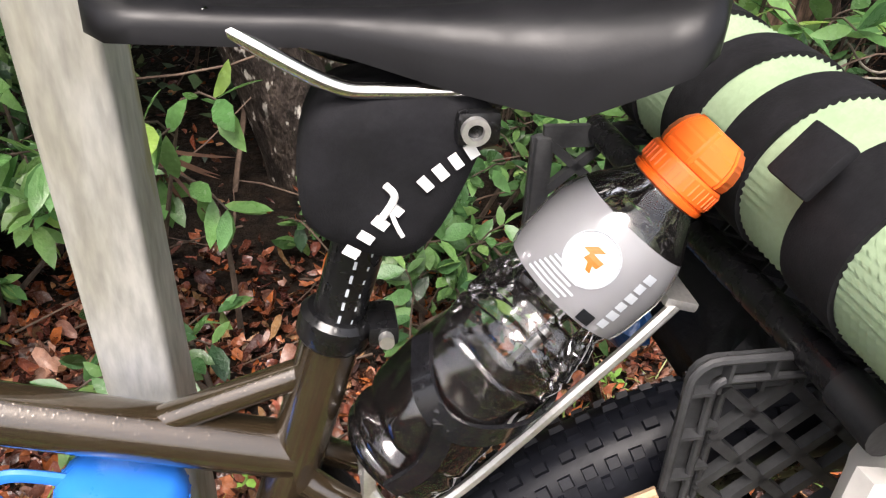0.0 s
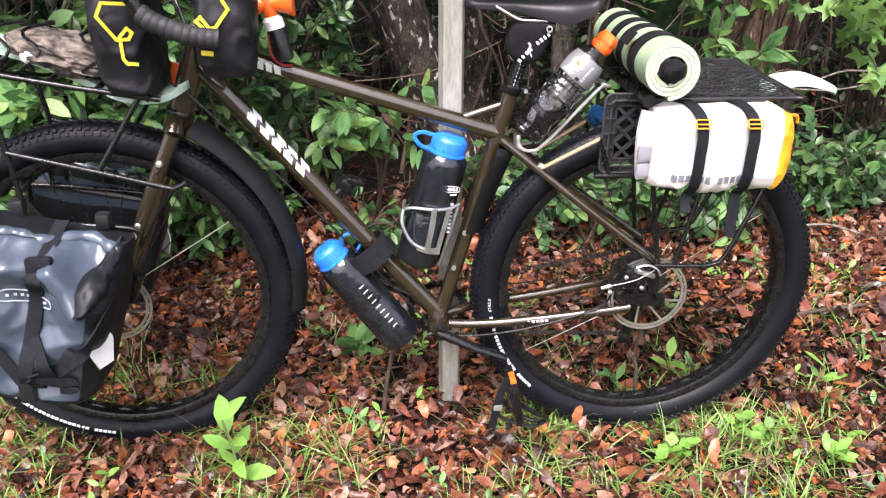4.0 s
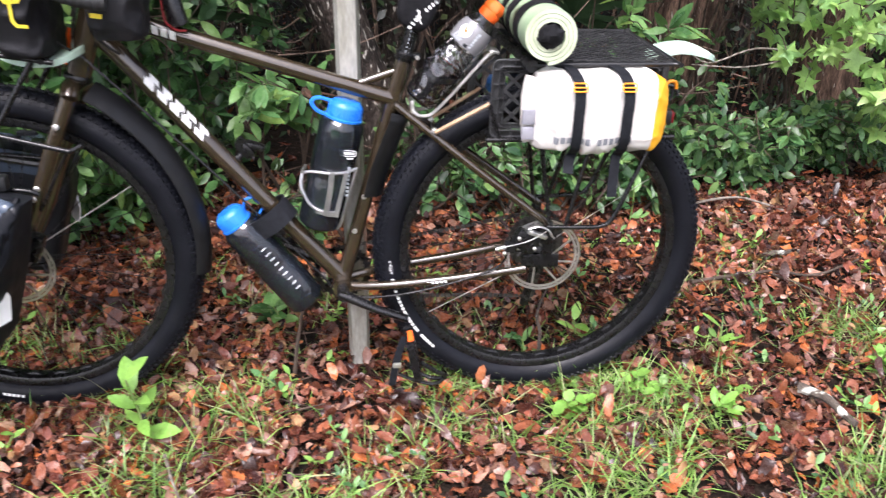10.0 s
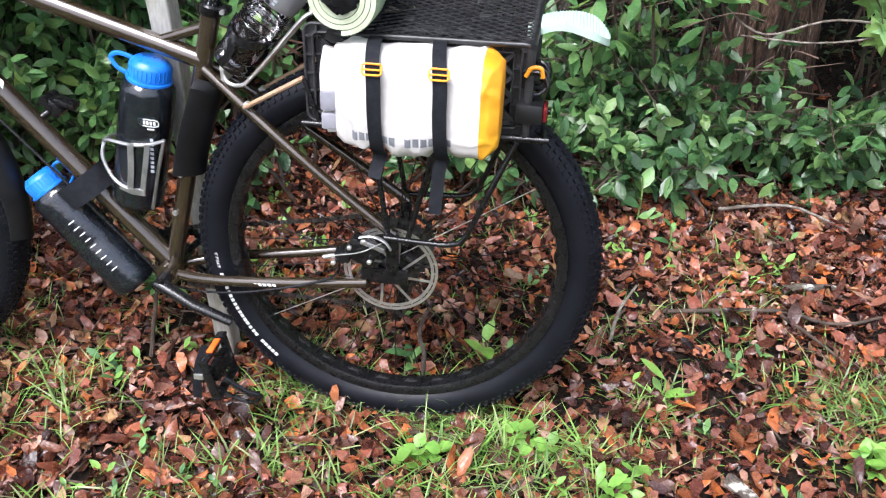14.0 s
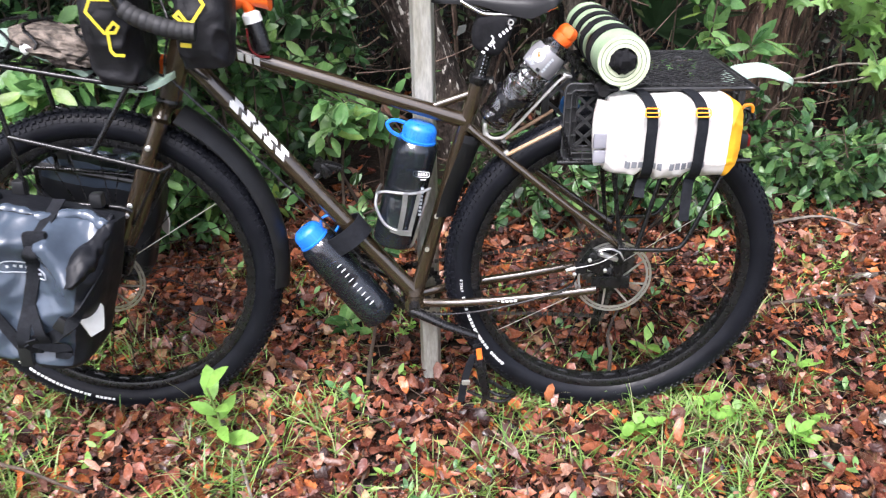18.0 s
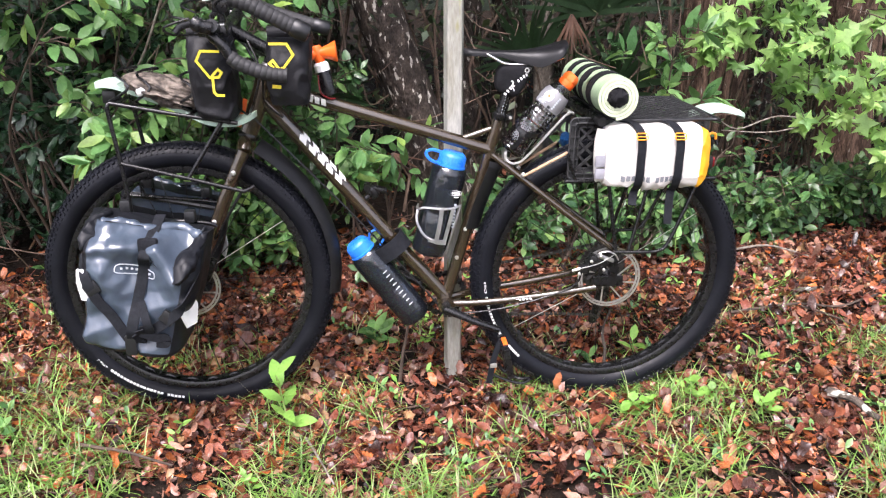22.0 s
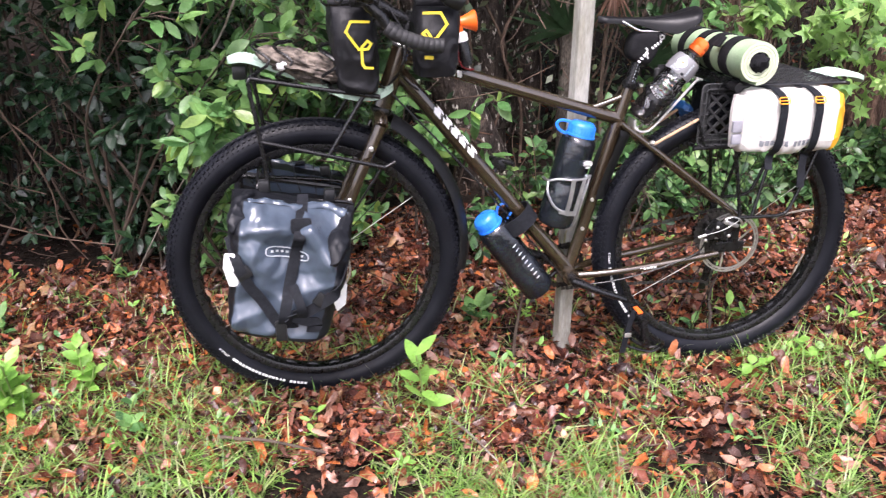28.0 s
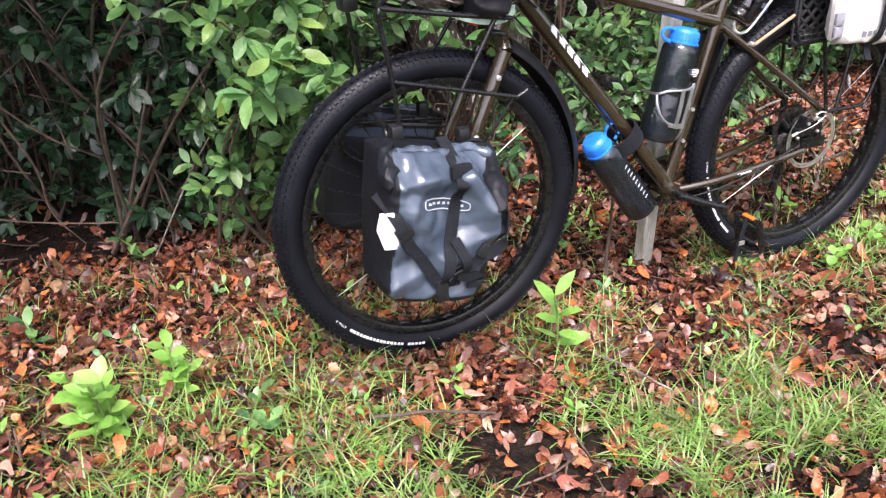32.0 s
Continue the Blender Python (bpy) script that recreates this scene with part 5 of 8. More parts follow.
part("cage_arm", strip(bmesh.new(), curve(clasp, 6), 0.012, 0.0028, bx), M_CLASP, cage, "glossy black plastic arm below the band")
drink = thing("drink_bottle", "clear ribbed sports drink bottle, half full of dark cola, orange cap", "bottle", B0)
prof = [(1.06 * d, r) for d, r in [(0.0, 0.024), (0.004, 0.032), (0.010, 0.0355), (0.020, 0.0365), (0.026, 0.034), (0.032, 0.0365), (0.052, 0.0370), (0.066, 0.0362), (0.080, 0.0358), (0.092, 0.0362), (0.104, 0.0366), (0.112, 0.0345), (0.118, 0.0355), (0.124, 0.0330), (0.130, 0.0325), (0.138, 0.0350), (0.150, 0.0372), (0.162, 0.0376), (0.174, 0.0358), (0.186, 0.0305), (0.200, 0.0200), (0.206, 0.0170)]]
def dented(bm, amount):
    """Grip dents pressed into the lower half of the bottle, and flutes round its waist."""
    for v in bm.verts:
        d = (v.co - B0).dot(BD)
        ax = B0 + BD * d
        e = v.co - ax
        q = math.atan2(e.dot(BD.cross(V(0, 1, 0))), e.y)
        k = 1 + amount * (0.55 * math.asin(math.sin(5 * q + 62 * d)) - 0.35 * abs(math.sin(3 * q - 80 * d))) * max(0.0, math.sin(math.pi * (d - 0.012) / 0.105)) ** 0.5 * (0.012 < d < 0.117)
        k += 0.35 * amount * math.cos(14 * q) * (0.117 < d < 0.14) - 0.75 * amount * max(0.0, math.cos(2 * math.pi * d / 0.0135)) ** 3 * (d < 0.034 or 0.094 < d < 0.142)
        v.co = ax + e * k
    return bm


part("bottle", dented(lathe(bmesh.new(), B0, BD, [(0.218 * i / 110, float(np.interp(0.218 * i / 110, [d for d, r in prof], [r for d, r in prof]))) for i in range(111)], 84, caps=True), 0.075), M_CLEAR, drink, "clear ribbed plastic")
part("liquid", dented(lathe(bmesh.new(), B0 + BD * 0.002, BD, [(0.078 * i / 46, float(np.interp(0.078 * i / 46, [d for d, r in prof], [r for d, r in prof])) - 0.0022) for i in range(47)], 84), 0.075), M_COLA, drink, "dark brown cola")
part("label_band", lathe(bmesh.new(), B0, BD, [(0.145, 0.0360), (0.149, 0.0369), (0.153, 0.0374), (0.160, 0.0377), (0.172, 0.0381), (0.184, 0.0363), (0.190, 0.0341), (0.194, 0.0323)], 48, caps=False), M_WRAPC, drink, "silver grey wrap with dark marks")
cap = part("cap", lathe(bmesh.new(), B0 + BD * 0.214, BD, [(0, 0.0185), (0.001, 0.0205), (0.0035, 0.0208), (0.004, 0.0200), (0.005, 0.0200), (0.0055, 0.0210), (0.015, 0.0210), (0.0165, 0.0200)], 40), M_ORANGE, drink, "ribbed orange screw cap", angle=0.5)
bm = lathe(bmesh.new(), B0 + BD * 0.2295, BD, [(0, 0.0205), (0.006, 0.0222), (0.015, 0.0205), (0.0225, 0.0150)], 7)
bmesh.ops.bevel(bm, geom=list(bm.edges), offset=0.0015, segments=2, affect="EDGES")
part("cap_top", bm, M_ORANGE, cap, "faceted orange twist top", angle=0.4)
bm = bmesh.new()
for k in range(36):
    q = 2 * math.pi * k / 36
    e = V(0, -1, 0) * math.cos(q) + bx * math.sin(q)
    tube(bm, [B0 + BD * 0.2205 + e * 0.0209, B0 + BD * 0.228 + e * 0.0209], 0.0006, 4)
part("cap_rib", bm, M_ORANGE, cap)
out = (V(0, -0.8, 0) + bx * 0.6).normalized()
across = BD.cross(out)


def on_label(d, q, lift=0.0006):
    """A point on the wrap: d along the bottle, q metres round it from the side that faces up and out."""
    r = float(np.interp(d, [0.145, 0.149, 0.153, 0.160, 0.172, 0.184, 0.190, 0.197], [0.0360, 0.0369, 0.0374, 0.0377, 0.0381, 0.0363, 0.0341, 0.0309])) + lift
    return B0 + BD * d + out * r * math.cos(q / r) + across * r * math.sin(q / r)


ring_m = bmesh.new()
tube(ring_m, [on_label(0.1715 + 0.0136 * math.cos(2 * math.pi * k / 32), 0.0136 * math.sin(2 * math.pi * k / 32)) for k in range(32)], 0.0004, 5, closed=True)
part("label_ring", ring_m, M_GREYPRINT, drink)


def label_patch(cells, name, material, label=""):
    """Printed marks: cells of (along from, along to, round from, round to, slant)."""
    bm = bmesh.new()
    for d0, d1, q0, q1, sl in cells:
        g = [[bm.verts.new(on_label(d0 + (d1 - d0) * i / 2, q0 + (q1 - q0) * k / 2 + sl * i / 2, 0.0013)) for k in range(3)] for i in range(3)]
        for g0, g1 in zip(g, g[1:]):
            for k in range(2):
                bm.faces.new((g0[k], g0[k + 1], g1[k + 1], g1[k]))
    return part(name, bm, material, drink, label, smooth=False)


bm = bmesh.new()
hub_v = bm.verts.new(on_label(0.1715, 0.0, 0.0008))
loop_v = [bm.verts.new(on_label(0.1715 + 0.0130 * math.cos(2 * math.pi * k / 28), 0.0130 * math.sin(2 * math.pi * k / 28))) for k in range(28)]
mid_v = [bm.verts.new(on_label(0.1715 + 0.0066 * math.cos(2 * math.pi * k / 28), 0.0066 * math.sin(2 * math.pi * k / 28), 0.0007)) for k in range(28)]
for k in range(28):
    bm.faces.new((hub_v, mid_v[k], mid_v[(k + 1) % 28]))
    bm.faces.new((mid_v[k], loop_v[k], loop_v[(k + 1) % 28], mid_v[(k + 1) % 28]))
part("label_disc", bm, M_WHITE, drink, "white round printed disc")
label_patch([(0.1735, 0.1785, -0.007, -0.002, 0.005), (0.1700, 0.1745, -0.0035, 0.0045, 0.001), (0.1665, 0.1705, 0.001, 0.004, -0.002)], "label_bolt", M_ORANGE, "small orange bolt shape")
for k in range(6):
    label_patch([(0.1475 + 0.0026 * k, 0.1488 + 0.0026 * k, -0.020 + 0.0012 * k, 0.002 + 0.002 * (k % 3), 0)], "label_print", M_GREYPRINT, "grey printed line")
label_patch([(0.146, 0.1525, 0.014, 0.022, 0)], "label_square", M_PANB, "small dark printed square")
for k in range(6):
    label_patch([(0.150 + 0.006 * k, 0.1545 + 0.006 * k, 0.025, 0.030 + 0.001 * (k % 2), 0)], "label_print", M_GREYPRINT)

# ---- two smoky water bottles with blue lids ----


def water_bottle(a, b, r, label, loop, ticks=True):
    a, b = Vector(a), Vector(b)
    d = (b - a).normalized()
    L = (b - a).length
    t = thing("water_bottle", label, "bottle", a, "water bottles")
    pr = [(0, r * 0.8), (0.006, r * 0.96), (0.012, r), (L * 0.40, r), (L * 0.415, r * 0.97), (L * 0.43, r), (L * 0.77, r), (L * 0.805, r * 0.965), (L * 0.825, r * 0.88), (L * 0.84, r * 0.80)]
    part("bottle", lathe(bmesh.new(), a, d, pr, 40), M_SMOKE, t, "smoky transparent plastic")
    part("water", lathe(bmesh.new(), a + d * 0.004, d, [(0, r * 0.8), (0.01, r * 0.94), (L * 0.62, r * 0.94), (L * 0.625, r * 0.9)], 32), M_WATER, t)
    lid = part("lid", lathe(bmesh.new(), a + d * L * 0.835, d, [(0, r * 0.80), (0.001, r * 0.84), (0.005, r * 0.84), (0.006, r * 0.76), (L * 0.095, r * 0.755), (L * 0.108, r * 0.72), (L * 0.125, r * 0.62), (L * 0.135, r * 0.54), (L * 0.138, r * 0.3)], 36), M_BLUE, t, "blue screw lid")
    rr = bmesh.new()
    for k in range(30):
        q = 2 * math.pi * k / 30
        u = d.orthogonal().normalized()
        w = d.cross(u)
        e = u * math.cos(q) + w * math.sin(q)
        tube(rr, [a + d * (L * 0.868) + e * r * 0.757, a + d * (L * 0.930) + e * r * 0.752], 0.0010, 5)
    part("lid_rib", rr, M_BLUE, lid)
    part("lid_loop", tube(bmesh.new(), curve([a + d * (L * 0.855) + Vector(p) for p in loop]), 0.0030, 8, flat=1.4), M_BLUE, lid)
    bm = bmesh.new()
    for i in range(9):
        s = L * (0.2 + 0.05 * i)
        strip(bm, [a + d * s + d.cross(V(0, 1, 0)) * r * -0.55 + V(0, -r * 0.86, 0), a + d * s + d.cross(V(0, 1, 0)) * r * -0.3 + V(0, -r * 0.98, 0)], 0.0016, 0.0008, d)
    if ticks:
        part("measure_mark", bm, M_WHITE, t)
    else:
        bm.free()
    return t


W1 = water_bottle((-0.495, -0.004, 0.432), (-0.4265, -0.002, 0.715), 0.0465, "smoky grey water bottle, blue lid, caged on the seat tube", [(-0.03, 0, 0.0), (-0.055, 0, 0.012), (-0.065, 0, 0.03), (-0.05, 0, 0.038), (-0.02, 0, 0.03)], ticks=False)
bm = bmesh.new()
o1, d1 = V(-0.430, -0.0465, 0.607), 0.14
lp = [(math.copysign(abs(math.cos(q)) ** 0.5, math.cos(q)) * 0.017, math.copysign(abs(math.sin(q)) ** 0.5, math.sin(q)) * 0.0062) for q in [2 * math.pi * k / 24 for k in range(24)]]
tube(bm, [o1 + V(a, 12 * a * a + 0.12 * a, b - d1 * a) for a, b in lp], 0.0008, 5, closed=True)
for k in range(5):
    a = -0.011 + 0.0055 * k
    box(bm, o1 + V(a, 12 * a * a + 0.12 * a, -d1 * a), (0.0036, 0.0012, 0.0060))
box(bm, o1 + V(0.004, 0.0006, -0.0115), (0.012, 0.0010, 0.0022))
part("print", bm, M_WHITE, W1, "white oval printed mark")
bm = bmesh.new()
for k in range(8):
    box(bm, V(-0.428 - 0.0025 * k * 0.4, -0.0455, 0.575 - 0.0085 * k), (0.006, 0.0012, 0.0052))
part("side_print", bm, M_GREYPRINT, W1, "small grey printed marks running down")
water_bottle((-0.524, -0.008, 0.245), (-0.696, -0.006, 0.474), 0.0435, "smoky grey water bottle, blue lid, slung under the down tube", [(0.02, 0, 0.02), (0.022, 0, 0.05), (0.05, 0, 0.058), (0.058, 0, 0.035), (0.048, 0, 0.015)])
cg1 = thing("bottle_cage", "silver alloy rod bottle cage on the seat tube", "bottle cage", (-0.46, 0, 0.43), "bottle cages")
rod = 0.0034
part("cage_hoop", tube(bmesh.new(), curve([V(-0.412, -0.032, 0.570), V(-0.438, -0.047, 0.566), V(-0.469, -0.053, 0.567), V(-0.505, -0.046, 0.569), V(-0.524, -0.03, 0.562), V(-0.520, 0.03, 0.555)]), rod, 8), M_ALLOY, cg1)
part("cage_hoop", tube(bmesh.new(), curve([V(-0.524, -0.03, 0.562), V(-0.528, -0.04, 0.536), V(-0.518, -0.046, 0.508), V(-0.503, -0.050, 0.490), V(-0.479, -0.053, 0.480), V(-0.458, -0.050, 0.478)]), rod, 8), M_ALLOY, cg1)
part("cage_plate", strip(bmesh.new(), [V(-0.463, -0.0545, 0.570), V(-0.468, -0.055, 0.53), V(-0.478, -0.0545, 0.478)], 0.011, 0.003, (1, 0, 0)), M_ALLOY, cg1)
part("cage_strut", tube(bmesh.new(), curve([V(-0.412, -0.032, 0.572), V(-0.430, -0.036, 0.51), V(-0.450, -0.034, 0.442), V(-0.465, -0.012, 0.424)]), rod, 8), M_ALLOY, cg1)
part("cage_plate", strip(bmesh.new(), [V(-0.434, -0.0515, 0.568), V(-0.443, -0.0525, 0.53), V(-0.456, -0.0525, 0.478)], 0.009, 0.003, (1, 0, 0)), M_ALLOY, cg1)
part("cage_plate", strip(bmesh.new(), [V(-0.498, -0.0515, 0.484), V(-0.475, -0.0555, 0.477), V(-0.452, -0.0525, 0.474)], 0.011, 0.003, (0, 0, 1)), M_ALLOY, cg1)
for z in (0.42, 0.50):
    part("cage_bolt", lathe(bmesh.new(), BB.lerp(ST_TOP, (z - 0.288) / 0.512) + V(-0.006, -0.016, 0), (-0.2, -1, 0), [(0, 0.005), (0.005, 0.005)], 10), M_STEEL, cg1)
strapw = thing("bottle_strap", "wide black strap holding the lower bottle to the down tube", "strap", (-0.62, 0, 0.40))
dd = (V(-0.700, 0, 0.470) - V(-0.530, 0, 0.236)).normalized()
per = dd.cross(V(0, 1, 0))
per = per if per.z > 0 else -per
ring = []
for k in range(40):
    q = 2 * math.pi * k / 40
    c, s = math.cos(q), math.sin(q)
    ring.append(V(-0.646, 0, 0.413) + per * (0.058 + c * 0.053) + V(0, s * 0.040, 0))
part("band", strip(bmesh.new(), ring + ring[:1], 0.045, 0.004, dd), M_WEB, strapw)
pump = thing("mini_mount", "black plastic clamp on the down tube", "mount", (-0.66, 0.0, 0.56))
bm = bmesh.new()
box(bm, V(-0.641, 0.028, 0.592), (0.034, 0.034, 0.024), Matrix.Rotation(0.8, 3, "Y"), bevel=0.006)
box(bm, V(-0.622, 0.030, 0.600), (0.040, 0.026, 0.012), Matrix.Rotation(0.3, 3, "Y"), bevel=0.004)
tube(bm, [V(-0.655, 0.01, 0.606), V(-0.655, 0.05, 0.606)], 0.009, 12)
part("clamp", bm, M_BLACK, pump)
part("clamp_arm", tube(bmesh.new(), [V(-0.668, 0.004, 0.572), V(-0.645, 0.026, 0.590)], 0.007, 10), M_BLACK, pump)

# ---- front rack and its load ----
rackf = thing("front_rack", "black tubular steel front rack above the wheel", "rack", (-1.1, 0, 0.63))
RR = 0.0052
for s in (-1, 1):
    part("platform_rail", tube(bmesh.new(), [V(-1.25, s * 0.10, 0.850), V(-1.10, s * 0.098, 0.823), V(-0.96, s * 0.09, 0.800)], RR, 10), M_BLACK, rackf)
    part("front_leg", tube(bmesh.new(), curve([V(-1.235, s * 0.06, 0.855), V(-1.252, s * 0.098, 0.850), V(-1.253, s * 0.103, 0.82), V(-1.236, s * 0.108, 0.70), V(-1.225, s * 0.11, 0.575)], 6), RR, 10), M_BLACK, rackf)
    part("rear_leg", tube(bmesh.new(), [V(-0.997, s * 0.088, 0.805), V(-1.084, s * 0.104, 0.669)], RR, 10), M_BLACK, rackf)
    part("side_bar", tube(bmesh.new(), curve([V(-1.236, s * 0.110, 0.708), V(-1.084, s * 0.106, 0.669), V(-0.965, s * 0.105, 0.638), V(-0.950, s * 0.105, 0.637), V(-0.928, s * 0.105, 0.648)], 6), RR, 10), M_BLACK, rackf)
    part("strut", tube(bmesh.new(), [V(-0.962, s * 0.100, 0.63), V(-1.04, s * 0.068, 0.500)], 0.003, 8), M_BLACK, rackf)
for x, z in ((-1.235, 0.848), (-1.15, 0.833), (-1.07, 0.818), (-0.98, 0.803)):
    part("cross_bar", tube(bmesh.new(), [V(x, -0.098, z), V(x, 0.098, z)], RR, 10), M_BLACK, rackf)
part("lamp_mount", box(bmesh.new(), V(-1.278, 0.02, 0.848), (0.034, 0.05, 0.034), bevel=0.008), M_PLASTIC, rackf)


def pad(name, label, pts, half, thick):
    """A flat foam sole: outline of half widths along a line."""
    t = thing(name, label, "foam pad", pts[0], "foam pads")
    bm = bmesh.new()
    line = curve(pts, 14)
    n = len(line)
    top, bot = [], []
    for i, p in enumerate(line):
        u = i / (n - 1)
        h = half * max(0.12, (1 - abs(2 * u - 1) ** 3.2) ** 0.5) * (0.85 + 0.15 * math.cos(u * 9))
        rib = 0.0018 * (i % 2)
        top.append([bm.verts.new(p + V(0, h * k / 4, rib + thick / 2 - 0.002 * abs(k / 4) ** 3)) for k in range(-4, 5)])
        bot.append([bm.verts.new(p + V(0, h * k / 4, -thick / 2)) for k in range(-4, 5)])
    for i in range(n - 1):
        for k in range(8):
            bm.faces.new((top[i][k], top[i][k + 1], top[i + 1][k + 1], top[i + 1][k]))
            bm.faces.new((bot[i][k], bot[i + 1][k], bot[i + 1][k + 1], bot[i][k + 1]))
        for k in (0, 8):
            bm.faces.new((top[i][k], top[i + 1][k], bot[i + 1][k], bot[i][k]))
    for i in (0, n - 1):
        for k in range(8):
            bm.faces.new((top[i][k], bot[i][k], bot[i][k + 1], top[i][k + 1]))
    part("sole", bm, M_MINT, t)
    return t


pad("foam_pad", "pale mint foam sandal sole lying on the front rack", [V(-1.302, -0.01, 0.880), V(-1.262, -0.01, 0.885), V(-1.20, 0.0, 0.862), V(-1.10, 0.0, 0.822), V(-1.03, -0.02, 0.800), V(-0.965, -0.025, 0.796), V(-0.922, -0.025, 0.812)], 0.062, 0.013)
pad("foam_pad", "pale mint ribbed foam sandal sole sticking out behind the crate", [V(0.200, 0.02, 0.794), V(0.235, 0.012, 0.812), V(0.27, 0.003, 0.817), V(0.305, -0.006, 0.811), V(0.327, -0.012, 0.797)], 0.055, 0.012)
bund = thing("tarp_bundle", "crumpled brown camouflage tarp bundle on the front rack", "bundle", (-1.17, 0, 0.835))
bm = bmesh.new()
bmesh.ops.create_uvsphere(bm, u_segments=110, v_segments=56, radius=1.0)
for v in bm.verts:
    p = v.co.copy()
    w = 1 + 0.22 * noise.noise(p * 1.8) + 0.55 * (noise.voronoi(V(p.x * 2.6, p.y * 4.2, p.z * 3.0))[0][0] - 0.3) + 0.10 * noise.noise(p * 9)
    v.co = V(-1.135 + p.x * 0.100 * (0.8 + 0.2 * w), p.y * 0.080 * w, 0.866 - 0.028 * p.x + p.z * 0.027 * w)
part("tarp", bm, M_CAMO, bund, angle=3.0)
for x in (-1.225, -1.175, -1.075):
    loop = [V(x + 0.02 * math.cos(k), 0.09 * math.sin(2 * math.pi * k / 24), 0.87 - 0.1 * (x + 1.13) * 0.6 + 0.045 * math.cos(2 * math.pi * k / 24)) for k in range(24)]
    part("bungee", tube(bmesh.new(), loop, 0.0035, 6, closed=True), M_BLACK, bund)
part("knot", lathe(bmesh.new(), V(-1.178, -0.075, 0.872), (0, -1, 0.3), [(0, 0.008), (0.008, 0.013), (0.018, 0.010), (0.022, 0.004)], 12), M_WHITE, bund)
card = thing("orange_tag", "small orange plastic flap hanging behind the front bag", "tag", (-0.985, 0.03, 0.77))
part("flap", box(bmesh.new(), V(-0.972, 0.05, 0.800), (0.022, 0.004, 0.075), Matrix.Rotation(0.25, 3, "Y"), bevel=0.0015), M_ORANGE, card)

# ---- front panniers ----


def ridged(p):
    """Sharp creases between smooth hollows, as in crumpled tarpaulin."""
    return 1 - 2.2 * abs(noise.noise(p))


FOLDS = [(0.05, 0.90, -0.90, 0.80, 0.020), (-0.5, 0.88, -0.62, 1.05, 0.016), (-0.8, 0.80, -0.42, 0.60, 0.013), (0.28, 0.90, 0.90, 0.70, 0.020), (0.25, 0.84, 0.85, 0.52, 0.017),
         (0.85, 0.53, 0.34, 0.44, 0.014), (-1.0, 0.10, -0.50, 0.22, 0.015), (-0.86, 0.42, -0.96, 0.10, 0.013), (0.05, 0.30, -0.35, 0.42, 0.010), (-0.05, 0.84, -0.35, 0.55, 0.012)]


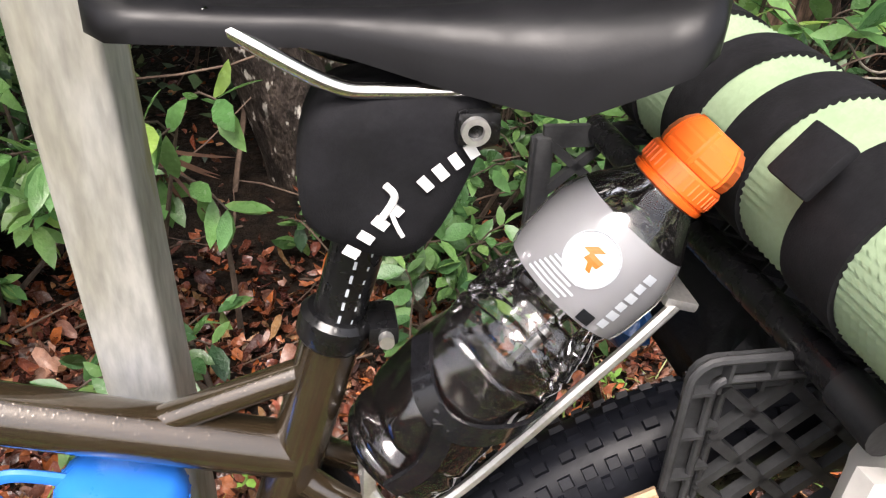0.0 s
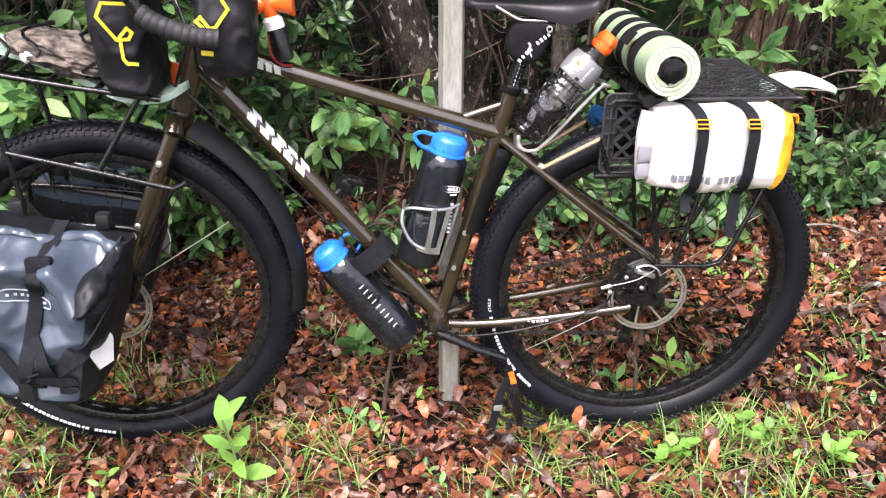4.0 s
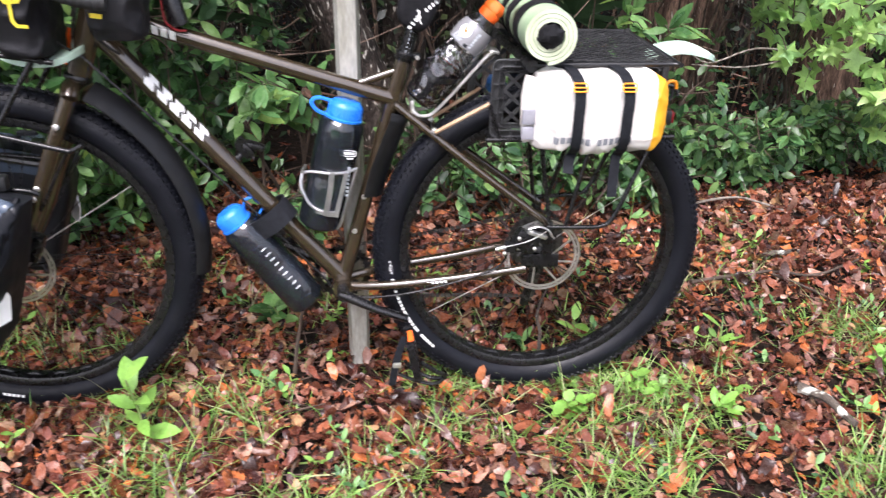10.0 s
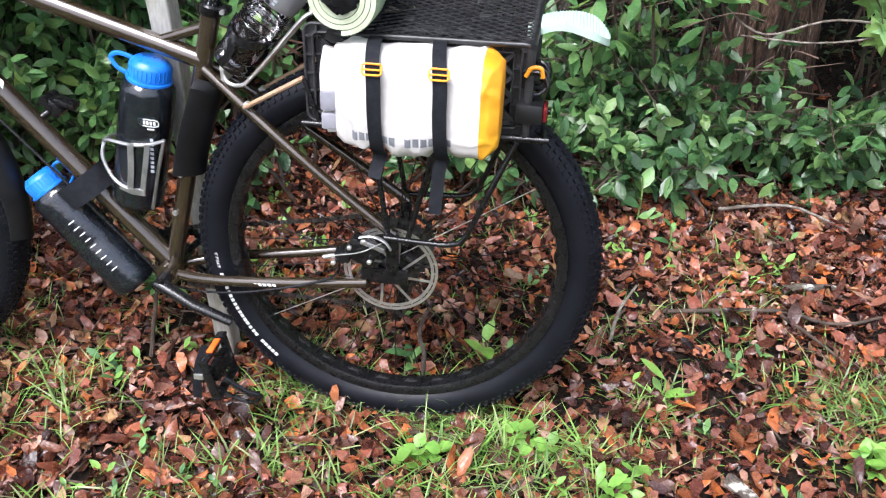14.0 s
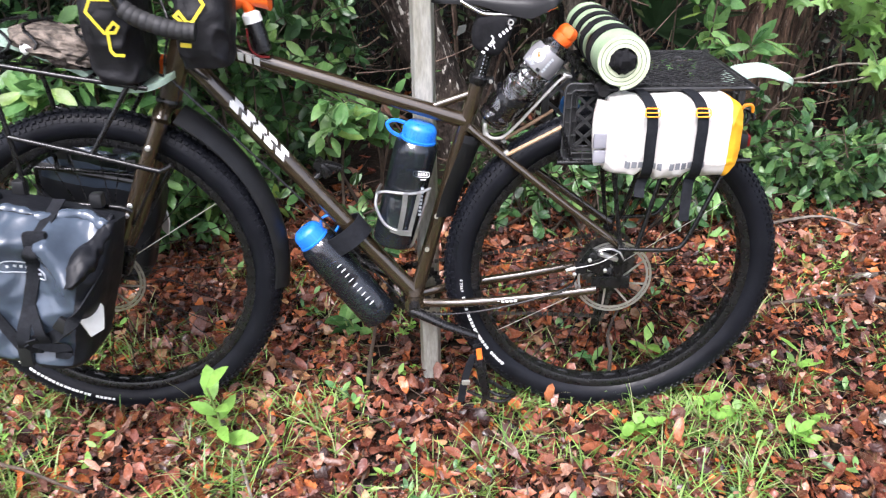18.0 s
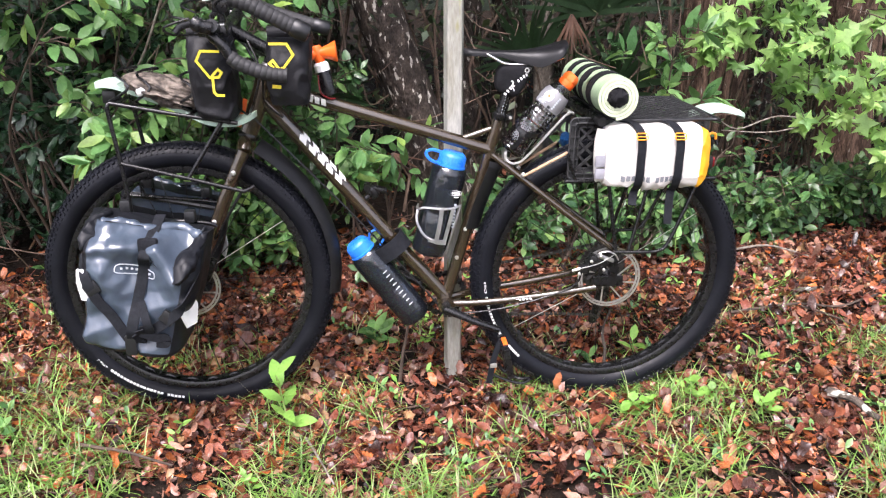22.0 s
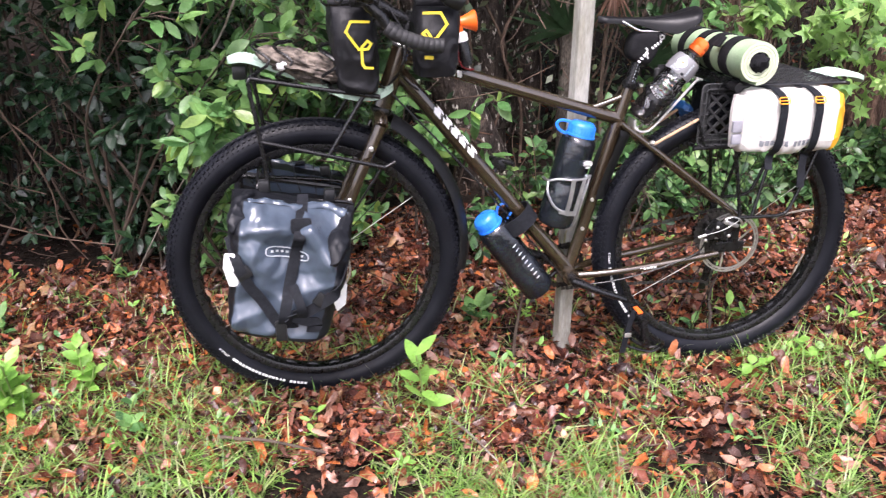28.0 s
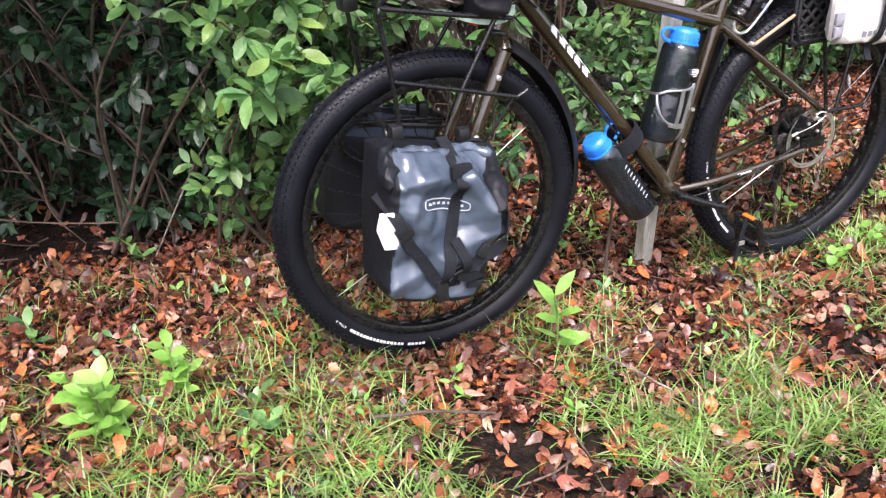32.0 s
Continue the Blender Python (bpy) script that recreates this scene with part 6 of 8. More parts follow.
def pannier(y_in, y_out, label):
    """A roll-top pannier hung a little askew: crumpled tarpaulin front, black side panels, straps and reflectors. y_out: its outer face."""
    s = 1 if y_out > y_in else -1
    t = thing("front_pannier", label, "pannier", (-1.2, (y_in + y_out) / 2, 0.28), "front panniers")
    bm = bmesh.new()
    rings, n, m = [], 168, 64
    dense = [(math.copysign(abs(math.cos(q)) ** 0.34, math.cos(q)), math.copysign(abs(math.sin(q)) ** 0.34, math.sin(q))) for q in np.linspace(0, 2 * math.pi, 6001)]
    run = np.concatenate(([0.0], np.cumsum([math.dist(p, q) for p, q in zip(dense, dense[1:])])))
    even = np.linspace(0, run[-1], n, endpoint=False)
    outline = list(zip(np.interp(even, run, [p[0] for p in dense]).tolist(), np.interp(even, run, [p[1] for p in dense]).tolist()))

    def place(a, d, u):
        """a: -1 to 1 across, d: 0 at the rack to 1 at the outer face, u: 0 at the foot to 1 at the top."""
        hx = (0.106 + 0.020 * min(1, u * 1.6)) * (1.13 - 0.13 * d)
        x = -1.2205 + 0.052 * u + a * hx
        fold = max(0.0, (u - 0.62) / 0.38)
        y = y_in + (y_out - y_in) * d * (1 - 0.50 * fold ** 1.6)
        return x, y, 0.292 + 0.282 * u - 0.19 * (a * hx) - 0.012 * d * (1 - u)

    def crease(a, u):
        """Folds that run from the buckle to the corners, over a soft bulge."""
        out = 0.008 * (1 - a * a) * (1 - u) ** 0.5 + 0.005 * noise.noise(V(a * 2.2, u * 3, s * 4))
        out += 0.012 * (ridged(V(a * 1.5 + 0.7 * u, u * 2.3 - 0.4 * a, s * 2.7)) - 0.4) * min(1.0, 0.35 + u)
        out += 0.005 * (ridged(V(a * 3.1 - u, u * 4.6 + a, s * 7.1)) - 0.4) * min(1.0, 0.2 + u)
        for a0, u0, a1, u1, h in FOLDS:
            p, d = ((a - a0) * 0.115, (u - u0) * 0.28), ((a1 - a0) * 0.115, (u1 - u0) * 0.28)
            k = max(0.0, min(1.0, (p[0] * d[0] + p[1] * d[1]) / (d[0] ** 2 + d[1] ** 2)))
            r = math.hypot(p[0] - k * d[0], p[1] - k * d[1])
            out += 1.45 * h * max(0.0, 1 - r / 0.032) * (1 - 0.35 * k)
        px, pz = a * 0.115, u * 0.28
        warp = 0.16 * noise.noise(V(a * 1.7, u * 2.1, s * 3.3))
        for deg, wave, ph, amp in ((62, 0.094, 0.10, 0.0046), (118, 0.082, 0.62, 0.0042), (20, 0.105, 0.35, 0.0034), (150, 0.061, 0.80, 0.0028)):
            out += amp * math.asin(math.sin(2 * math.pi * ((px * math.cos(radians(deg)) + pz * math.sin(radians(deg))) / wave + ph + warp))) * 0.64 * min(1.0, 0.35 + 0.9 * u)
        for a0, u0, k, ph, h, reach in ((0.12, 1.02, 2.9, 0.4, 0.019, 0.19), (0.02, 0.10, 2.9, 1.1, 0.011, 0.13), (-1.0, 0.75, 3.1, 0.2, 0.009, 0.12)):
            px, pz = (a - a0) * 0.115, (u - u0) * 0.28
            out += h * (math.asin(math.sin(math.atan2(px, pz) * k + ph)) * 0.64) * math.exp(-math.hypot(px, pz) / reach) * min(1.0, math.hypot(px, pz) / 0.03)
        return out

    for i in range(m + 1):
        u = i / m
        ring = []
        for k in range(n):
            foot = 1 - 0.10 * (1 - min(1, u / 0.07)) ** 2
            a, d = outline[k][0] * foot, 0.5 + 0.5 * outline[k][1] * foot
            x, y, z = place(a, d, u)
            cr = crease(a, u)
            ring.append(bm.verts.new((x + 0.12 * cr * a, y + s * cr * (1 if d > 0.6 else 0.1), z + cr * 0.2 * u)))
        rings.append(ring)
    for a, b in zip(rings, rings[1:]):
        for k in range(n):
            bm.faces.new((a[k], a[(k + 1) % n], b[(k + 1) % n], b[k]))
    bm.faces.new(list(reversed(rings[0])))
    bm.faces.new(rings[-1])
    body = part("body", bm, M_PANG, t, "glossy slate grey tarpaulin", angle=1.1)
    body.data.materials.append(M_PANB)
    for f in body.data.polygons:
        i, k = divmod(f.index, n)
        if i >= m:
            f.material_index = 1
            continue
        u, a, d = (i + 0.5) / m, outline[k][0], 0.5 + 0.5 * outline[k][1]
        if not -0.98 + 0.16 * min(1, u / 0.6) < a < 0.80 + 0.16 * max(0, (u - 0.85) / 0.15) or (u < 0.8 and d < 0.4) or u < 0.035:
            f.material_index = 1

    def at(a, d, u, out=0.006):
        x, y, z = place(a, d, u)
        return V(x, y + s * (out * 0.5 + (crease(a, min(u, 1)) if d > 0.6 else 0)), z)

    part("roll_top", tube(bmesh.new(), curve([at(-0.80, 0.84, 0.985, 0), at(-0.4, 0.80, 1.00, 0), at(0, 0.84, 0.98, 0), at(0.5, 0.80, 1.00, 0), at(0.9, 0.84, 0.97, 0)]), [0.0125 + 0.002 * math.sin(i * 1.3) for i in range(33)], 12), M_PANG, t, "rolled top edge")
    for ctrl, r1 in (([at(-0.74, 0.5, 1.02, 0), at(-0.90, 0.72, 0.98, 0.004), at(-0.98, 0.95, 0.90, 0.006), at(-0.98, 1.0, 0.82, 0.006)], 0.020), ([at(0.92, 0.5, 0.99, 0), at(0.86, 0.85, 0.90, 0.012), at(0.78, 1.0, 0.80, 0.018), at(0.72, 1.0, 0.70, 0.014)], 0.022)):
        bm = tube(bmesh.new(), curve(ctrl, 10), [0.012 + (r1 - 0.012) * min(1, q / 20) - 0.016 * max(0, (q - 22) / 8) for q in range(31)], 28)
        for v in bm.verts:
            v.co += Vector(noise.noise_vector(v.co * 30)) * 0.009 + Vector(noise.noise_vector(v.co * 70)) * 0.004
        part("rolled_end", bm, M_PANB, t, "black rolled end folded down", angle=2.0)
    part("carry_strap", strip(bmesh.new(), curve([at(0.12, 0.55, 1.06), at(0.12, 0.9, 1.0, 0.030), at(0.11, 1, 0.93, 0.026), at(0.10, 1, 0.86, 0.030), at(0.09, 1, 0.77, 0.026), at(0.08, 1, 0.68, 0.026), at(0.06, 1, 0.56, 0.024), at(0.04, 1, 0.45, 0.022), at(0.03, 1, 0.35, 0.022), at(0.02, 1, 0.24, 0.018), at(0.02, 1, 0.15, 0.016)]), 0.025, 0.003, (1, 0, 0)), M_WEB, t)
    part("shoulder_strap", strip(bmesh.new(), curve([at(-1.02, 0.62, 0.72, 0), at(-0.90, 0.97, 0.62, 0.012), at(-0.70, 1, 0.45, 0.013), at(-0.42, 1, 0.32, 0.016), at(-0.12, 1, 0.17, 0.019), at(0.0, 1, 0.13, 0.02)]), 0.024, 0.003, (1, 0, 0.7)), M_WEB, t)
    part("shoulder_strap", strip(bmesh.new(), curve([at(0.02, 1, 0.15, 0.02), at(0.28, 1, 0.22, 0.019), at(0.58, 1, 0.33, 0.014), at(0.88, 0.98, 0.52, 0.012), at(1.0, 0.7, 0.72, 0.004)]), 0.024, 0.003, (0.3, 0, 1)), M_WEB, t)
    part("strap_loop", strip(bmesh.new(), curve([at(0.10, 1, 0.48, 0.030), at(0.30, 1, 0.34, 0.040), at(0.36, 1, 0.24, 0.036), at(0.26, 1, 0.20, 0.034), at(0.16, 1, 0.27, 0.03)]), 0.02, 0.003, (0.8, 0, 0.3)), M_WEB, t)
    part("strap_tail", strip(bmesh.new(), curve([at(0.20, 1, 0.24, 0.030), at(0.45, 1, 0.20, 0.034), at(0.66, 1, 0.20, 0.026), at(0.70, 1, 0.15, 0.024), at(0.50, 1, 0.14, 0.024)]), 0.02, 0.003, (0.1, 0, 1)), M_WEB, t)
    part("strap_loop", strip(bmesh.new(), curve([at(0.22, 1, 0.30, 0.016), at(0.30, 1, 0.20, 0.030), at(0.20, 1, 0.16, 0.026), at(0.10, 1, 0.22, 0.02)]), 0.02, 0.003, (0.5, 0, 0.6)), M_WEB, t)
    for a, u in ((-0.78, 0.53), (0.66, 0.40)):
        part("strap_slider", box(bmesh.new(), at(a, 1, u, 0.022), (0.034, 0.010, 0.030), Matrix.Rotation(-0.5 if a < 0 else 0.7, 3, "Y"), bevel=0.003), M_PLASTIC, t)
    part("buckle", box(bmesh.new(), at(0.0, 1, 0.10, 0.020), (0.026, 0.012, 0.050), bevel=0.004), M_PLASTIC, t)
    part("top_buckle", box(bmesh.new(), at(0.12, 1, 0.93, 0.034), (0.046, 0.020, 0.034), bevel=0.008), M_WEB, t)
    for side, u in ((-1, 0.52), (1, 0.42)):
        bm = bmesh.new()
        hexa = [(-0.026, 0.0), (-0.017, 0.036), (0.014, 0.042), (0.026, 0.014), (0.019, -0.036), (-0.010, -0.042)]
        face = V(side * 0.72, s * 0.69, 0)
        along = V(-s * 0.69, side * 0.72, 0)
        x, y, z = place(side * 0.93, 0.92, u)
        o = V(x, y, z) + face * 0.008
        lo = [bm.verts.new(o + along * a + V(0, 0, b)) for a, b in hexa]
        hi = [bm.verts.new(o + along * a * 0.94 + V(0, 0, b * 0.94) + face * 0.004) for a, b in hexa]
        bm.faces.new(hi)
        bm.faces.new(list(reversed(lo)))
        for k in range(6):
            bm.faces.new((lo[k], lo[(k + 1) % 6], hi[(k + 1) % 6], hi[k]))
        part("reflector", bm, M_WHITE, t, "white reflective hexagon patch", smooth=False)
    bm = bmesh.new()
    ln = [(math.cos(2 * math.pi * k / 32), math.sin(2 * math.pi * k / 32)) for k in range(32)]
    tube(bm, [at(-0.06 + math.copysign(abs(a) ** 0.4, a) * 0.36, 1, 0.70 + math.copysign(abs(b) ** 0.6, b) * 0.036, 0.004) for a, b in ln], 0.0012, 5, closed=True)
    for i in range(7):
        box(bm, at(-0.316 + 0.0853 * i, 1, 0.70, 0.004), (0.0056, 0.0010, 0.0050))
    part("printed_badge", bm, M_GREYPRINT, t, "pale oval printed badge")
    for a in (-0.5, 0.55):
        x, y, z = place(a, 0.0, 1.06)
        part("hook", box(bmesh.new(), V(x, y + s * 0.004, z), (0.026, 0.026, 0.030), bevel=0.006), M_PLASTIC, t)
    rail = tube(bmesh.new(), [at(-0.9, 0, 0.92, 0.002), at(0.9, 0, 0.92, 0.002)], 0.008, 8)
    part("hook_rail", rail, M_PLASTIC, t)
    return t


lowr = thing("low_rider_rack", "black tubular low-rider pannier rack on the fork", "rack", (-1.12, 0, 0.45))
for s in (-1, 1):
    part("rack_bar", tube(bmesh.new(), curve([V(-1.30, s * 0.096, 0.572), V(-1.2, s * 0.096, 0.565), V(-1.06, s * 0.09, 0.552), V(-1.03, s * 0.085, 0.54)]), 0.005, 10), M_BLACK, lowr)
    part("rack_bar", tube(bmesh.new(), curve([V(-1.30, s * 0.094, 0.572), V(-1.285, s * 0.094, 0.50), V(-1.16, s * 0.09, 0.44), V(-1.06, s * 0.082, 0.47)]), 0.005, 10), M_BLACK, lowr)
part("rack_hoop", tube(bmesh.new(), curve([V(-1.25, -0.094, 0.568), V(-1.252, -0.094, 0.60), V(-1.25, -0.05, 0.615), V(-1.25, 0.05, 0.615), V(-1.252, 0.094, 0.60), V(-1.25, 0.094, 0.568)]), 0.005, 10), M_BLACK, lowr)
pannier(-0.105, -0.254, "wet slate grey and black roll-top pannier beside the front wheel")
pannier(0.105, 0.250, "slate grey and black roll-top pannier behind the front wheel")

# ---- rear rack, crate and load ----
rackr = thing("rear_rack", "black tubular steel rear rack over the wheel", "rack", (0.0, 0, 0.45))
for s in (-1, 1):
    part("platform_rail", tube(bmesh.new(), [V(-0.15, s * 0.065, 0.640), V(0.25, s * 0.065, 0.645)], 0.0055, 10), M_BLACK, rackr)
    for x0, x1 in ((-0.034, -0.004), (0.075, 0.030)):
        part("rack_leg", tube(bmesh.new(), [V(x0, s * 0.068, 0.640), V(x1, s * 0.084, 0.452)], 0.0050, 10), M_BLACK, rackr)
    part("lower_rail", tube(bmesh.new(), curve([V(-0.01, s * 0.086, 0.452), V(0.06, s * 0.092, 0.453), V(0.105, s * 0.094, 0.456), V(0.13, s * 0.094, 0.475), V(0.165, s * 0.09, 0.56), V(0.20, s * 0.075, 0.642)]), 0.0050, 10), M_BLACK, rackr)
    part("rack_stay", tube(bmesh.new(), [V(-0.252, s * 0.050, 0.652), V(-0.145, s * 0.062, 0.715)], 0.0042, 8), M_BRASS, rackr, "tan rusty stay rod")
    part("rack_stay_end", tube(bmesh.new(), [V(-0.145, s * 0.062, 0.715), V(-0.12, s * 0.065, 0.642)], 0.0042, 8), M_BLACK, rackr)
for x in (-0.14, -0.05, 0.05, 0.15, 0.24):
    part("cross_bar", tube(bmesh.new(), [V(x, -0.065, 0.642), V(x, 0.065, 0.642)], 0.005, 10), M_BLACK, rackr)
tl = thing("tail_light", "small black tail light with a red lens", "light", (0.25, 0, 0.66))
part("body", box(bmesh.new(), V(0.215, -0.05, 0.688), (0.045, 0.05, 0.034), bevel=0.008), M_PLASTIC, tl)
part("lens", box(bmesh.new(), V(0.240, -0.05, 0.688), (0.008, 0.04, 0.026), bevel=0.005), M_RED, tl)

coil = thing("bungee_coil", "coiled black bungee cord with an orange hook behind the crate", "bungee", (0.215, -0.06, 0.70))
part("cord", tube(bmesh.new(), [V(0.222 + 0.018 * math.cos(0.5 * k), -0.075 + 0.0022 * k, 0.735 + 0.020 * math.sin(0.5 * k)) for k in range(40)], 0.0040, 8), M_BLACK, coil)
part("hook", tube(bmesh.new(), curve([V(0.206, -0.082, 0.752), V(0.214, -0.084, 0.766), V(0.228, -0.084, 0.766), V(0.232, -0.082, 0.752)], 5), 0.0034, 8), M_BUCKLE, coil, "orange hook")
crate = thing("milk_crate", "black plastic lattice milk crate strapped upside down on the rear rack", "crate", (0.05, 0.03, 0.648))
CX0, CX1, CY0, CY1, CZ0, CZ1 = -0.141, 0.212, -0.060, 0.215, 0.645, 0.803


def lattice(p, u, v, nu, nv, border, t, uprights=True):
    """One side of the crate as separate bars: rails, uprights and a diagonal lattice between."""
    p, u, v = Vector(p), Vector(u), Vector(v)
    nrm = u.cross(v).normalized()
    rails = [strip(bmesh.new(), [a, b], border, t * 2.2, (b - a).cross(nrm)) for a, b in ((p, p + u), (p + v, p + u + v))]
    posts = []
    for k in range(nu + 1):
        if uprights or k in (0, nu):
            a = p + u * (k / nu)
            posts.append(strip(bmesh.new(), [a, a + v], border * (1.0 if k in (0, nu) else 0.45), t * 2, u))
    slats = []
    for i in range(nu):
        for j in range(nv):
            c = [p + u * ((i + a) / nu) + v * ((j + b) / nv) for a, b in ((0, 0), (1, 0), (1, 1), (0, 1))]
            slats += [(c[0], c[2], nrm), (c[1], c[3], nrm)]
    return rails, posts, slats


def rounded(inset, y, r=0.014, n=4):
    """The crate side's outline, drawn in by inset, as a loop with rounded corners."""
    x0, x1, z0, z1 = CX0 + inset, CX1 - inset, CZ0 + inset, CZ1 - inset
    r = max(0.004, r - inset * 0.5)
    out = []
    for cx, cz, q0 in ((x1 - r, z1 - r, 0), (x0 + r, z1 - r, 90), (x0 + r, z0 + r, 180), (x1 - r, z0 + r, 270)):
        out += [V(cx + r * math.cos(radians(q0 + 90 * k / n)), y, cz + r * math.sin(radians(q0 + 90 * k / n))) for k in range(n + 1)]
    return out


def web(a, b, t):
    """A flat ring between two loops, t thick."""
    bm = bmesh.new()
    rows = [[bm.verts.new(p + V(0, dy, 0)) for p in lp] for lp, dy in ((a, 0), (b, 0), (b, t), (a, t))]
    n = len(a)
    for i in range(4):
        for k in range(n):
            bm.faces.new((rows[i][k], rows[i][(k + 1) % n], rows[(i + 1) % 4][(k + 1) % n], rows[(i + 1) % 4][k]))
    return bm


part("outer_flange", tube(bmesh.new(), rounded(0.0, CY0), 0.0026, 8, closed=True), M_CRATE, crate)
part("flange_web", web(rounded(0.001, CY0 + 0.005), rounded(0.013, CY0 + 0.005), 0.003), M_CRATE, crate)
part("inner_flange", tube(bmesh.new(), rounded(0.0135, CY0 + 0.001), 0.0023, 8, closed=True), M_CRATE, crate)
part("step_web", web(rounded(0.0145, CY0 + 0.010), rounded(0.026, CY0 + 0.012), 0.003), M_CRATE, crate)
part("lattice_frame", tube(bmesh.new(), rounded(0.026, CY0 + 0.010), 0.0022, 8, closed=True), M_CRATE, crate)
for d0, d1, y in ((0.0, 0.0135, CY0 + 0.0015), (0.0135, 0.026, CY0 + 0.0075)):
    for k in range(14):
        x = CX0 + 0.020 + 0.024 * k
        for z, e in ((CZ0, 1), (CZ1, -1)):
            part("rib", strip(bmesh.new(), [V(x, y, z + e * d0), V(x, y, z + e * d1)], 0.0022, 0.007, (1, 0, 0)), M_CRATE, crate, smooth=False)
    for k in range(5):
        z = CZ0 + 0.020 + 0.0295 * k
        for x, e in ((CX0, 1), (CX1, -1)):
            part("rib", strip(bmesh.new(), [V(x + e * d0, y, z), V(x + e * d1, y, z)], 0.0022, 0.007, (0, 0, 1)), M_CRATE, crate, smooth=False)
_, _, slats = lattice((CX0 + 0.026, CY0 + 0.010, CZ0 + 0.026), (CX1 - CX0 - 0.052, 0, 0), (0, 0, CZ1 - CZ0 - 0.052), 8, 3, 0.018, 0.0024)
for a, b, nrm in slats:
    part("slat", strip(bmesh.new(), [a, b], 0.0062, 0.007, (b - a).cross(nrm)), M_CRATE, crate, smooth=False)
for p, u, nu in (((CX0, CY1, CZ0), (CX1 - CX0, 0, 0), 6), ((CX1, CY0, CZ0), (0, CY1 - CY0, 0), 5)):
    rails, posts, slats = lattice(p, u, (0, 0, CZ1 - CZ0), nu, 3, 0.018, 0.0024)
    for bm in rails:
        part("rail", bm, M_CRATE, crate, smooth=False)
    for bm in posts:
        part("upright", bm, M_CRATE, crate, smooth=False)
    for a, b, nrm in slats:
        part("slat", strip(bmesh.new(), [a, b], 0.0072, 0.006, (b - a).cross(nrm)), M_CRATE, crate, smooth=False)
_, _, slats = lattice((-0.076, -0.112, CZ1 + 0.007), (0.290, 0, 0), (0, 0.325, 0), 11, 14, 0.006, 0.0014)
for px, py in ((-0.01, 0.10), (0.02, -0.03), (0.13, 0.02), (0.14, 0.16)):
    part("grid_boss", box(bmesh.new(), V(px, py, CZ1 + 0.008), (0.016, 0.013, 0.004), bevel=0.0015), M_CRATE, crate)
bm = bmesh.new()
for a, b, nrm in slats:
    strip(bm, [a, b], 0.0024, 0.0018, (b - a).cross(nrm))
tagged(part("base_grid", bm, M_CRATE, crate, "fine diamond grid", smooth=False), kind="stuff")
for x, y in ((CX0, CY1), (CX1, CY1), (CX1, CY0)):
    part("corner_post", box(bmesh.new(), V(x, y, (CZ0 + CZ1) / 2), (0.014, 0.014, CZ1 - CZ0 + 0.002), bevel=0.005), M_CRATE, crate)
blue = thing("blue_bag", "small crumpled dark blue plastic bag inside the crate", "bag", (0.0, 0.08, 0.66))
bm = bmesh.new()
bmesh.ops.create_uvsphere(bm, u_segments=28, v_segments=16, radius=1.0)
for v in bm.verts:
    p = v.co.copy()
    w = 1 + 0.25 * noise.noise(p * 2.5)
    v.co = V(-0.095 + p.x * 0.022 * w, 0.135 + p.y * 0.050 * w, 0.700 + p.z * 0.024 * w)
part("body", bm, M_BLUEBAG, blue)
# added filling: its black stands in for the dark inside of the crate
dark = thing("dark_crate_fill", "added crumpled black filling that makes the crate's inside dark", "bag", (0.06, 0.09, 0.648))
bm = bmesh.new()
bmesh.ops.create_uvsphere(bm, u_segments=56, v_segments=32, radius=1.0)
for v in bm.verts:
    p = v.co.copy()
    w = 1 + 0.16 * noise.noise(p * 2.1) + 0.12 * max(0.0, 1 - 3 * abs(noise.noise(p * 3.4))) ** 2
    e = 0.6
    v.co = V(0.055 + math.copysign(abs(p.x) ** e, p.x) * 0.118 * w, 0.085 + math.copysign(abs(p.y) ** e, p.y) * 0.098 * w, 0.722 + math.copysign(abs(p.z) ** e, p.z) * 0.064 * w)
part("body", bm, M_BAGB, dark, angle=1.4)

# rolled sleeping mat across the crate
matr = thing("sleeping_mat", "pale green foam mat, rolled up, bound with black straps", "sleeping mat", (-0.042, 0.08, 0.80))
RC, RY0, RY1, RRAD = V(-0.056, 0, 0.8685), -0.158, 0.225, 0.053
bm = bmesh.new()
turns, per = 3.2, 124
pts = []
for k in range(int(turns * per) + 1):
    q = 2 * math.pi * k / per
    r = 0.024 + (RRAD - 0.0275) * k / (turns * per)
    pts.append((q + 0.35, r))
thick = 0.0068
cols = []
ny = 132
for q, r in pts:
    e = V(math.cos(q), 0, -math.sin(q))
    outer = []
    for j in range(ny + 1):
        dim = 0.0021 if len(cols) % 2 and j % 2 and 0 < j < ny else 0
        outer.append(bm.verts.new(RC + e * (r + thick / 2 + dim) + V(0, RY0 + (RY1 - RY0) * j / ny, 0)))
    inner = [bm.verts.new(RC + e * (r - thick / 2) + V(0, y, 0)) for y in (RY1, RY0)]
    cols.append(outer + inner)
k = len(cols[0])
for a, b in zip(cols, cols[1:]):
    for j in range(k):
        bm.faces.new((a[j], a[(j + 1) % k], b[(j + 1) % k], b[j]))
bm.faces.new(cols[0])
bm.faces.new(list(reversed(cols[-1])))
rollp = part("foam", bm, M_MAT, matr, angle=1.0)
rollp.data.materials.append(M_MATEDGE)
for f in rollp.data.polygons:
    if abs(f.normal.y) > 0.7:
        f.material_index = 1
bm = bmesh.new()
bmesh.ops.create_uvsphere(bm, u_segments=28, v_segments=16, radius=1.0)
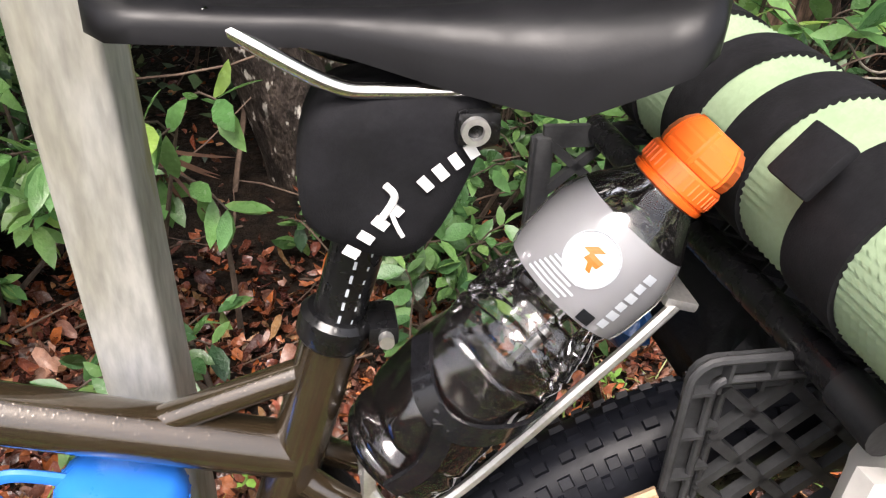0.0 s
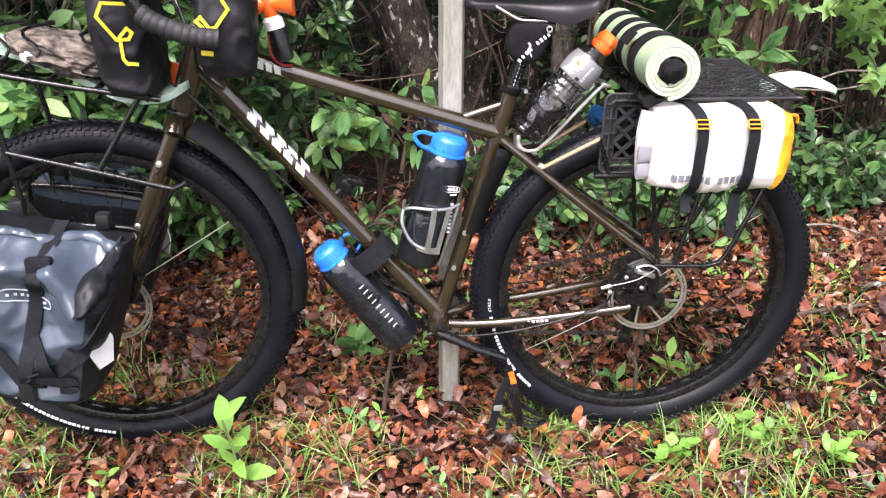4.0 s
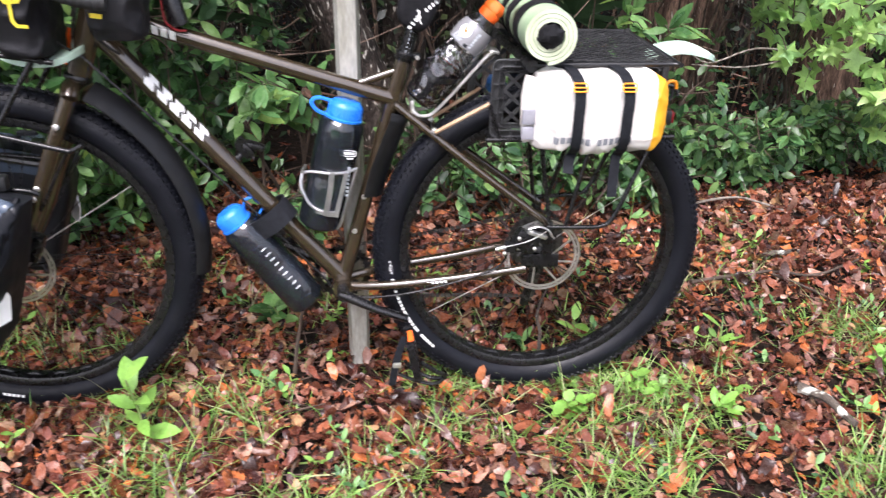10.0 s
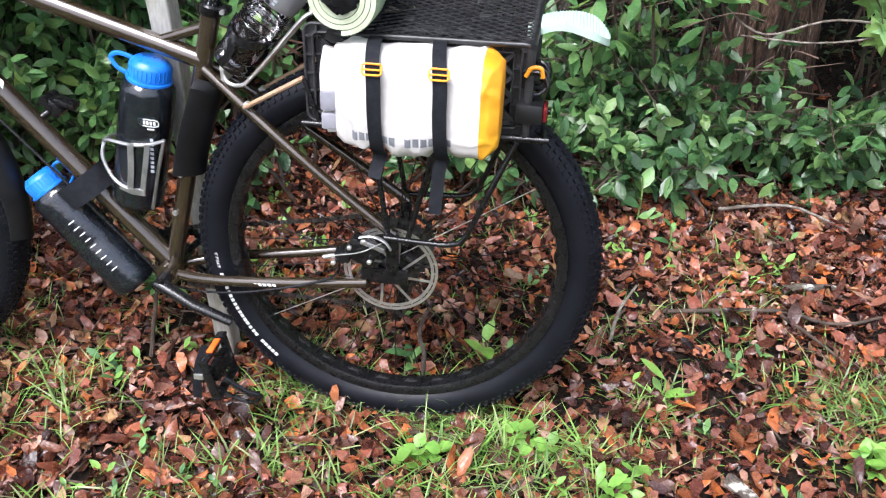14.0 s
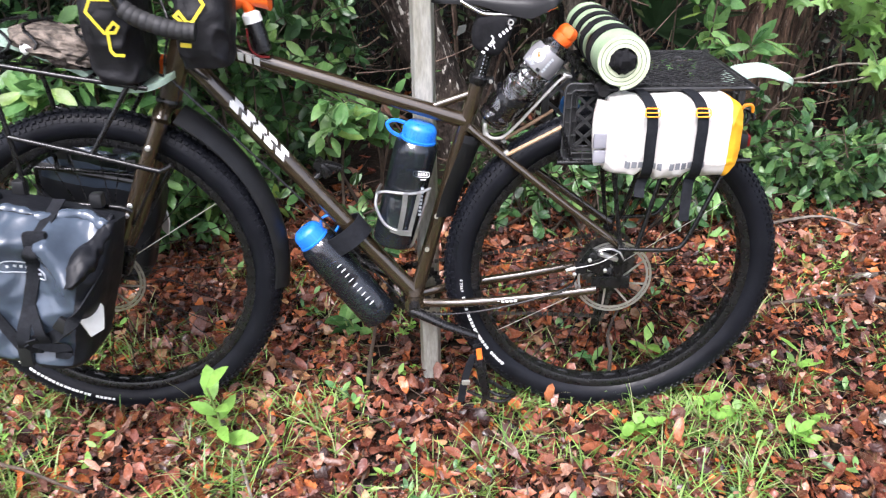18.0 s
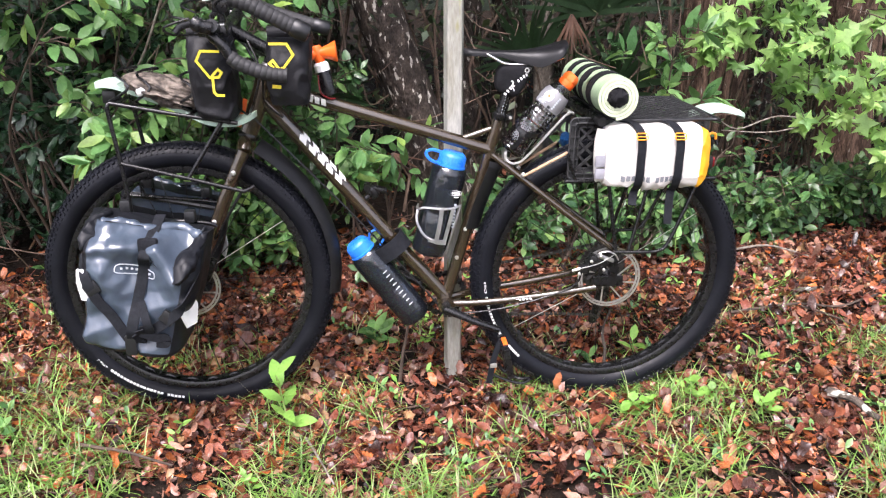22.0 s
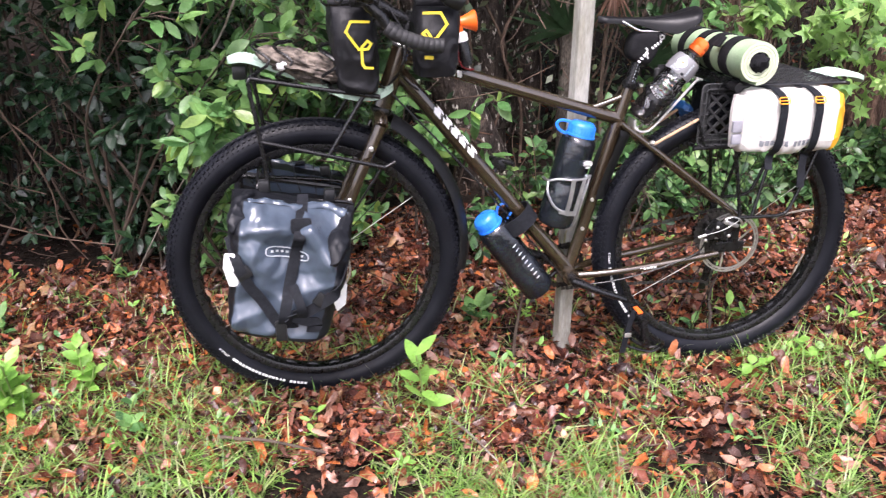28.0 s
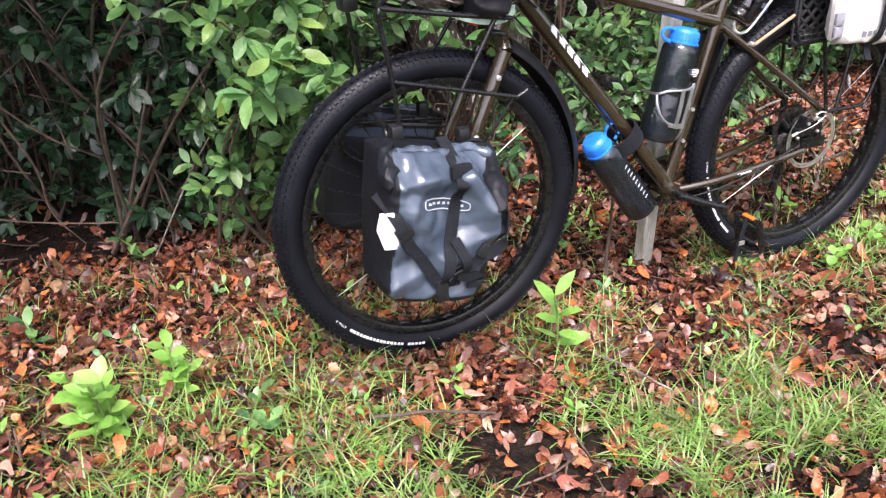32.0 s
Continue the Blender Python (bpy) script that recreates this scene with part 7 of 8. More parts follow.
for v in bm.verts:
    p = v.co.copy()
    w = 1 + 0.3 * noise.noise(p * 3.2) + 0.12 * noise.noise(p * 7)
    v.co = RC + V(p.x * 0.0255 * w, -0.150 + p.y * 0.024 * w, p.z * 0.0225 * w)
part("stuffed_cloth", bm, M_NEO, matr, "black cloth stuffed in the end")
last = [(q, r + thick / 2 + 0.0022) for q, r in pts[-per:]]
for y, w in ((-0.070, 0.040), (0.012, 0.032), (0.078, 0.034), (0.160, 0.034)):
    ring = [RC + V(math.cos(q) * r, y + 0.006 * math.sin(q), -math.sin(q) * r) for q, r in last[::2]]
    part("strap", strip(bmesh.new(), ring + ring[:1], w, 0.003, (0, 1, 0)), M_NEO, matr)
part("strap_tab", box(bmesh.new(), RC + V(-0.052, -0.055, 0.040), (0.030, 0.030, 0.006), Matrix.Rotation(-0.9, 3, "Y"), bevel=0.002), M_NEO, matr)
part("tray_side_tube", tube(bmesh.new(), curve([V(-0.096, 0.222, 0.806), V(-0.089, 0.09, 0.806), V(-0.080, -0.06, 0.806), V(-0.077, -0.118, 0.804)], 6), 0.0105, 14), M_BLACK, crate, "thick black tube along the tray's edge")
part("tube_collar", tube(bmesh.new(), [V(-0.0785, -0.088, 0.805), V(-0.077, -0.120, 0.804)], 0.0122, 14), M_PLASTIC, crate)
part("tray_rim", tube(bmesh.new(), curve([V(-0.078, -0.116, 0.806), V(0.05, -0.117, 0.808), V(0.200, -0.115, 0.809), V(0.216, -0.10, 0.809), V(0.216, 0.20, 0.809), V(0.20, 0.216, 0.809), V(-0.08, 0.218, 0.808)], 6), 0.0046, 10), M_PLASTIC, crate)

# white dry bag on the crate's side
wb = thing("white_dry_bag", "white roll-top dry bag with an orange end, strapped to the crate", "dry bag", (0.05, -0.14, 0.647))
def bag_at(u, q, lift=0.0):
    """A point of the bag's skin: u along it, q round it."""
    x = -0.070 + 0.247 * u
    end = 1 - 0.26 * max(0, (u - 0.88) / 0.12) ** 2.2 - 0.10 * max(0, (0.10 - u) / 0.10) ** 1.6
    c, sn = math.cos(q), math.sin(q)
    pinch = 1 - (0.05 + 0.13 * max(0.0, -sn) ** 2) * (math.exp(-(x / 0.015) ** 2) + math.exp(-((x - 0.094) / 0.015) ** 2))
    e = 0.46
    py, pz = math.copysign(abs(c) ** e, c) * 0.056, math.copysign(abs(sn) ** e, sn) * 0.075
    fold = max(0.0, 1 - 3 * abs(noise.noise(V(x * 9, py * 9, pz * 16 + 3)))) ** 2 + 0.6 * max(0.0, 1 - 3.5 * abs(noise.noise(V(x * 30, py * 12, pz * 22 + 9)))) ** 2
    edge = math.exp(-((u - 0.02) / 0.16) ** 2) + math.exp(-((u - 0.95) / 0.10) ** 2) + 0.7 * max(0.0, -sn) ** 2
    flat = max(0.0, 1 - u / 0.28) ** 1.5
    py *= 1 - 0.45 * flat
    w = end * pinch * (1 + 0.03 * noise.noise(V(x * 14, py * 14, pz * 14)) + 0.10 * fold * min(1.0, 0.24 + edge)) + lift
    return V(x, -0.140 + 0.016 * flat + py * w, 0.724 + pz * w + 0.004 * u)


bm = bmesh.new()
n, m = 96, 110
rings = [[bm.verts.new(bag_at(i / m, 2 * math.pi * k / n)) for k in range(n)] for i in range(m + 1)]
for a, b in zip(rings, rings[1:]):
    for k in range(n):
        bm.faces.new((a[k], a[(k + 1) % n], b[(k + 1) % n], b[k]))
bm.faces.new(list(reversed(rings[0])))
bm.faces.new(rings[-1])
wbody = part("body", bm, M_BAGW, wb, angle=1.5)
wbody.data.materials.append(M_BAGY)
for f in wbody.data.polygons:
    if f.center.x + BASES[wb.name].x > 0.150:
        f.material_index = 1
part("roll_closure", strip(bmesh.new(), curve([V(-0.076, -0.128, 0.788), V(-0.082, -0.132, 0.75), V(-0.080, -0.132, 0.70), V(-0.074, -0.128, 0.660)]), 0.028, 0.012, (1, 0, 0)), M_BAGW, wb)
bm = bmesh.new()
box(bm, V(-0.082, -0.143, 0.712), (0.026, 0.010, 0.030), bevel=0.004)
box(bm, V(-0.080, -0.143, 0.680), (0.028, 0.010, 0.026), bevel=0.004)
part("closure_buckle", bm, M_CLOSURE, wb, "grey plastic buckle")
bm = bmesh.new()
for i in range(13):
    if i in (3, 6):
        continue
    u = 0.13 + 0.047 * i
    g = [[bm.verts.new(bag_at(u + 0.036 * k / 3, math.pi + 0.26 + 0.24 * j / 3, 0.012)) for k in range(4)] for j in range(4)]
    for g0, g1 in zip(g, g[1:]):
        for k in range(3):
            bm.faces.new((g0[k], g0[k + 1], g1[k + 1], g1[k]))
part("print", bm, M_DARKPRINT, wb, "row of grey block marks", smooth=False)
for x, tail in ((0.0, 0.61), (0.094, 0.560)):
    st = [V(x - 0.014, -0.104, 0.806), V(x - 0.012, -0.13, 0.8075), V(x - 0.008, -0.165, 0.8065), V(x - 0.003, -0.196, 0.792), V(x, -0.205, 0.762), V(x, -0.205, 0.725), V(x + 0.001, -0.202, 0.692), V(x + 0.002, -0.190, 0.662), V(x + 0.003, -0.168, 0.644), V(x - 0.002, -0.172, 0.628), V(x - 0.005, -0.184, tail)]
    s_ob = part("strap", strip(bmesh.new(), curve(st, 6), 0.020, 0.0028, (1, 0, 0)), M_WEB, wb, "dark grey webbing strap")
    c0, up = V(x - 0.002, -0.2035, 0.7855), V(0, 0.45, 0.89)
    bm = bmesh.new()
    tube(bm, [c0 + V(a * 0.0135, -0.001, 0) + up * b * 0.0078 for a, b in ((-1, -0.7), (-0.8, -1), (0.8, -1), (1, -0.7), (1, 0.7), (0.8, 1), (-0.8, 1), (-1, 0.7))], 0.0016, 8, closed=True)
    tube(bm, [c0 + V(-0.0135, -0.002, 0), c0 + V(0.0135, -0.002, 0)], 0.0014, 8)
    part("strap_buckle", bm, M_BUCKLE, s_ob, "open yellow-orange ladder buckle")

# ---- trees ----


def trunk(bm, base, top, r0, r1, seed, bark=0.05):
    base, top = Vector(base), Vector(top)
    n, m = 34, 64
    side = V(0.5, 0.3, 0).normalized()
    rings = []
    for i in range(m):
        u = (i / (m - 1)) ** 1.35
        p = base.lerp(top, u) + side * 0.05 * math.sin(u * 5 + seed)
        r = r0 + (r1 - r0) * u + r0 * 0.40 * math.exp(-u * (top - base).length / 0.20)
        ring = []
        for k in range(n):
            q = 2 * math.pi * k / n
            e = V(math.cos(q), math.sin(q), 0)
            w = 1 + bark * noise.noise(V(e.x * 3.0, e.y * 3.0, p.z * 1.3 + seed)) + bark * noise.noise(V(e.x * 11, e.y * 11, p.z * 2.4 + seed))
            ring.append(bm.verts.new(p + e * r * w))
        rings.append(ring)
    for a, b in zip(rings, rings[1:]):
        for k in range(n):
            bm.faces.new((a[k], a[(k + 1) % n], b[(k + 1) % n], b[k]))
    bm.faces.new(rings[-1])
    return bm


def cloud(n, centre, spread, seed):
    r = np.random.default_rng(seed)
    p = unit(r.normal(0, 1, (n, 3))) * (r.uniform(0, 1, n) ** 0.45)[:, None]
    return np.array(centre) + p * np.array(spread), r


def leaf_mesh(name, pos, r, size, wid, material, template=LEAF_V, faces=LEAF_F, droop=0.35):
    n = len(pos)
    ang = r.uniform(0, 2 * np.pi, n)
    el = r.normal(-droop, 0.4, n)
    d = np.stack([np.cos(ang) * np.cos(el), np.sin(ang) * np.cos(el), np.sin(el)], 1)
    nr = unit(np.stack([r.normal(0, 0.45, n), r.normal(-0.25, 0.45, n), np.ones(n)], 1))
    ln = r.uniform(*size, n)
    return many(name, scatter(template, pos, ln, ln * r.uniform(*wid, n), d, nr, r.normal(-0.12, 0.14, n)), faces, material)


def hang_mesh(name, me, t):
    ob = new(name, me)
    ob.parent = t
    ob.matrix_parent_inverse = t.matrix_world.inverted()
    return ob


def tree(label, base, top, r0, r1, seed, material=M_BARK, crown=2600, limbs=4):
    t = thing("tree", label, "tree", base, "trees of the wood", bike=False)
    part("trunk", trunk(bmesh.new(), base, top, r0, r1, seed), material, t, angle=1.5)
    rr = random.Random(seed)
    tops = []
    for i in range(limbs):
        u = 0.72 + 0.26 * i / max(1, limbs - 1)
        a = Vector(base).lerp(Vector(top), u)
        q = rr.uniform(0, 6.28)
        b = a + V(math.cos(q), math.sin(q) * 0.9 + 0.25, 0.6) * rr.uniform(0.8, 1.6)
        part("limb", tube(bmesh.new(), curve([a, a.lerp(b, 0.5) + V(0, 0, 0.12), b], 5), [r1 * 0.55 - r1 * 0.045 * k for k in range(11)], 8), material, t)
        tops.append(b)
    tops.append(Vector(top))
    # crowns, mostly out of view, are dense and large-leaved to shade the wood
    ps = []
    for i, b in enumerate(tops):
        p, r = cloud(crown // len(tops), b, (1.3, 1.2, 0.6), seed * 31 + i)
        ps.append(p)
    hang_mesh("crown", leaf_mesh("crown", np.concatenate(ps), r, (0.16, 0.30), (0.5, 0.7), M_LAUREL), t)
    return t


tree("leaning dark-barked tree with pale flecks of lichen", (-0.22, 1.78, 0.0), (-1.42, 1.95, 3.6), 0.115, 0.10, 3, M_BARKD)
tree("straight brown-barked tree at the wood's edge", (1.10, 1.82, 0.0), (0.80, 1.78, 4.0), 0.160, 0.135, 5)
tree("straight flaky brown-barked tree at the wood's edge", (1.74, 1.80, 0.0), (1.60, 1.85, 4.2), 0.13, 0.12, 8)
tree("slim tree with pale lichened bark", (0.36, 2.2, 0.0), (0.14, 2.3, 3.8), 0.05, 0.045, 11, M_BARKP, 1800, 3)
tree("dark straight tree in the wood", (-0.13, 2.35, 0.0), (-0.2, 2.5, 4.0), 0.10, 0.09, 13, M_BARKD, 2600, 3)
tree("dark straight tree in the wood", (0.18, 2.75, 0.0), (0.2, 2.8, 4.0), 0.10, 0.09, 14, M_BARKD, 2600, 3)
tree("slim tree with pale flecked bark", (-1.28, 2.2, 0.0), (-1.5, 2.4, 3.6), 0.06, 0.05, 17, M_BARKP, 1800, 3)
tree("short brown trunk among the shrubs", (-1.72, 1.22, 0.0), (-1.62, 1.6, 3.4), 0.052, 0.045, 19, M_BARK, 2600, 4)
shading_tree = tree("grey-barked tree deep in the wood", (-2.6, 1.9, 0.0), (-2.4, 2.3, 3.8), 0.08, 0.07, 23, M_BARKP, 2600, 4)
tree("dark tree at the wood's edge", (-3.2, 1.6, 0.0), (-3.1, 1.9, 3.8), 0.09, 0.08, 24, M_BARKD, 2600, 4)
tree("brown tree deep in the wood", (2.75, 2.5, 0.0), (2.8, 2.6, 4.2), 0.14, 0.12, 29, M_BARK, 2600, 4)
tree("dark tree deep in the wood", (0.75, 3.3, 0.0), (0.7, 3.3, 4.2), 0.12, 0.1, 31, M_BARKD, 2600, 4)
tree("dark tree deep in the wood", (-0.9, 3.4, 0.0), (-0.8, 3.4, 4.2), 0.12, 0.1, 37, M_BARKD, 2600, 4)
tree("dark tree deep in the wood", (-2.2, 3.6, 0.0), (-2.1, 3.5, 4.2), 0.12, 0.1, 41, M_BARKD, 2600, 4)
tree("dark tree deep in the wood", (2.3, 3.8, 0.0), (2.2, 3.7, 4.2), 0.12, 0.1, 43, M_BARKD, 2600, 4)

# unseen low crown added to the same tree, spread over the thicket for shade
p1, r1_ = cloud(9500, (-2.65, 0.95, 2.1), (1.3, 1.25, 0.34), 71)
hang_mesh("crown", leaf_mesh("crown", p1, r1_, (0.10, 0.2), (0.45, 0.6), M_LAUREL), shading_tree)
# limb added to carry the shading crown
part("limb", tube(bmesh.new(), curve([V(-2.45, 2.15, 2.3), V(-2.5, 1.8, 2.3), V(-2.5, 1.3, 2.2), V(-2.6, 0.9, 2.1)], 5), [0.03 - 0.0015 * k for k in range(16)], 8), M_BARKP, shading_tree)

# ---- shrubs ----


def shrub(label, base, tips, material=M_LAUREL, seed=1, size=(0.04, 0.072), wid=(0.38, 0.52), star=False, twigs=6, per=8, reach=0.16, lo=0.25, r0=0.007, category="shrub"):
    """A shrub: stems that rise to the given tips, twigs on them, leaves set along every twig and in a rosette at its end."""
    r = np.random.default_rng(seed)
    t = thing("shrub", label, category, base, "shrubs at the wood's edge", bike=False)
    P, D, N = [], [], []
    for tip in tips:
        tip = Vector(tip)
        b = Vector(base) + V(r.normal(0, 0.07), r.normal(0, 0.05), 0)
        midp = b.lerp(tip, 0.55) + V(r.normal(0, 0.07), r.normal(0.05, 0.05), r.normal(0.04, 0.05))
        line = curve([b, midp, tip], 7)
        bm = bmesh.new()
        tube(bm, line, [r0 * (1 - 0.75 * i / 14) for i in range(15)], 6)
        for k in range(twigs):
            a = line[14 if k == 0 else int(14 * (lo + (1 - lo) * r.uniform(0, 1)))]
            dirn = unit(np.array([[r.normal(0, 0.8), r.normal(-0.35, 0.6), r.normal(0.25, 0.45)]]))[0]
            ln = reach * r.uniform(0.5, 1.2)
            e = a + Vector(dirn) * ln
            tube(bm, [a, a.lerp(e, 0.55) + V(0, 0, 0.012), e], 0.0019, 5)
            n = max(3, int(per * r.uniform(0.7, 1.3)))
            f = np.concatenate([np.linspace(0.25, 0.9, n - n // 2), np.full(n // 2, 1.0)])
            side = unit(np.cross(np.tile(dirn, (n, 1)), r.normal(0, 1, (n, 3))))
            P.append(np.array(a)[None] * (1 - f[:, None]) + np.array(e)[None] * f[:, None])
            D.append(unit(dirn[None] * r.uniform(0.25, 0.8, (n, 1)) + side * 0.85 + np.array([0, -0.08, -0.10])))
            N.append(unit(np.array([0, -1.1 if star else -0.45, 0.8 if star else 1.0])[None] + r.normal(0, 0.5, (n, 3))))
        part("stem", bm, M_TWIG, t)
    p, d, nr = np.concatenate(P), np.concatenate(D), np.concatenate(N)
    n = len(p)
    ln = r.uniform(*size, n)
    v = scatter(STAR_V if star else LEAF_V, p, ln, ln * (r.uniform(0.9, 1.1, n) if star else r.uniform(*wid, n)), d, nr, r.normal(-0.13, 0.10, n))
    vz = v[..., 2]
    vz[vz < 0.012] = 0.012
    tagged(hang_mesh("foliage", many("foliage", v, STAR_F if star else LEAF_F, material), t), kind="stuff")
    return t


def fan(r, n, x, y, z):
    """n stem tips spread in a box."""
    return [(r.uniform(*x), r.uniform(*y), r.uniform(*z)) for _ in range(n)]


rs = np.random.default_rng(55)
LL = "dense evergreen shrub with glossy dark green leaves"
sd = 100
rows_low = [(0.45, 1.30, 8, 0.35), (0.75, 1.28, 9, 0.36), (1.05, 1.3, 9, 0.20), (1.35, 1.35, 9, 0.20), (1.65, 1.35, 8, 0.25), (2.0, 1.45, 7, 0.4), (2.4, 1.5, 6, 0.5), (0.15, 1.35, 4, 0.32), (-0.2, 1.35, 3, 0.28)]
for x, y, k, h in rows_low:
    sd += 1
    shrub(LL, (x, y, 0.02), fan(rs, k, (x - 0.22, x + 0.22), (y - 0.22, y + 0.12), (h * 0.35, h * 1.25)), seed=sd, twigs=9, per=9, reach=0.15)
for x, y, k, h in [(-0.92, 1.2, 5, 0.6), (0.55, 1.65, 3, 0.6)]:
    sd += 1
    shrub(LL, (x, y, 0.02), fan(rs, k, (x - 0.22, x + 0.22), (y - 0.25, y + 0.15), (h * 0.4, h * 1.2)), seed=sd, twigs=6, per=8, reach=0.17, size=(0.06, 0.10))
# left of x = -1.4 the leaf colour carries the thicket's shade
for x, y, k, h in [(-1.2, 1.0, 10, 0.9), (-1.45, 1.05, 12, 0.95), (-1.72, 1.15, 10, 1.0), (-2.0, 1.5, 9, 1.1), (-2.35, 1.6, 9, 1.15), (-2.75, 1.6, 9, 1.2), (-3.2, 1.6, 9, 1.3), (-1.35, 1.35, 10, 1.5), (-1.8, 1.5, 10, 1.7), (-2.3, 1.75, 10, 1.8), (-1.0, 1.5, 8, 1.3)]:
    sd += 1
    shrub(LL if x > -1.4 else "thicket shrub with small evergreen leaves, shade put into their colour", (x, y, 0.02), fan(rs, k, (x - 0.25, x + 0.25), (y - 0.32, y + 0.15), (h * (0.5 if x < -1.6 else 0.3), h * 1.2)), M_LAUREL if x > -1.4 else M_SHADE, seed=sd, twigs=13 if x > -1.75 else 6, per=10 if x > -1.75 else 8, reach=0.17, lo=0.12 if x > -1.75 else 0.3)
shrub("bright leafy shrub behind the front wheel", (-1.12, 0.98, 0.02), fan(rs, 9, (-1.35, -0.9), (0.75, 1.0), (0.2, 0.72)), M_LAURELB, 307, (0.045, 0.08), (0.38, 0.5), twigs=7, per=8, reach=0.13, lo=0.4)
# shade is in the leaf colour of these low shrubs too
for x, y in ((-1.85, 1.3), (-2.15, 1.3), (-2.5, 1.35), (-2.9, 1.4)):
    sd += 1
    shrub("thicket shrub with small evergreen leaves, shade put into their colour", (x, y, 0.02), fan(rs, 8, (x - 0.2, x + 0.2), (y - 0.15, y + 0.2), (0.1, 0.6)), M_SHADE, 500 + sd, (0.035, 0.06), (0.4, 0.52), twigs=5, per=7, reach=0.13, lo=0.15)
# the leftmost gets the leaves with shade in their colour
for x, y in ((-1.62, 1.05), (-1.38, 0.98), (-1.12, 1.02)):
    sd += 1
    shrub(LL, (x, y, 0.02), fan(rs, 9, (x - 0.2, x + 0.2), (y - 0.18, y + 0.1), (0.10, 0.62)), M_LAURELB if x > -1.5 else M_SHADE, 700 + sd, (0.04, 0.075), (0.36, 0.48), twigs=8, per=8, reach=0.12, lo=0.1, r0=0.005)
shrub("bright leafy shrub beside the front wheel", (-1.42, 0.82, 0.02), fan(rs, 13, (-1.48, -1.05), (0.45, 0.8), (0.18, 0.78)), M_LAURELB, 309, (0.045, 0.075), (0.38, 0.5), twigs=6, per=8, reach=0.11, lo=0.45)
shrub("leafy branch with large glossy leaves reaching out beside the wheel", (-1.42, 0.85, 0.02), [(-1.34, 0.40, 0.66), (-1.40, 0.50, 0.58), (-1.28, 0.55, 0.72), (-1.22, 0.6, 0.58)], M_LAURELB, 301, (0.065, 0.10), (0.38, 0.46), twigs=4, per=9, reach=0.10, lo=0.8)
shrub("tree branch with large leaves hanging beside the handlebar", (-1.75, 1.0, 0.02), [(-1.50, 0.35, 1.02), (-1.62, 0.6, 1.10), (-1.25, 0.5, 0.92), (-1.35, 0.55, 1.05), (-1.15, 0.6, 1.15), (-0.9, 0.75, 1.12), (-1.5, 0.7, 1.3), (-1.1, 0.7, 0.85)], M_LAURELB, 302, (0.05, 0.085), (0.40, 0.52), twigs=7, per=8, reach=0.14, lo=0.7)
shrub("leafy shoots with pointed leaves behind the mat", (0.60, 1.25, 0.02), [(0.40, 1.05, 0.80), (0.52, 1.0, 0.92), (0.58, 1.1, 0.84), (0.62, 1.0, 0.66), (0.48, 1.1, 0.66)], M_LAURELB, 304, (0.07, 0.115), (0.30, 0.40), twigs=5, per=7, reach=0.11, lo=0.55)
shrub("leafy shoots with pointed leaves in front of the dark trunk", (-0.55, 1.1, 0.02), [(-0.62, 0.9, 0.50), (-0.55, 0.92, 0.42), (-0.72, 0.9, 0.38), (-0.48, 0.95, 0.56), (-0.75, 1.0, 0.6)], M_LAURELB, 305, (0.065, 0.10), (0.32, 0.42), twigs=4, per=7, reach=0.10, lo=0.5)
rl = np.random.default_rng(912)
for k, (x, y, n, h) in enumerate([(0.10, 0.98, 5, 0.20), (0.30, 0.96, 6, 0.22), (0.50, 1.05, 6, 0.24), (0.72, 1.02, 5, 0.20), (-0.55, 0.84, 4, 0.16), (-0.12, 1.02, 4, 0.18)]):
    shrub("low evergreen shoots growing out of the fallen leaves", (x, y, 0.02), fan(rl, n, (x - 0.13, x + 0.13), (y - 0.12, y + 0.08), (h * 0.4, h * 1.2)), M_LAUREL, 930 + k, (0.045, 0.075), (0.36, 0.5), twigs=5, per=6, reach=0.10)
ST = "young tree with bright lobed leaves reaching over the verge"
shrub(ST, (1.95, 1.35, 0.02), [(1.30, 1.0, 0.74), (1.45, 0.95, 0.62), (1.55, 0.95, 0.50), (1.40, 0.9, 0.44), (1.62, 1.0, 0.70), (1.70, 1.0, 0.56), (1.75, 0.95, 0.42), (1.52, 1.0, 0.82), (1.85, 1.0, 0.9), (1.28, 1.0, 0.56)], M_STAR, 311, (0.040, 0.076), star=True, twigs=5, per=5, reach=0.12, lo=0.65, category="young tree")
shrub(ST, (1.40, 1.55, 0.02), [(1.08, 1.2, 0.70), (1.14, 1.15, 0.80), (1.22, 1.15, 0.88), (1.32, 1.2, 0.76), (1.17, 1.25, 0.96), (1.32, 1.2, 1.0), (1.12, 1.25, 1.08), (1.44, 1.2, 0.9), (1.27, 1.1, 0.62), (1.42, 1.2, 1.08), (1.2, 1.2, 1.2)], M_STAR, 312, (0.040, 0.074), star=True, twigs=5, per=5, reach=0.12, lo=0.65, category="young tree")


shrub(ST, (1.05, 1.6, 0.02), [(0.86, 1.2, 0.95), (0.95, 1.2, 1.05), (0.80, 1.2, 0.86), (1.02, 1.15, 0.86), (0.90, 1.22, 1.16), (1.05, 1.2, 1.2), (0.74, 1.2, 1.0)], M_STAR, 313, (0.040, 0.070), star=True, twigs=5, per=5, reach=0.11, lo=0.72, category="young tree")


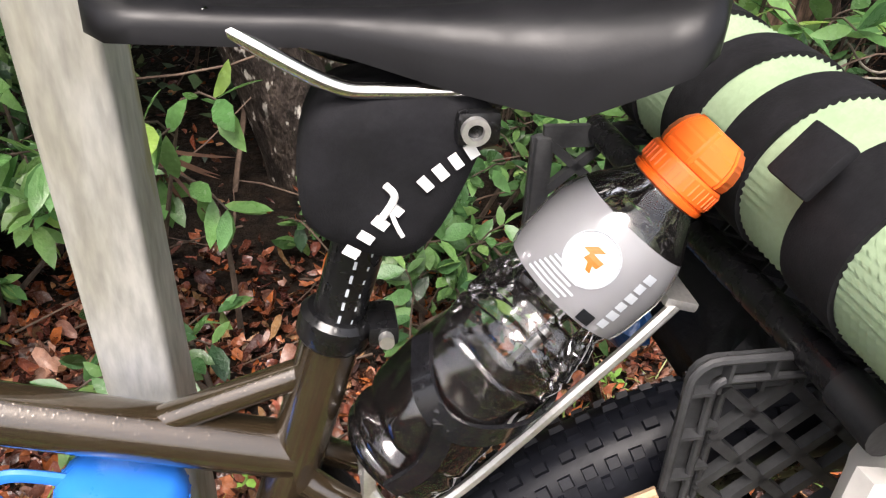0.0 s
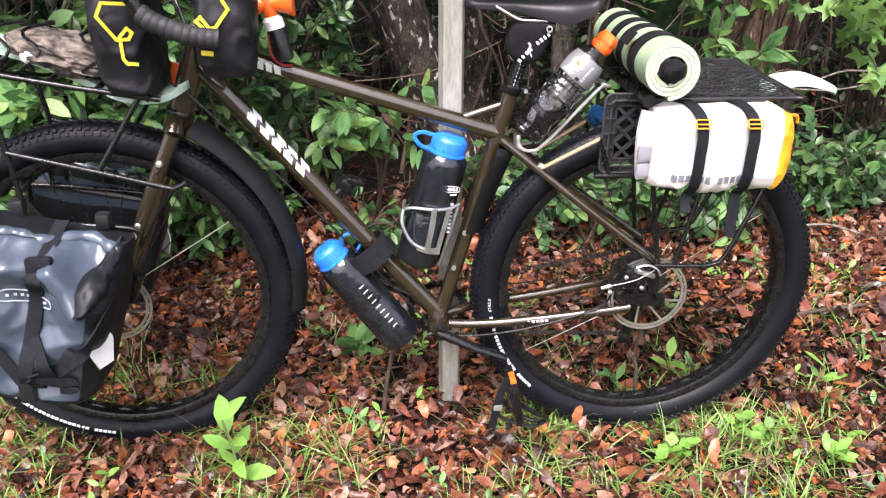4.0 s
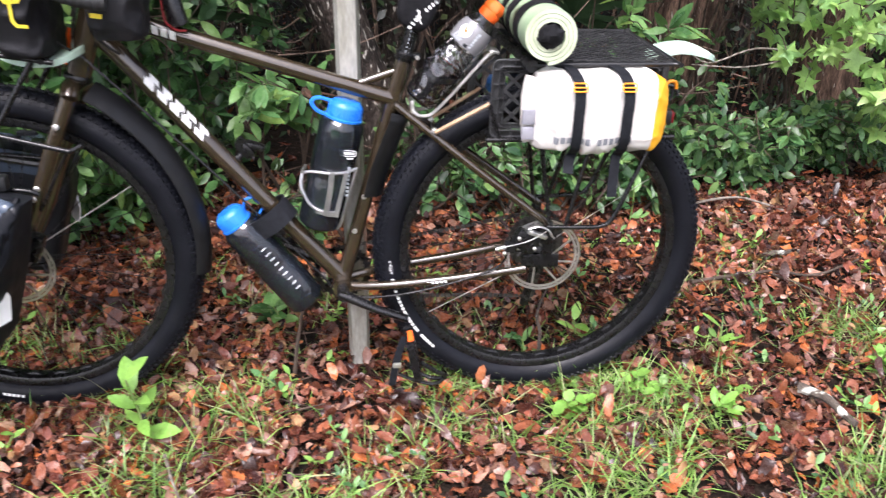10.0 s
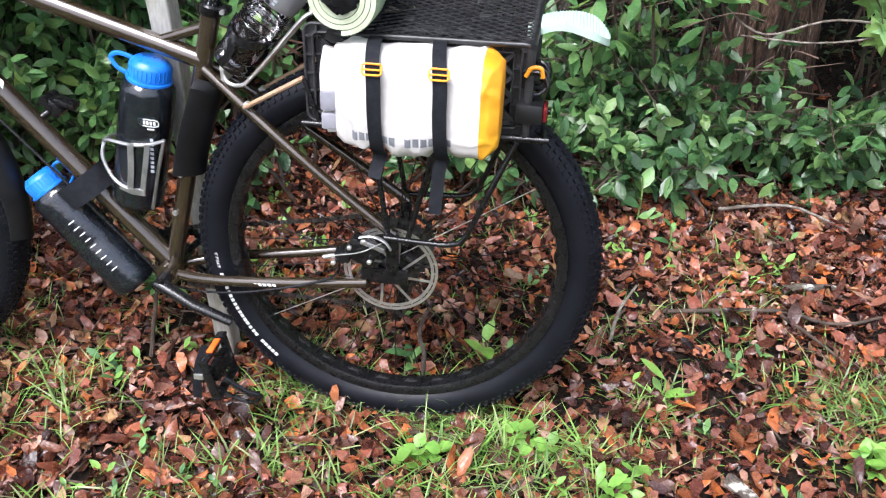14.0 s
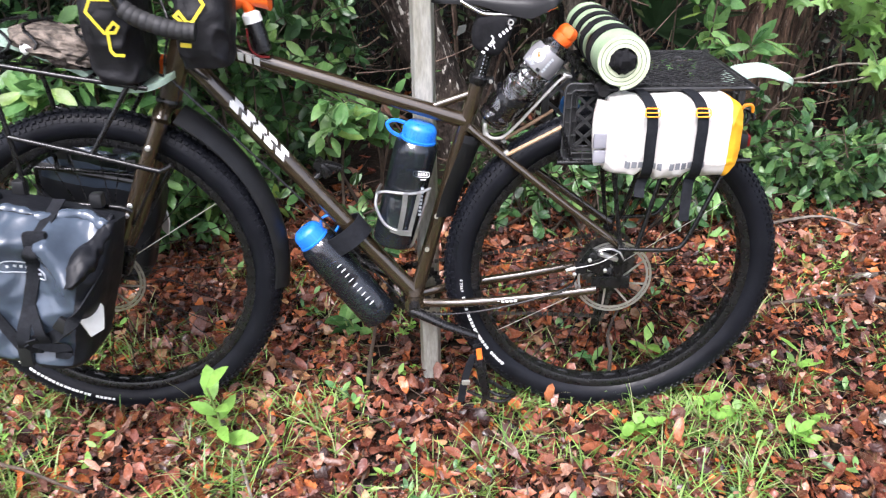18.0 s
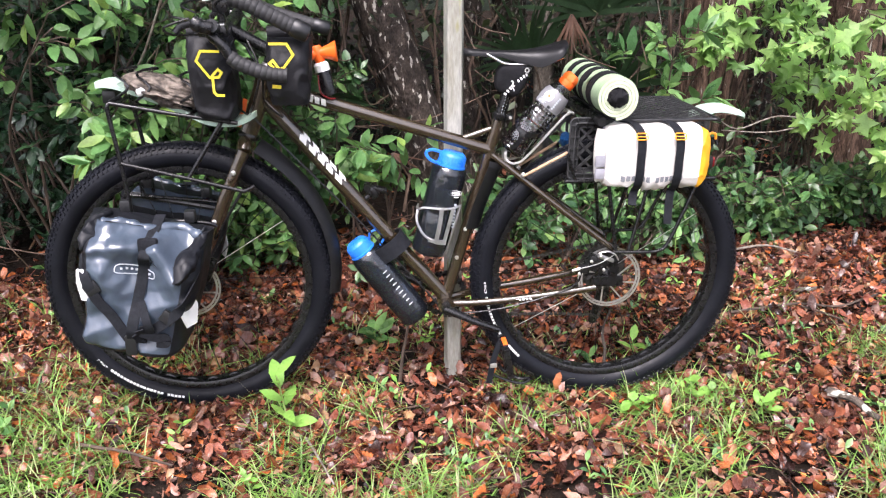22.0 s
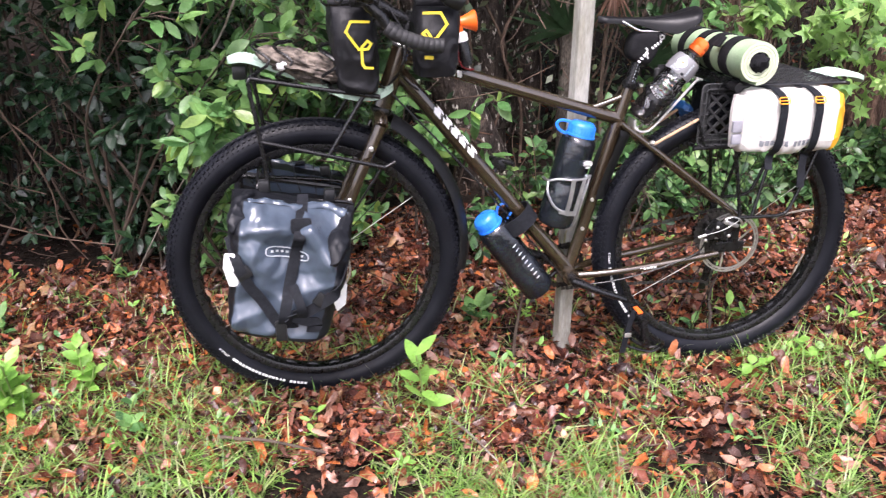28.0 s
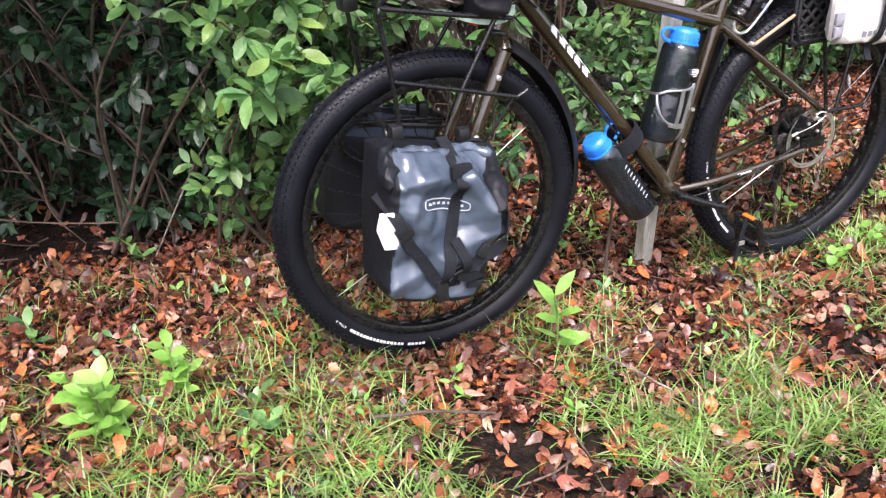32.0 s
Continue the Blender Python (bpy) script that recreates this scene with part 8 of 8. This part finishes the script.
def palmetto(base, fans, seed, material, label):
    """A palmetto: stalks, each with a fan of narrow blades."""
    r = np.random.default_rng(seed)
    t = thing("palmetto", label, "palm", base, bike=False)
    for c, face, size, n, arc in fans:
        c = Vector(c)
        part("stalk", tube(bmesh.new(), curve([Vector(base), Vector(base).lerp(c, 0.6) + V(0, 0, 0.1), c], 5), 0.006, 6), M_TWIG, t)
        up = Vector(face[0]).normalized()
        side = Vector(face[1]).normalized()
        ang = np.linspace(-arc, arc, n)
        d = np.array([np.array(up * math.cos(a) + side * math.sin(a)) for a in ang]) + r.normal(0, 0.05, (n, 3))
        nr = np.tile(np.array(up.cross(side)), (n, 1)) + r.normal(0, 0.2, (n, 3))
        v = scatter(BLADE_V, np.tile(np.array(c), (n, 1)), size * r.uniform(0.8, 1.05, n), np.full(n, size * 0.055), unit(d), unit(nr), -r.uniform(0.05, 0.45, n))
        for k in range(n):
            hang_mesh("frond_blade", many("frond_blade", v[k:k + 1], BLADE_F, material), t)
    return t


palmetto((0.3, 1.9, 0.02), [((0.42, 1.72, 0.92), ((0.1, -0.3, 0.8), (1, 0.1, 0.1)), 0.5, 26, 1.5), ((0.15, 1.8, 0.7), ((-0.3, -0.3, 0.8), (1, 0.2, 0.3)), 0.45, 24, 1.5), ((0.55, 1.8, 0.55), ((0.4, -0.3, 0.6), (0.6, 0.1, -0.5)), 0.45, 24, 1.4)], 5, M_PALM, "green palmetto with narrow fanned blades")
palmetto((0.28, 1.75, 0.02), [((0.27, 1.6, 0.92), ((0.05, -0.2, -1.0), (1, 0, 0)), 0.20, 15, 0.55)], 6, M_DRYPALM, "dry brown palm frond hanging from a stalk")
palmetto((-0.56, 1.08, 0.0), [((-0.545, 1.0, 0.46), ((0.35, -0.2, -0.8), (0.9, 0, 0.3)), 0.15, 12, 0.9)], 8, M_DRYPALM, "small dry brown palm frond")
palmetto((-1.0, 1.5, 0.0), [((-0.95, 1.35, 0.62), ((0.2, -0.4, 0.7), (1, 0.1, -0.1)), 0.4, 24, 1.5)], 9, M_PALM, "green palmetto with narrow fanned blades")


def twig(label, pts, r, material=M_STICK, name="stick", per=5):
    pts = [Vector(p) for p in pts]
    t = thing(name, label, "stick", pts[0], bike=False)
    line = curve(pts, per)
    n = len(line)
    bm = bmesh.new()
    tube(bm, [p + V(*(0.4 * r * noise.noise_vector(p * 30))) for p in line], [r * (1 - 0.5 * i / n) for i in range(n)], 8)
    part("branch", bm, material, t)
    return t


twig("pale lichened stick lying on the leaves", [(0.90, 0.58, 0.022), (0.96, 0.595, 0.030), (1.05, 0.61, 0.022)], 0.013, M_LICHEN)
twig("dark rotten branch with white lichen on the ground", [(0.66, -0.09, 0.012), (0.70, -0.15, 0.02), (0.72, -0.24, 0.012)], 0.014, M_LICHEN)
twig("thin brown branch lying on the leaves", [(0.60, 0.44, 0.02), (0.86, 0.47, 0.03), (1.0, 0.44, 0.03), (1.22, 0.54, 0.03)], 0.006, M_TWIG)
twig("thin brown branch lying on the leaves", [(0.85, 0.50, 0.02), (0.92, 0.38, 0.03), (0.98, 0.30, 0.02)], 0.005, M_TWIG)
twig("thin pale twig lying on the verge", [(-0.83, -0.20, 0.01), (-0.80, -0.29, 0.02), (-0.755, -0.40, 0.01)], 0.004)
twig("thin dark twig lying on the verge", [(-1.40, -0.18, 0.01), (-1.28, -0.23, 0.018), (-1.15, -0.29, 0.01)], 0.005, M_TWIG)
twig("thin grey branch on the ground behind the bicycle", [(0.80, 0.98, 0.03), (1.0, 1.0, 0.05), (1.15, 0.92, 0.03)], 0.006)
twig("pale lichened stick standing in the leaves", [(0.045, 0.10, -0.02), (0.052, 0.115, 0.06), (0.040, 0.12, 0.13), (0.065, 0.13, 0.20)], 0.0060, M_LICHEN)
twig("dark twig leaning beside the post", [(-0.57, 0.12, -0.02), (-0.56, 0.14, 0.06), (-0.545, 0.15, 0.14), (-0.53, 0.17, 0.26)], 0.006, M_TWIG)
twig("thin lichened twig standing at the wood's edge", [(0.46, 0.32, -0.01), (0.47, 0.33, 0.08), (0.50, 0.34, 0.15)], 0.005)
twig("bare pale twig reaching out of the wood", [(1.35, 1.3, 0.50), (1.05, 1.15, 0.56), (0.85, 1.1, 0.52), (0.72, 1.05, 0.60)], 0.004)
twig("bare pale twig reaching out of the wood", [(1.25, 1.25, 0.50), (1.0, 1.12, 0.50), (0.78, 1.08, 0.52)], 0.0035)
twig("thin pale vine hanging among the shrubs", [(-1.25, 0.72, 1.1), (-1.38, 0.75, 0.82), (-1.52, 0.75, 0.66), (-1.50, 0.72, 0.45), (-1.58, 0.75, 0.30), (-1.72, 0.78, 0.04)], 0.0042, M_STICK, "vine")
twig("thin dark branch among the shrubs", [(-1.9, 0.95, 0.62), (-1.78, 0.95, 0.45), (-1.68, 0.9, 0.30), (-1.62, 0.9, 0.05)], 0.006, M_TWIG)
for k, (a, b) in enumerate((((-2.35, 1.0, 0.78), (-1.75, 0.95, 0.28)), ((-2.0, 1.0, 0.95), (-1.62, 0.92, 0.20)), ((-2.5, 0.95, 0.35), (-1.8, 0.9, 0.12)), ((-2.1, 0.95, 0.60), (-1.9, 0.95, 0.05)), ((-2.6, 1.0, 0.62), (-2.0, 0.95, 0.30)))):
    a, b = V(*a), V(*b)
    twig("bare pale twig slanting through the dark thicket", [a, a.lerp(b, 0.4) + V(0.03, 0, -0.04), a.lerp(b, 0.75) + V(-0.02, 0, -0.02), b], 0.0042, M_TWIG2)
twig("thin vine hanging in the wood", [(0.62, 1.7, 1.5), (0.66, 1.7, 1.1), (0.72, 1.65, 0.80)], 0.0035, M_STICK, "vine")

# bare twigs tangled among the shrubs
rt = np.random.default_rng(404)
tb = bmesh.new()
for k in range(330):
    x, y, z = rt.uniform(-3.0, 2.4), rt.uniform(0.95, 2.1), rt.uniform(0.03, 1.3) ** 1.2
    d = V(rt.normal(0, 0.6), rt.normal(0, 0.25), rt.normal(0.25, 0.5)) * rt.uniform(0.15, 0.42)
    a = V(x, y, z)
    b = a + d
    for p in (a, b):
        p.z = max(p.z, 0.02)
    mid = a.lerp(b, 0.5) + V(rt.normal(0, 0.03), rt.normal(0, 0.03), rt.normal(0, 0.03))
    tube(tb, curve([a, mid, b], 3), [0.0028 * (1 - 0.09 * i) for i in range(7)], 4, caps=False)
for k in range(900):
    x, y, z = rt.uniform(-2.6, 2.4), rt.uniform(1.9, 3.3), rt.uniform(0.0, 2.0)
    d = V(rt.normal(0, 0.35), rt.normal(0, 0.2), rt.normal(0.1, 0.6)) * rt.uniform(0.12, 0.4)
    a = V(x, y, z)
    b = a + d
    tube(tb, [a, a.lerp(b, 0.5) + V(rt.normal(0, 0.02), 0, rt.normal(0, 0.02)), b], [0.0026, 0.0022, 0.0012], 4, caps=False)
for k in range(70):
    x, y = rt.uniform(-1.6, 2.2), rt.uniform(1.75, 2.9)
    top = rt.uniform(1.2, 2.8)
    line = [V(x + rt.normal(0, 0.07) + 0.10 * i * rt.normal(0, 0.5), y + rt.normal(0, 0.05), top * i / 4) for i in range(5)]
    tube(tb, curve(line, 4), [rt.uniform(0.004, 0.010)] * 17, 5, caps=False)
solid("dead_twigs", tb, M_TWIG2, "tangle of bare brown twigs among the shrubs", "twigs", kind="stuff")

# ---- seedlings on the verge ----


def seedling(label, base, height, n, size, seed, material=M_BRIGHT, wid=(0.42, 0.5), lean=(0, 0), stems=1):
    """A young plant: stalks with pairs of leaves, larger towards the top."""
    r = np.random.default_rng(seed)
    z0 = ground_z(base[0], base[1])
    t = thing("seedling", label, "plant", (base[0], base[1], z0), "seedlings on the verge", bike=False)
    P, D, L = [], [], []
    for s in range(stems):
        o = V(base[0] + r.normal(0, 0.02) * (s > 0), base[1] + r.normal(0, 0.02) * (s > 0), z0)
        tip = o + V(lean[0] + r.normal(0, 0.03) * (stems > 1), lean[1] + r.normal(0, 0.03) * (stems > 1), height * (1 if s == 0 else r.uniform(0.5, 0.95)))
        line = curve([o, o.lerp(tip, 0.5) + V(0.006, 0, 0), tip], 6)
        part("stalk", tube(bmesh.new(), line, 0.0024, 6), M_GRASS, t)
        for k in range(n):
            u = 0.25 + 0.75 * k / max(1, n - 1)
            a = line[min(len(line) - 1, int(u * (len(line) - 1)))]
            q = k * 2.4 + r.uniform(-0.5, 0.5) + s
            el = 0.15 + 0.7 * u * r.uniform(0.6, 1.1)
            P.append(np.array(a))
            D.append((math.cos(q) * math.cos(el), math.sin(q) * math.cos(el) - 0.1, math.sin(el)))
            L.append(size * (0.7 + 0.4 * r.uniform(0, 1)))
    P, D, L = np.array(P), unit(np.array(D)), np.array(L)
    nr = unit(np.array([0, -0.3, 1.0])[None] + r.normal(0, 0.2, (len(P), 3)))
    part_me = many("foliage", scatter(LEAF_V, P, L, L * r.uniform(*wid, len(P)), D, nr, r.normal(-0.15, 0.1, len(P))), LEAF_F, material)
    hang_mesh("foliage", part_me, t)
    return t


seedling("bright green sapling growing beside the front wheel", (-0.885, -0.12), 0.19, 9, 0.088, 1, wid=(0.36, 0.46), lean=(-0.02, -0.01))
seedling("bunch of bright green seedlings on the verge", (-1.93, 0.06), 0.20, 8, 0.062, 2, stems=8, wid=(0.5, 0.62))
seedling("bright green seedling on the verge", (-1.78, 0.14), 0.15, 7, 0.05, 3, stems=4, wid=(0.5, 0.62))
seedling("small green seedling on the verge", (-1.66, -0.06), 0.09, 6, 0.05, 4, M_LAURELB, stems=2, wid=(0.5, 0.6))
seedling("small green seedling on the verge", (-2.07, 0.5), 0.07, 5, 0.06, 5, M_LAURELB, stems=2)
seedling("small green seedling at the wood's edge", (-1.74, 0.84), 0.1, 6, 0.05, 6, M_LAURELB, stems=2)
seedling("low green plant behind the bicycle", (-0.62, 0.34), 0.07, 6, 0.085, 7, M_LAURELB, stems=2, wid=(0.4, 0.5))
seedling("low green seedling behind the bicycle", (-0.60, 0.05), 0.06, 5, 0.04, 8, M_LAURELB, stems=2)
seedling("single bright upright leaf among fallen leaves", (0.555, 0.155), 0.06, 2, 0.085, 9, wid=(0.36, 0.4), lean=(0.01, 0))
seedling("clover-like round-leaved plant on the verge", (0.285, -0.04), 0.06, 6, 0.035, 10, wid=(0.8, 0.95), stems=4)
seedling("clover-like round-leaved plant on the verge", (0.082, -0.085), 0.05, 6, 0.035, 11, wid=(0.8, 0.95), stems=3)
seedling("small bright plant on the verge", (0.46, -0.13), 0.07, 6, 0.045, 12, stems=3)
seedling("green seedling seen through the rear wheel", (0.015, 0.155), 0.05, 5, 0.06, 13, M_LAURELB)
seedling("green seedling seen through the rear wheel", (0.17, 0.21), 0.06, 4, 0.065, 14)
seedling("green seedling at the wood's edge", (0.63, 0.74), 0.09, 5, 0.05, 15, M_LAURELB)
seedling("upright green seedling at the wood's edge", (0.555, 0.88), 0.16, 5, 0.07, 16, M_LAURELB)
seedling("bright plant on the verge", (0.95, 0.03), 0.08, 6, 0.05, 17, stems=4)
seedling("bright plant on the verge", (1.15, -0.02), 0.08, 6, 0.05, 18, stems=3)
seedling("small green plant on the verge", (-0.45, -0.30), 0.04, 5, 0.03, 19, M_LAURELB, stems=2)
seedling("small green plant on the verge", (-1.2, -0.12), 0.05, 5, 0.035, 20, stems=2)
rng2 = np.random.default_rng(66)
for k in range(70):
    seedling("tiny green seedling among fallen leaves", (float(rng2.uniform(-2.2, 1.5)), float(rng2.uniform(-0.5, 0.9))), 0.035, 4, 0.032, 40 + k, M_LAURELB if k % 2 else M_BRIGHT, stems=2)


def pebble(label, c, size, seed):
    bm = bmesh.new()
    bmesh.ops.create_icosphere(bm, subdivisions=3, radius=1.0)
    for v in bm.verts:
        w = 1 + 0.3 * noise.noise(v.co * 1.7 + V(seed, 0, 0))
        v.co = V(c[0] + v.co.x * size[0] * w, c[1] + v.co.y * size[1] * w, ground_z(*c) + size[2] * 0.6 + v.co.z * size[2] * w)
    return solid("stone", bm, M_STONE, label, "stone", group="stones on the verge")


pebble("pale flat stone lying in the grass", (-0.279, -0.20), (0.035, 0.022, 0.012), 1)
for k in range(10):
    pebble("small pale pebble on the soil", (float(rng2.uniform(-0.9, -0.3)), float(rng2.uniform(-0.75, -0.35))), (0.008, 0.006, 0.005), 3 + k)

# woods behind, too deep to count; the gloom there is in the colours
KITE_V, KITE_F = [(0, 0, 0), (0.5, 0.45, 0.06), (0, 1, 0), (-0.5, 0.45, 0.06)], [(0, 1, 2, 3)]
ps = []
for k, (y, n) in enumerate(((2.05, 15000), (2.7, 30000), (3.6, 30000), (4.8, 22000), (6.2, 16000))):
    r = np.random.default_rng(900 + k)
    x = r.uniform(-4 - 1.5 * k, 4 + 1.5 * k, n)
    z = r.uniform(0, 1, n) ** 0.9 * (2.6 + 0.8 * k)
    clump = np.array([noise.noise(V(a * 1.3, b * 1.3, k * 7.0)) for a, b in zip(x, z)])
    ok = clump > r.uniform(-0.55, 0.2, n)
    ps.append(np.stack([x, y + r.normal(0, 0.25 + 0.1 * k, n), z], 1)[ok])
tagged(new("woodland_understorey", leaf_mesh("woodland_understorey", np.concatenate(ps), np.random.default_rng(77), (0.022, 0.075), (0.35, 0.6), M_DEEP, KITE_V, KITE_F)), "green undergrowth and foliage deep in the wood, colours darkened for its shade", "undergrowth", kind="stuff")
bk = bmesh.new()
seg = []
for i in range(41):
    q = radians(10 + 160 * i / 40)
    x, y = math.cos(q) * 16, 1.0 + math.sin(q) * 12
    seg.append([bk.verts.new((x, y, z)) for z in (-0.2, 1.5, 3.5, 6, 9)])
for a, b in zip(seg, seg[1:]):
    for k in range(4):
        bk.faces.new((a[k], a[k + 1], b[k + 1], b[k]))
# near-black green: the darkness of the far wood is painted on this sheet
M_FAR = mat("far_wood_gloom", (0.004, 0.008, 0.004), (0.016, 0.028, 0.013), rough=0.9, scale=3.0, fine=0.5)
solid("backdrop", bk, M_FAR, "near-black sheet painted as the unlit depth of the wood", "backdrop", kind="structure")
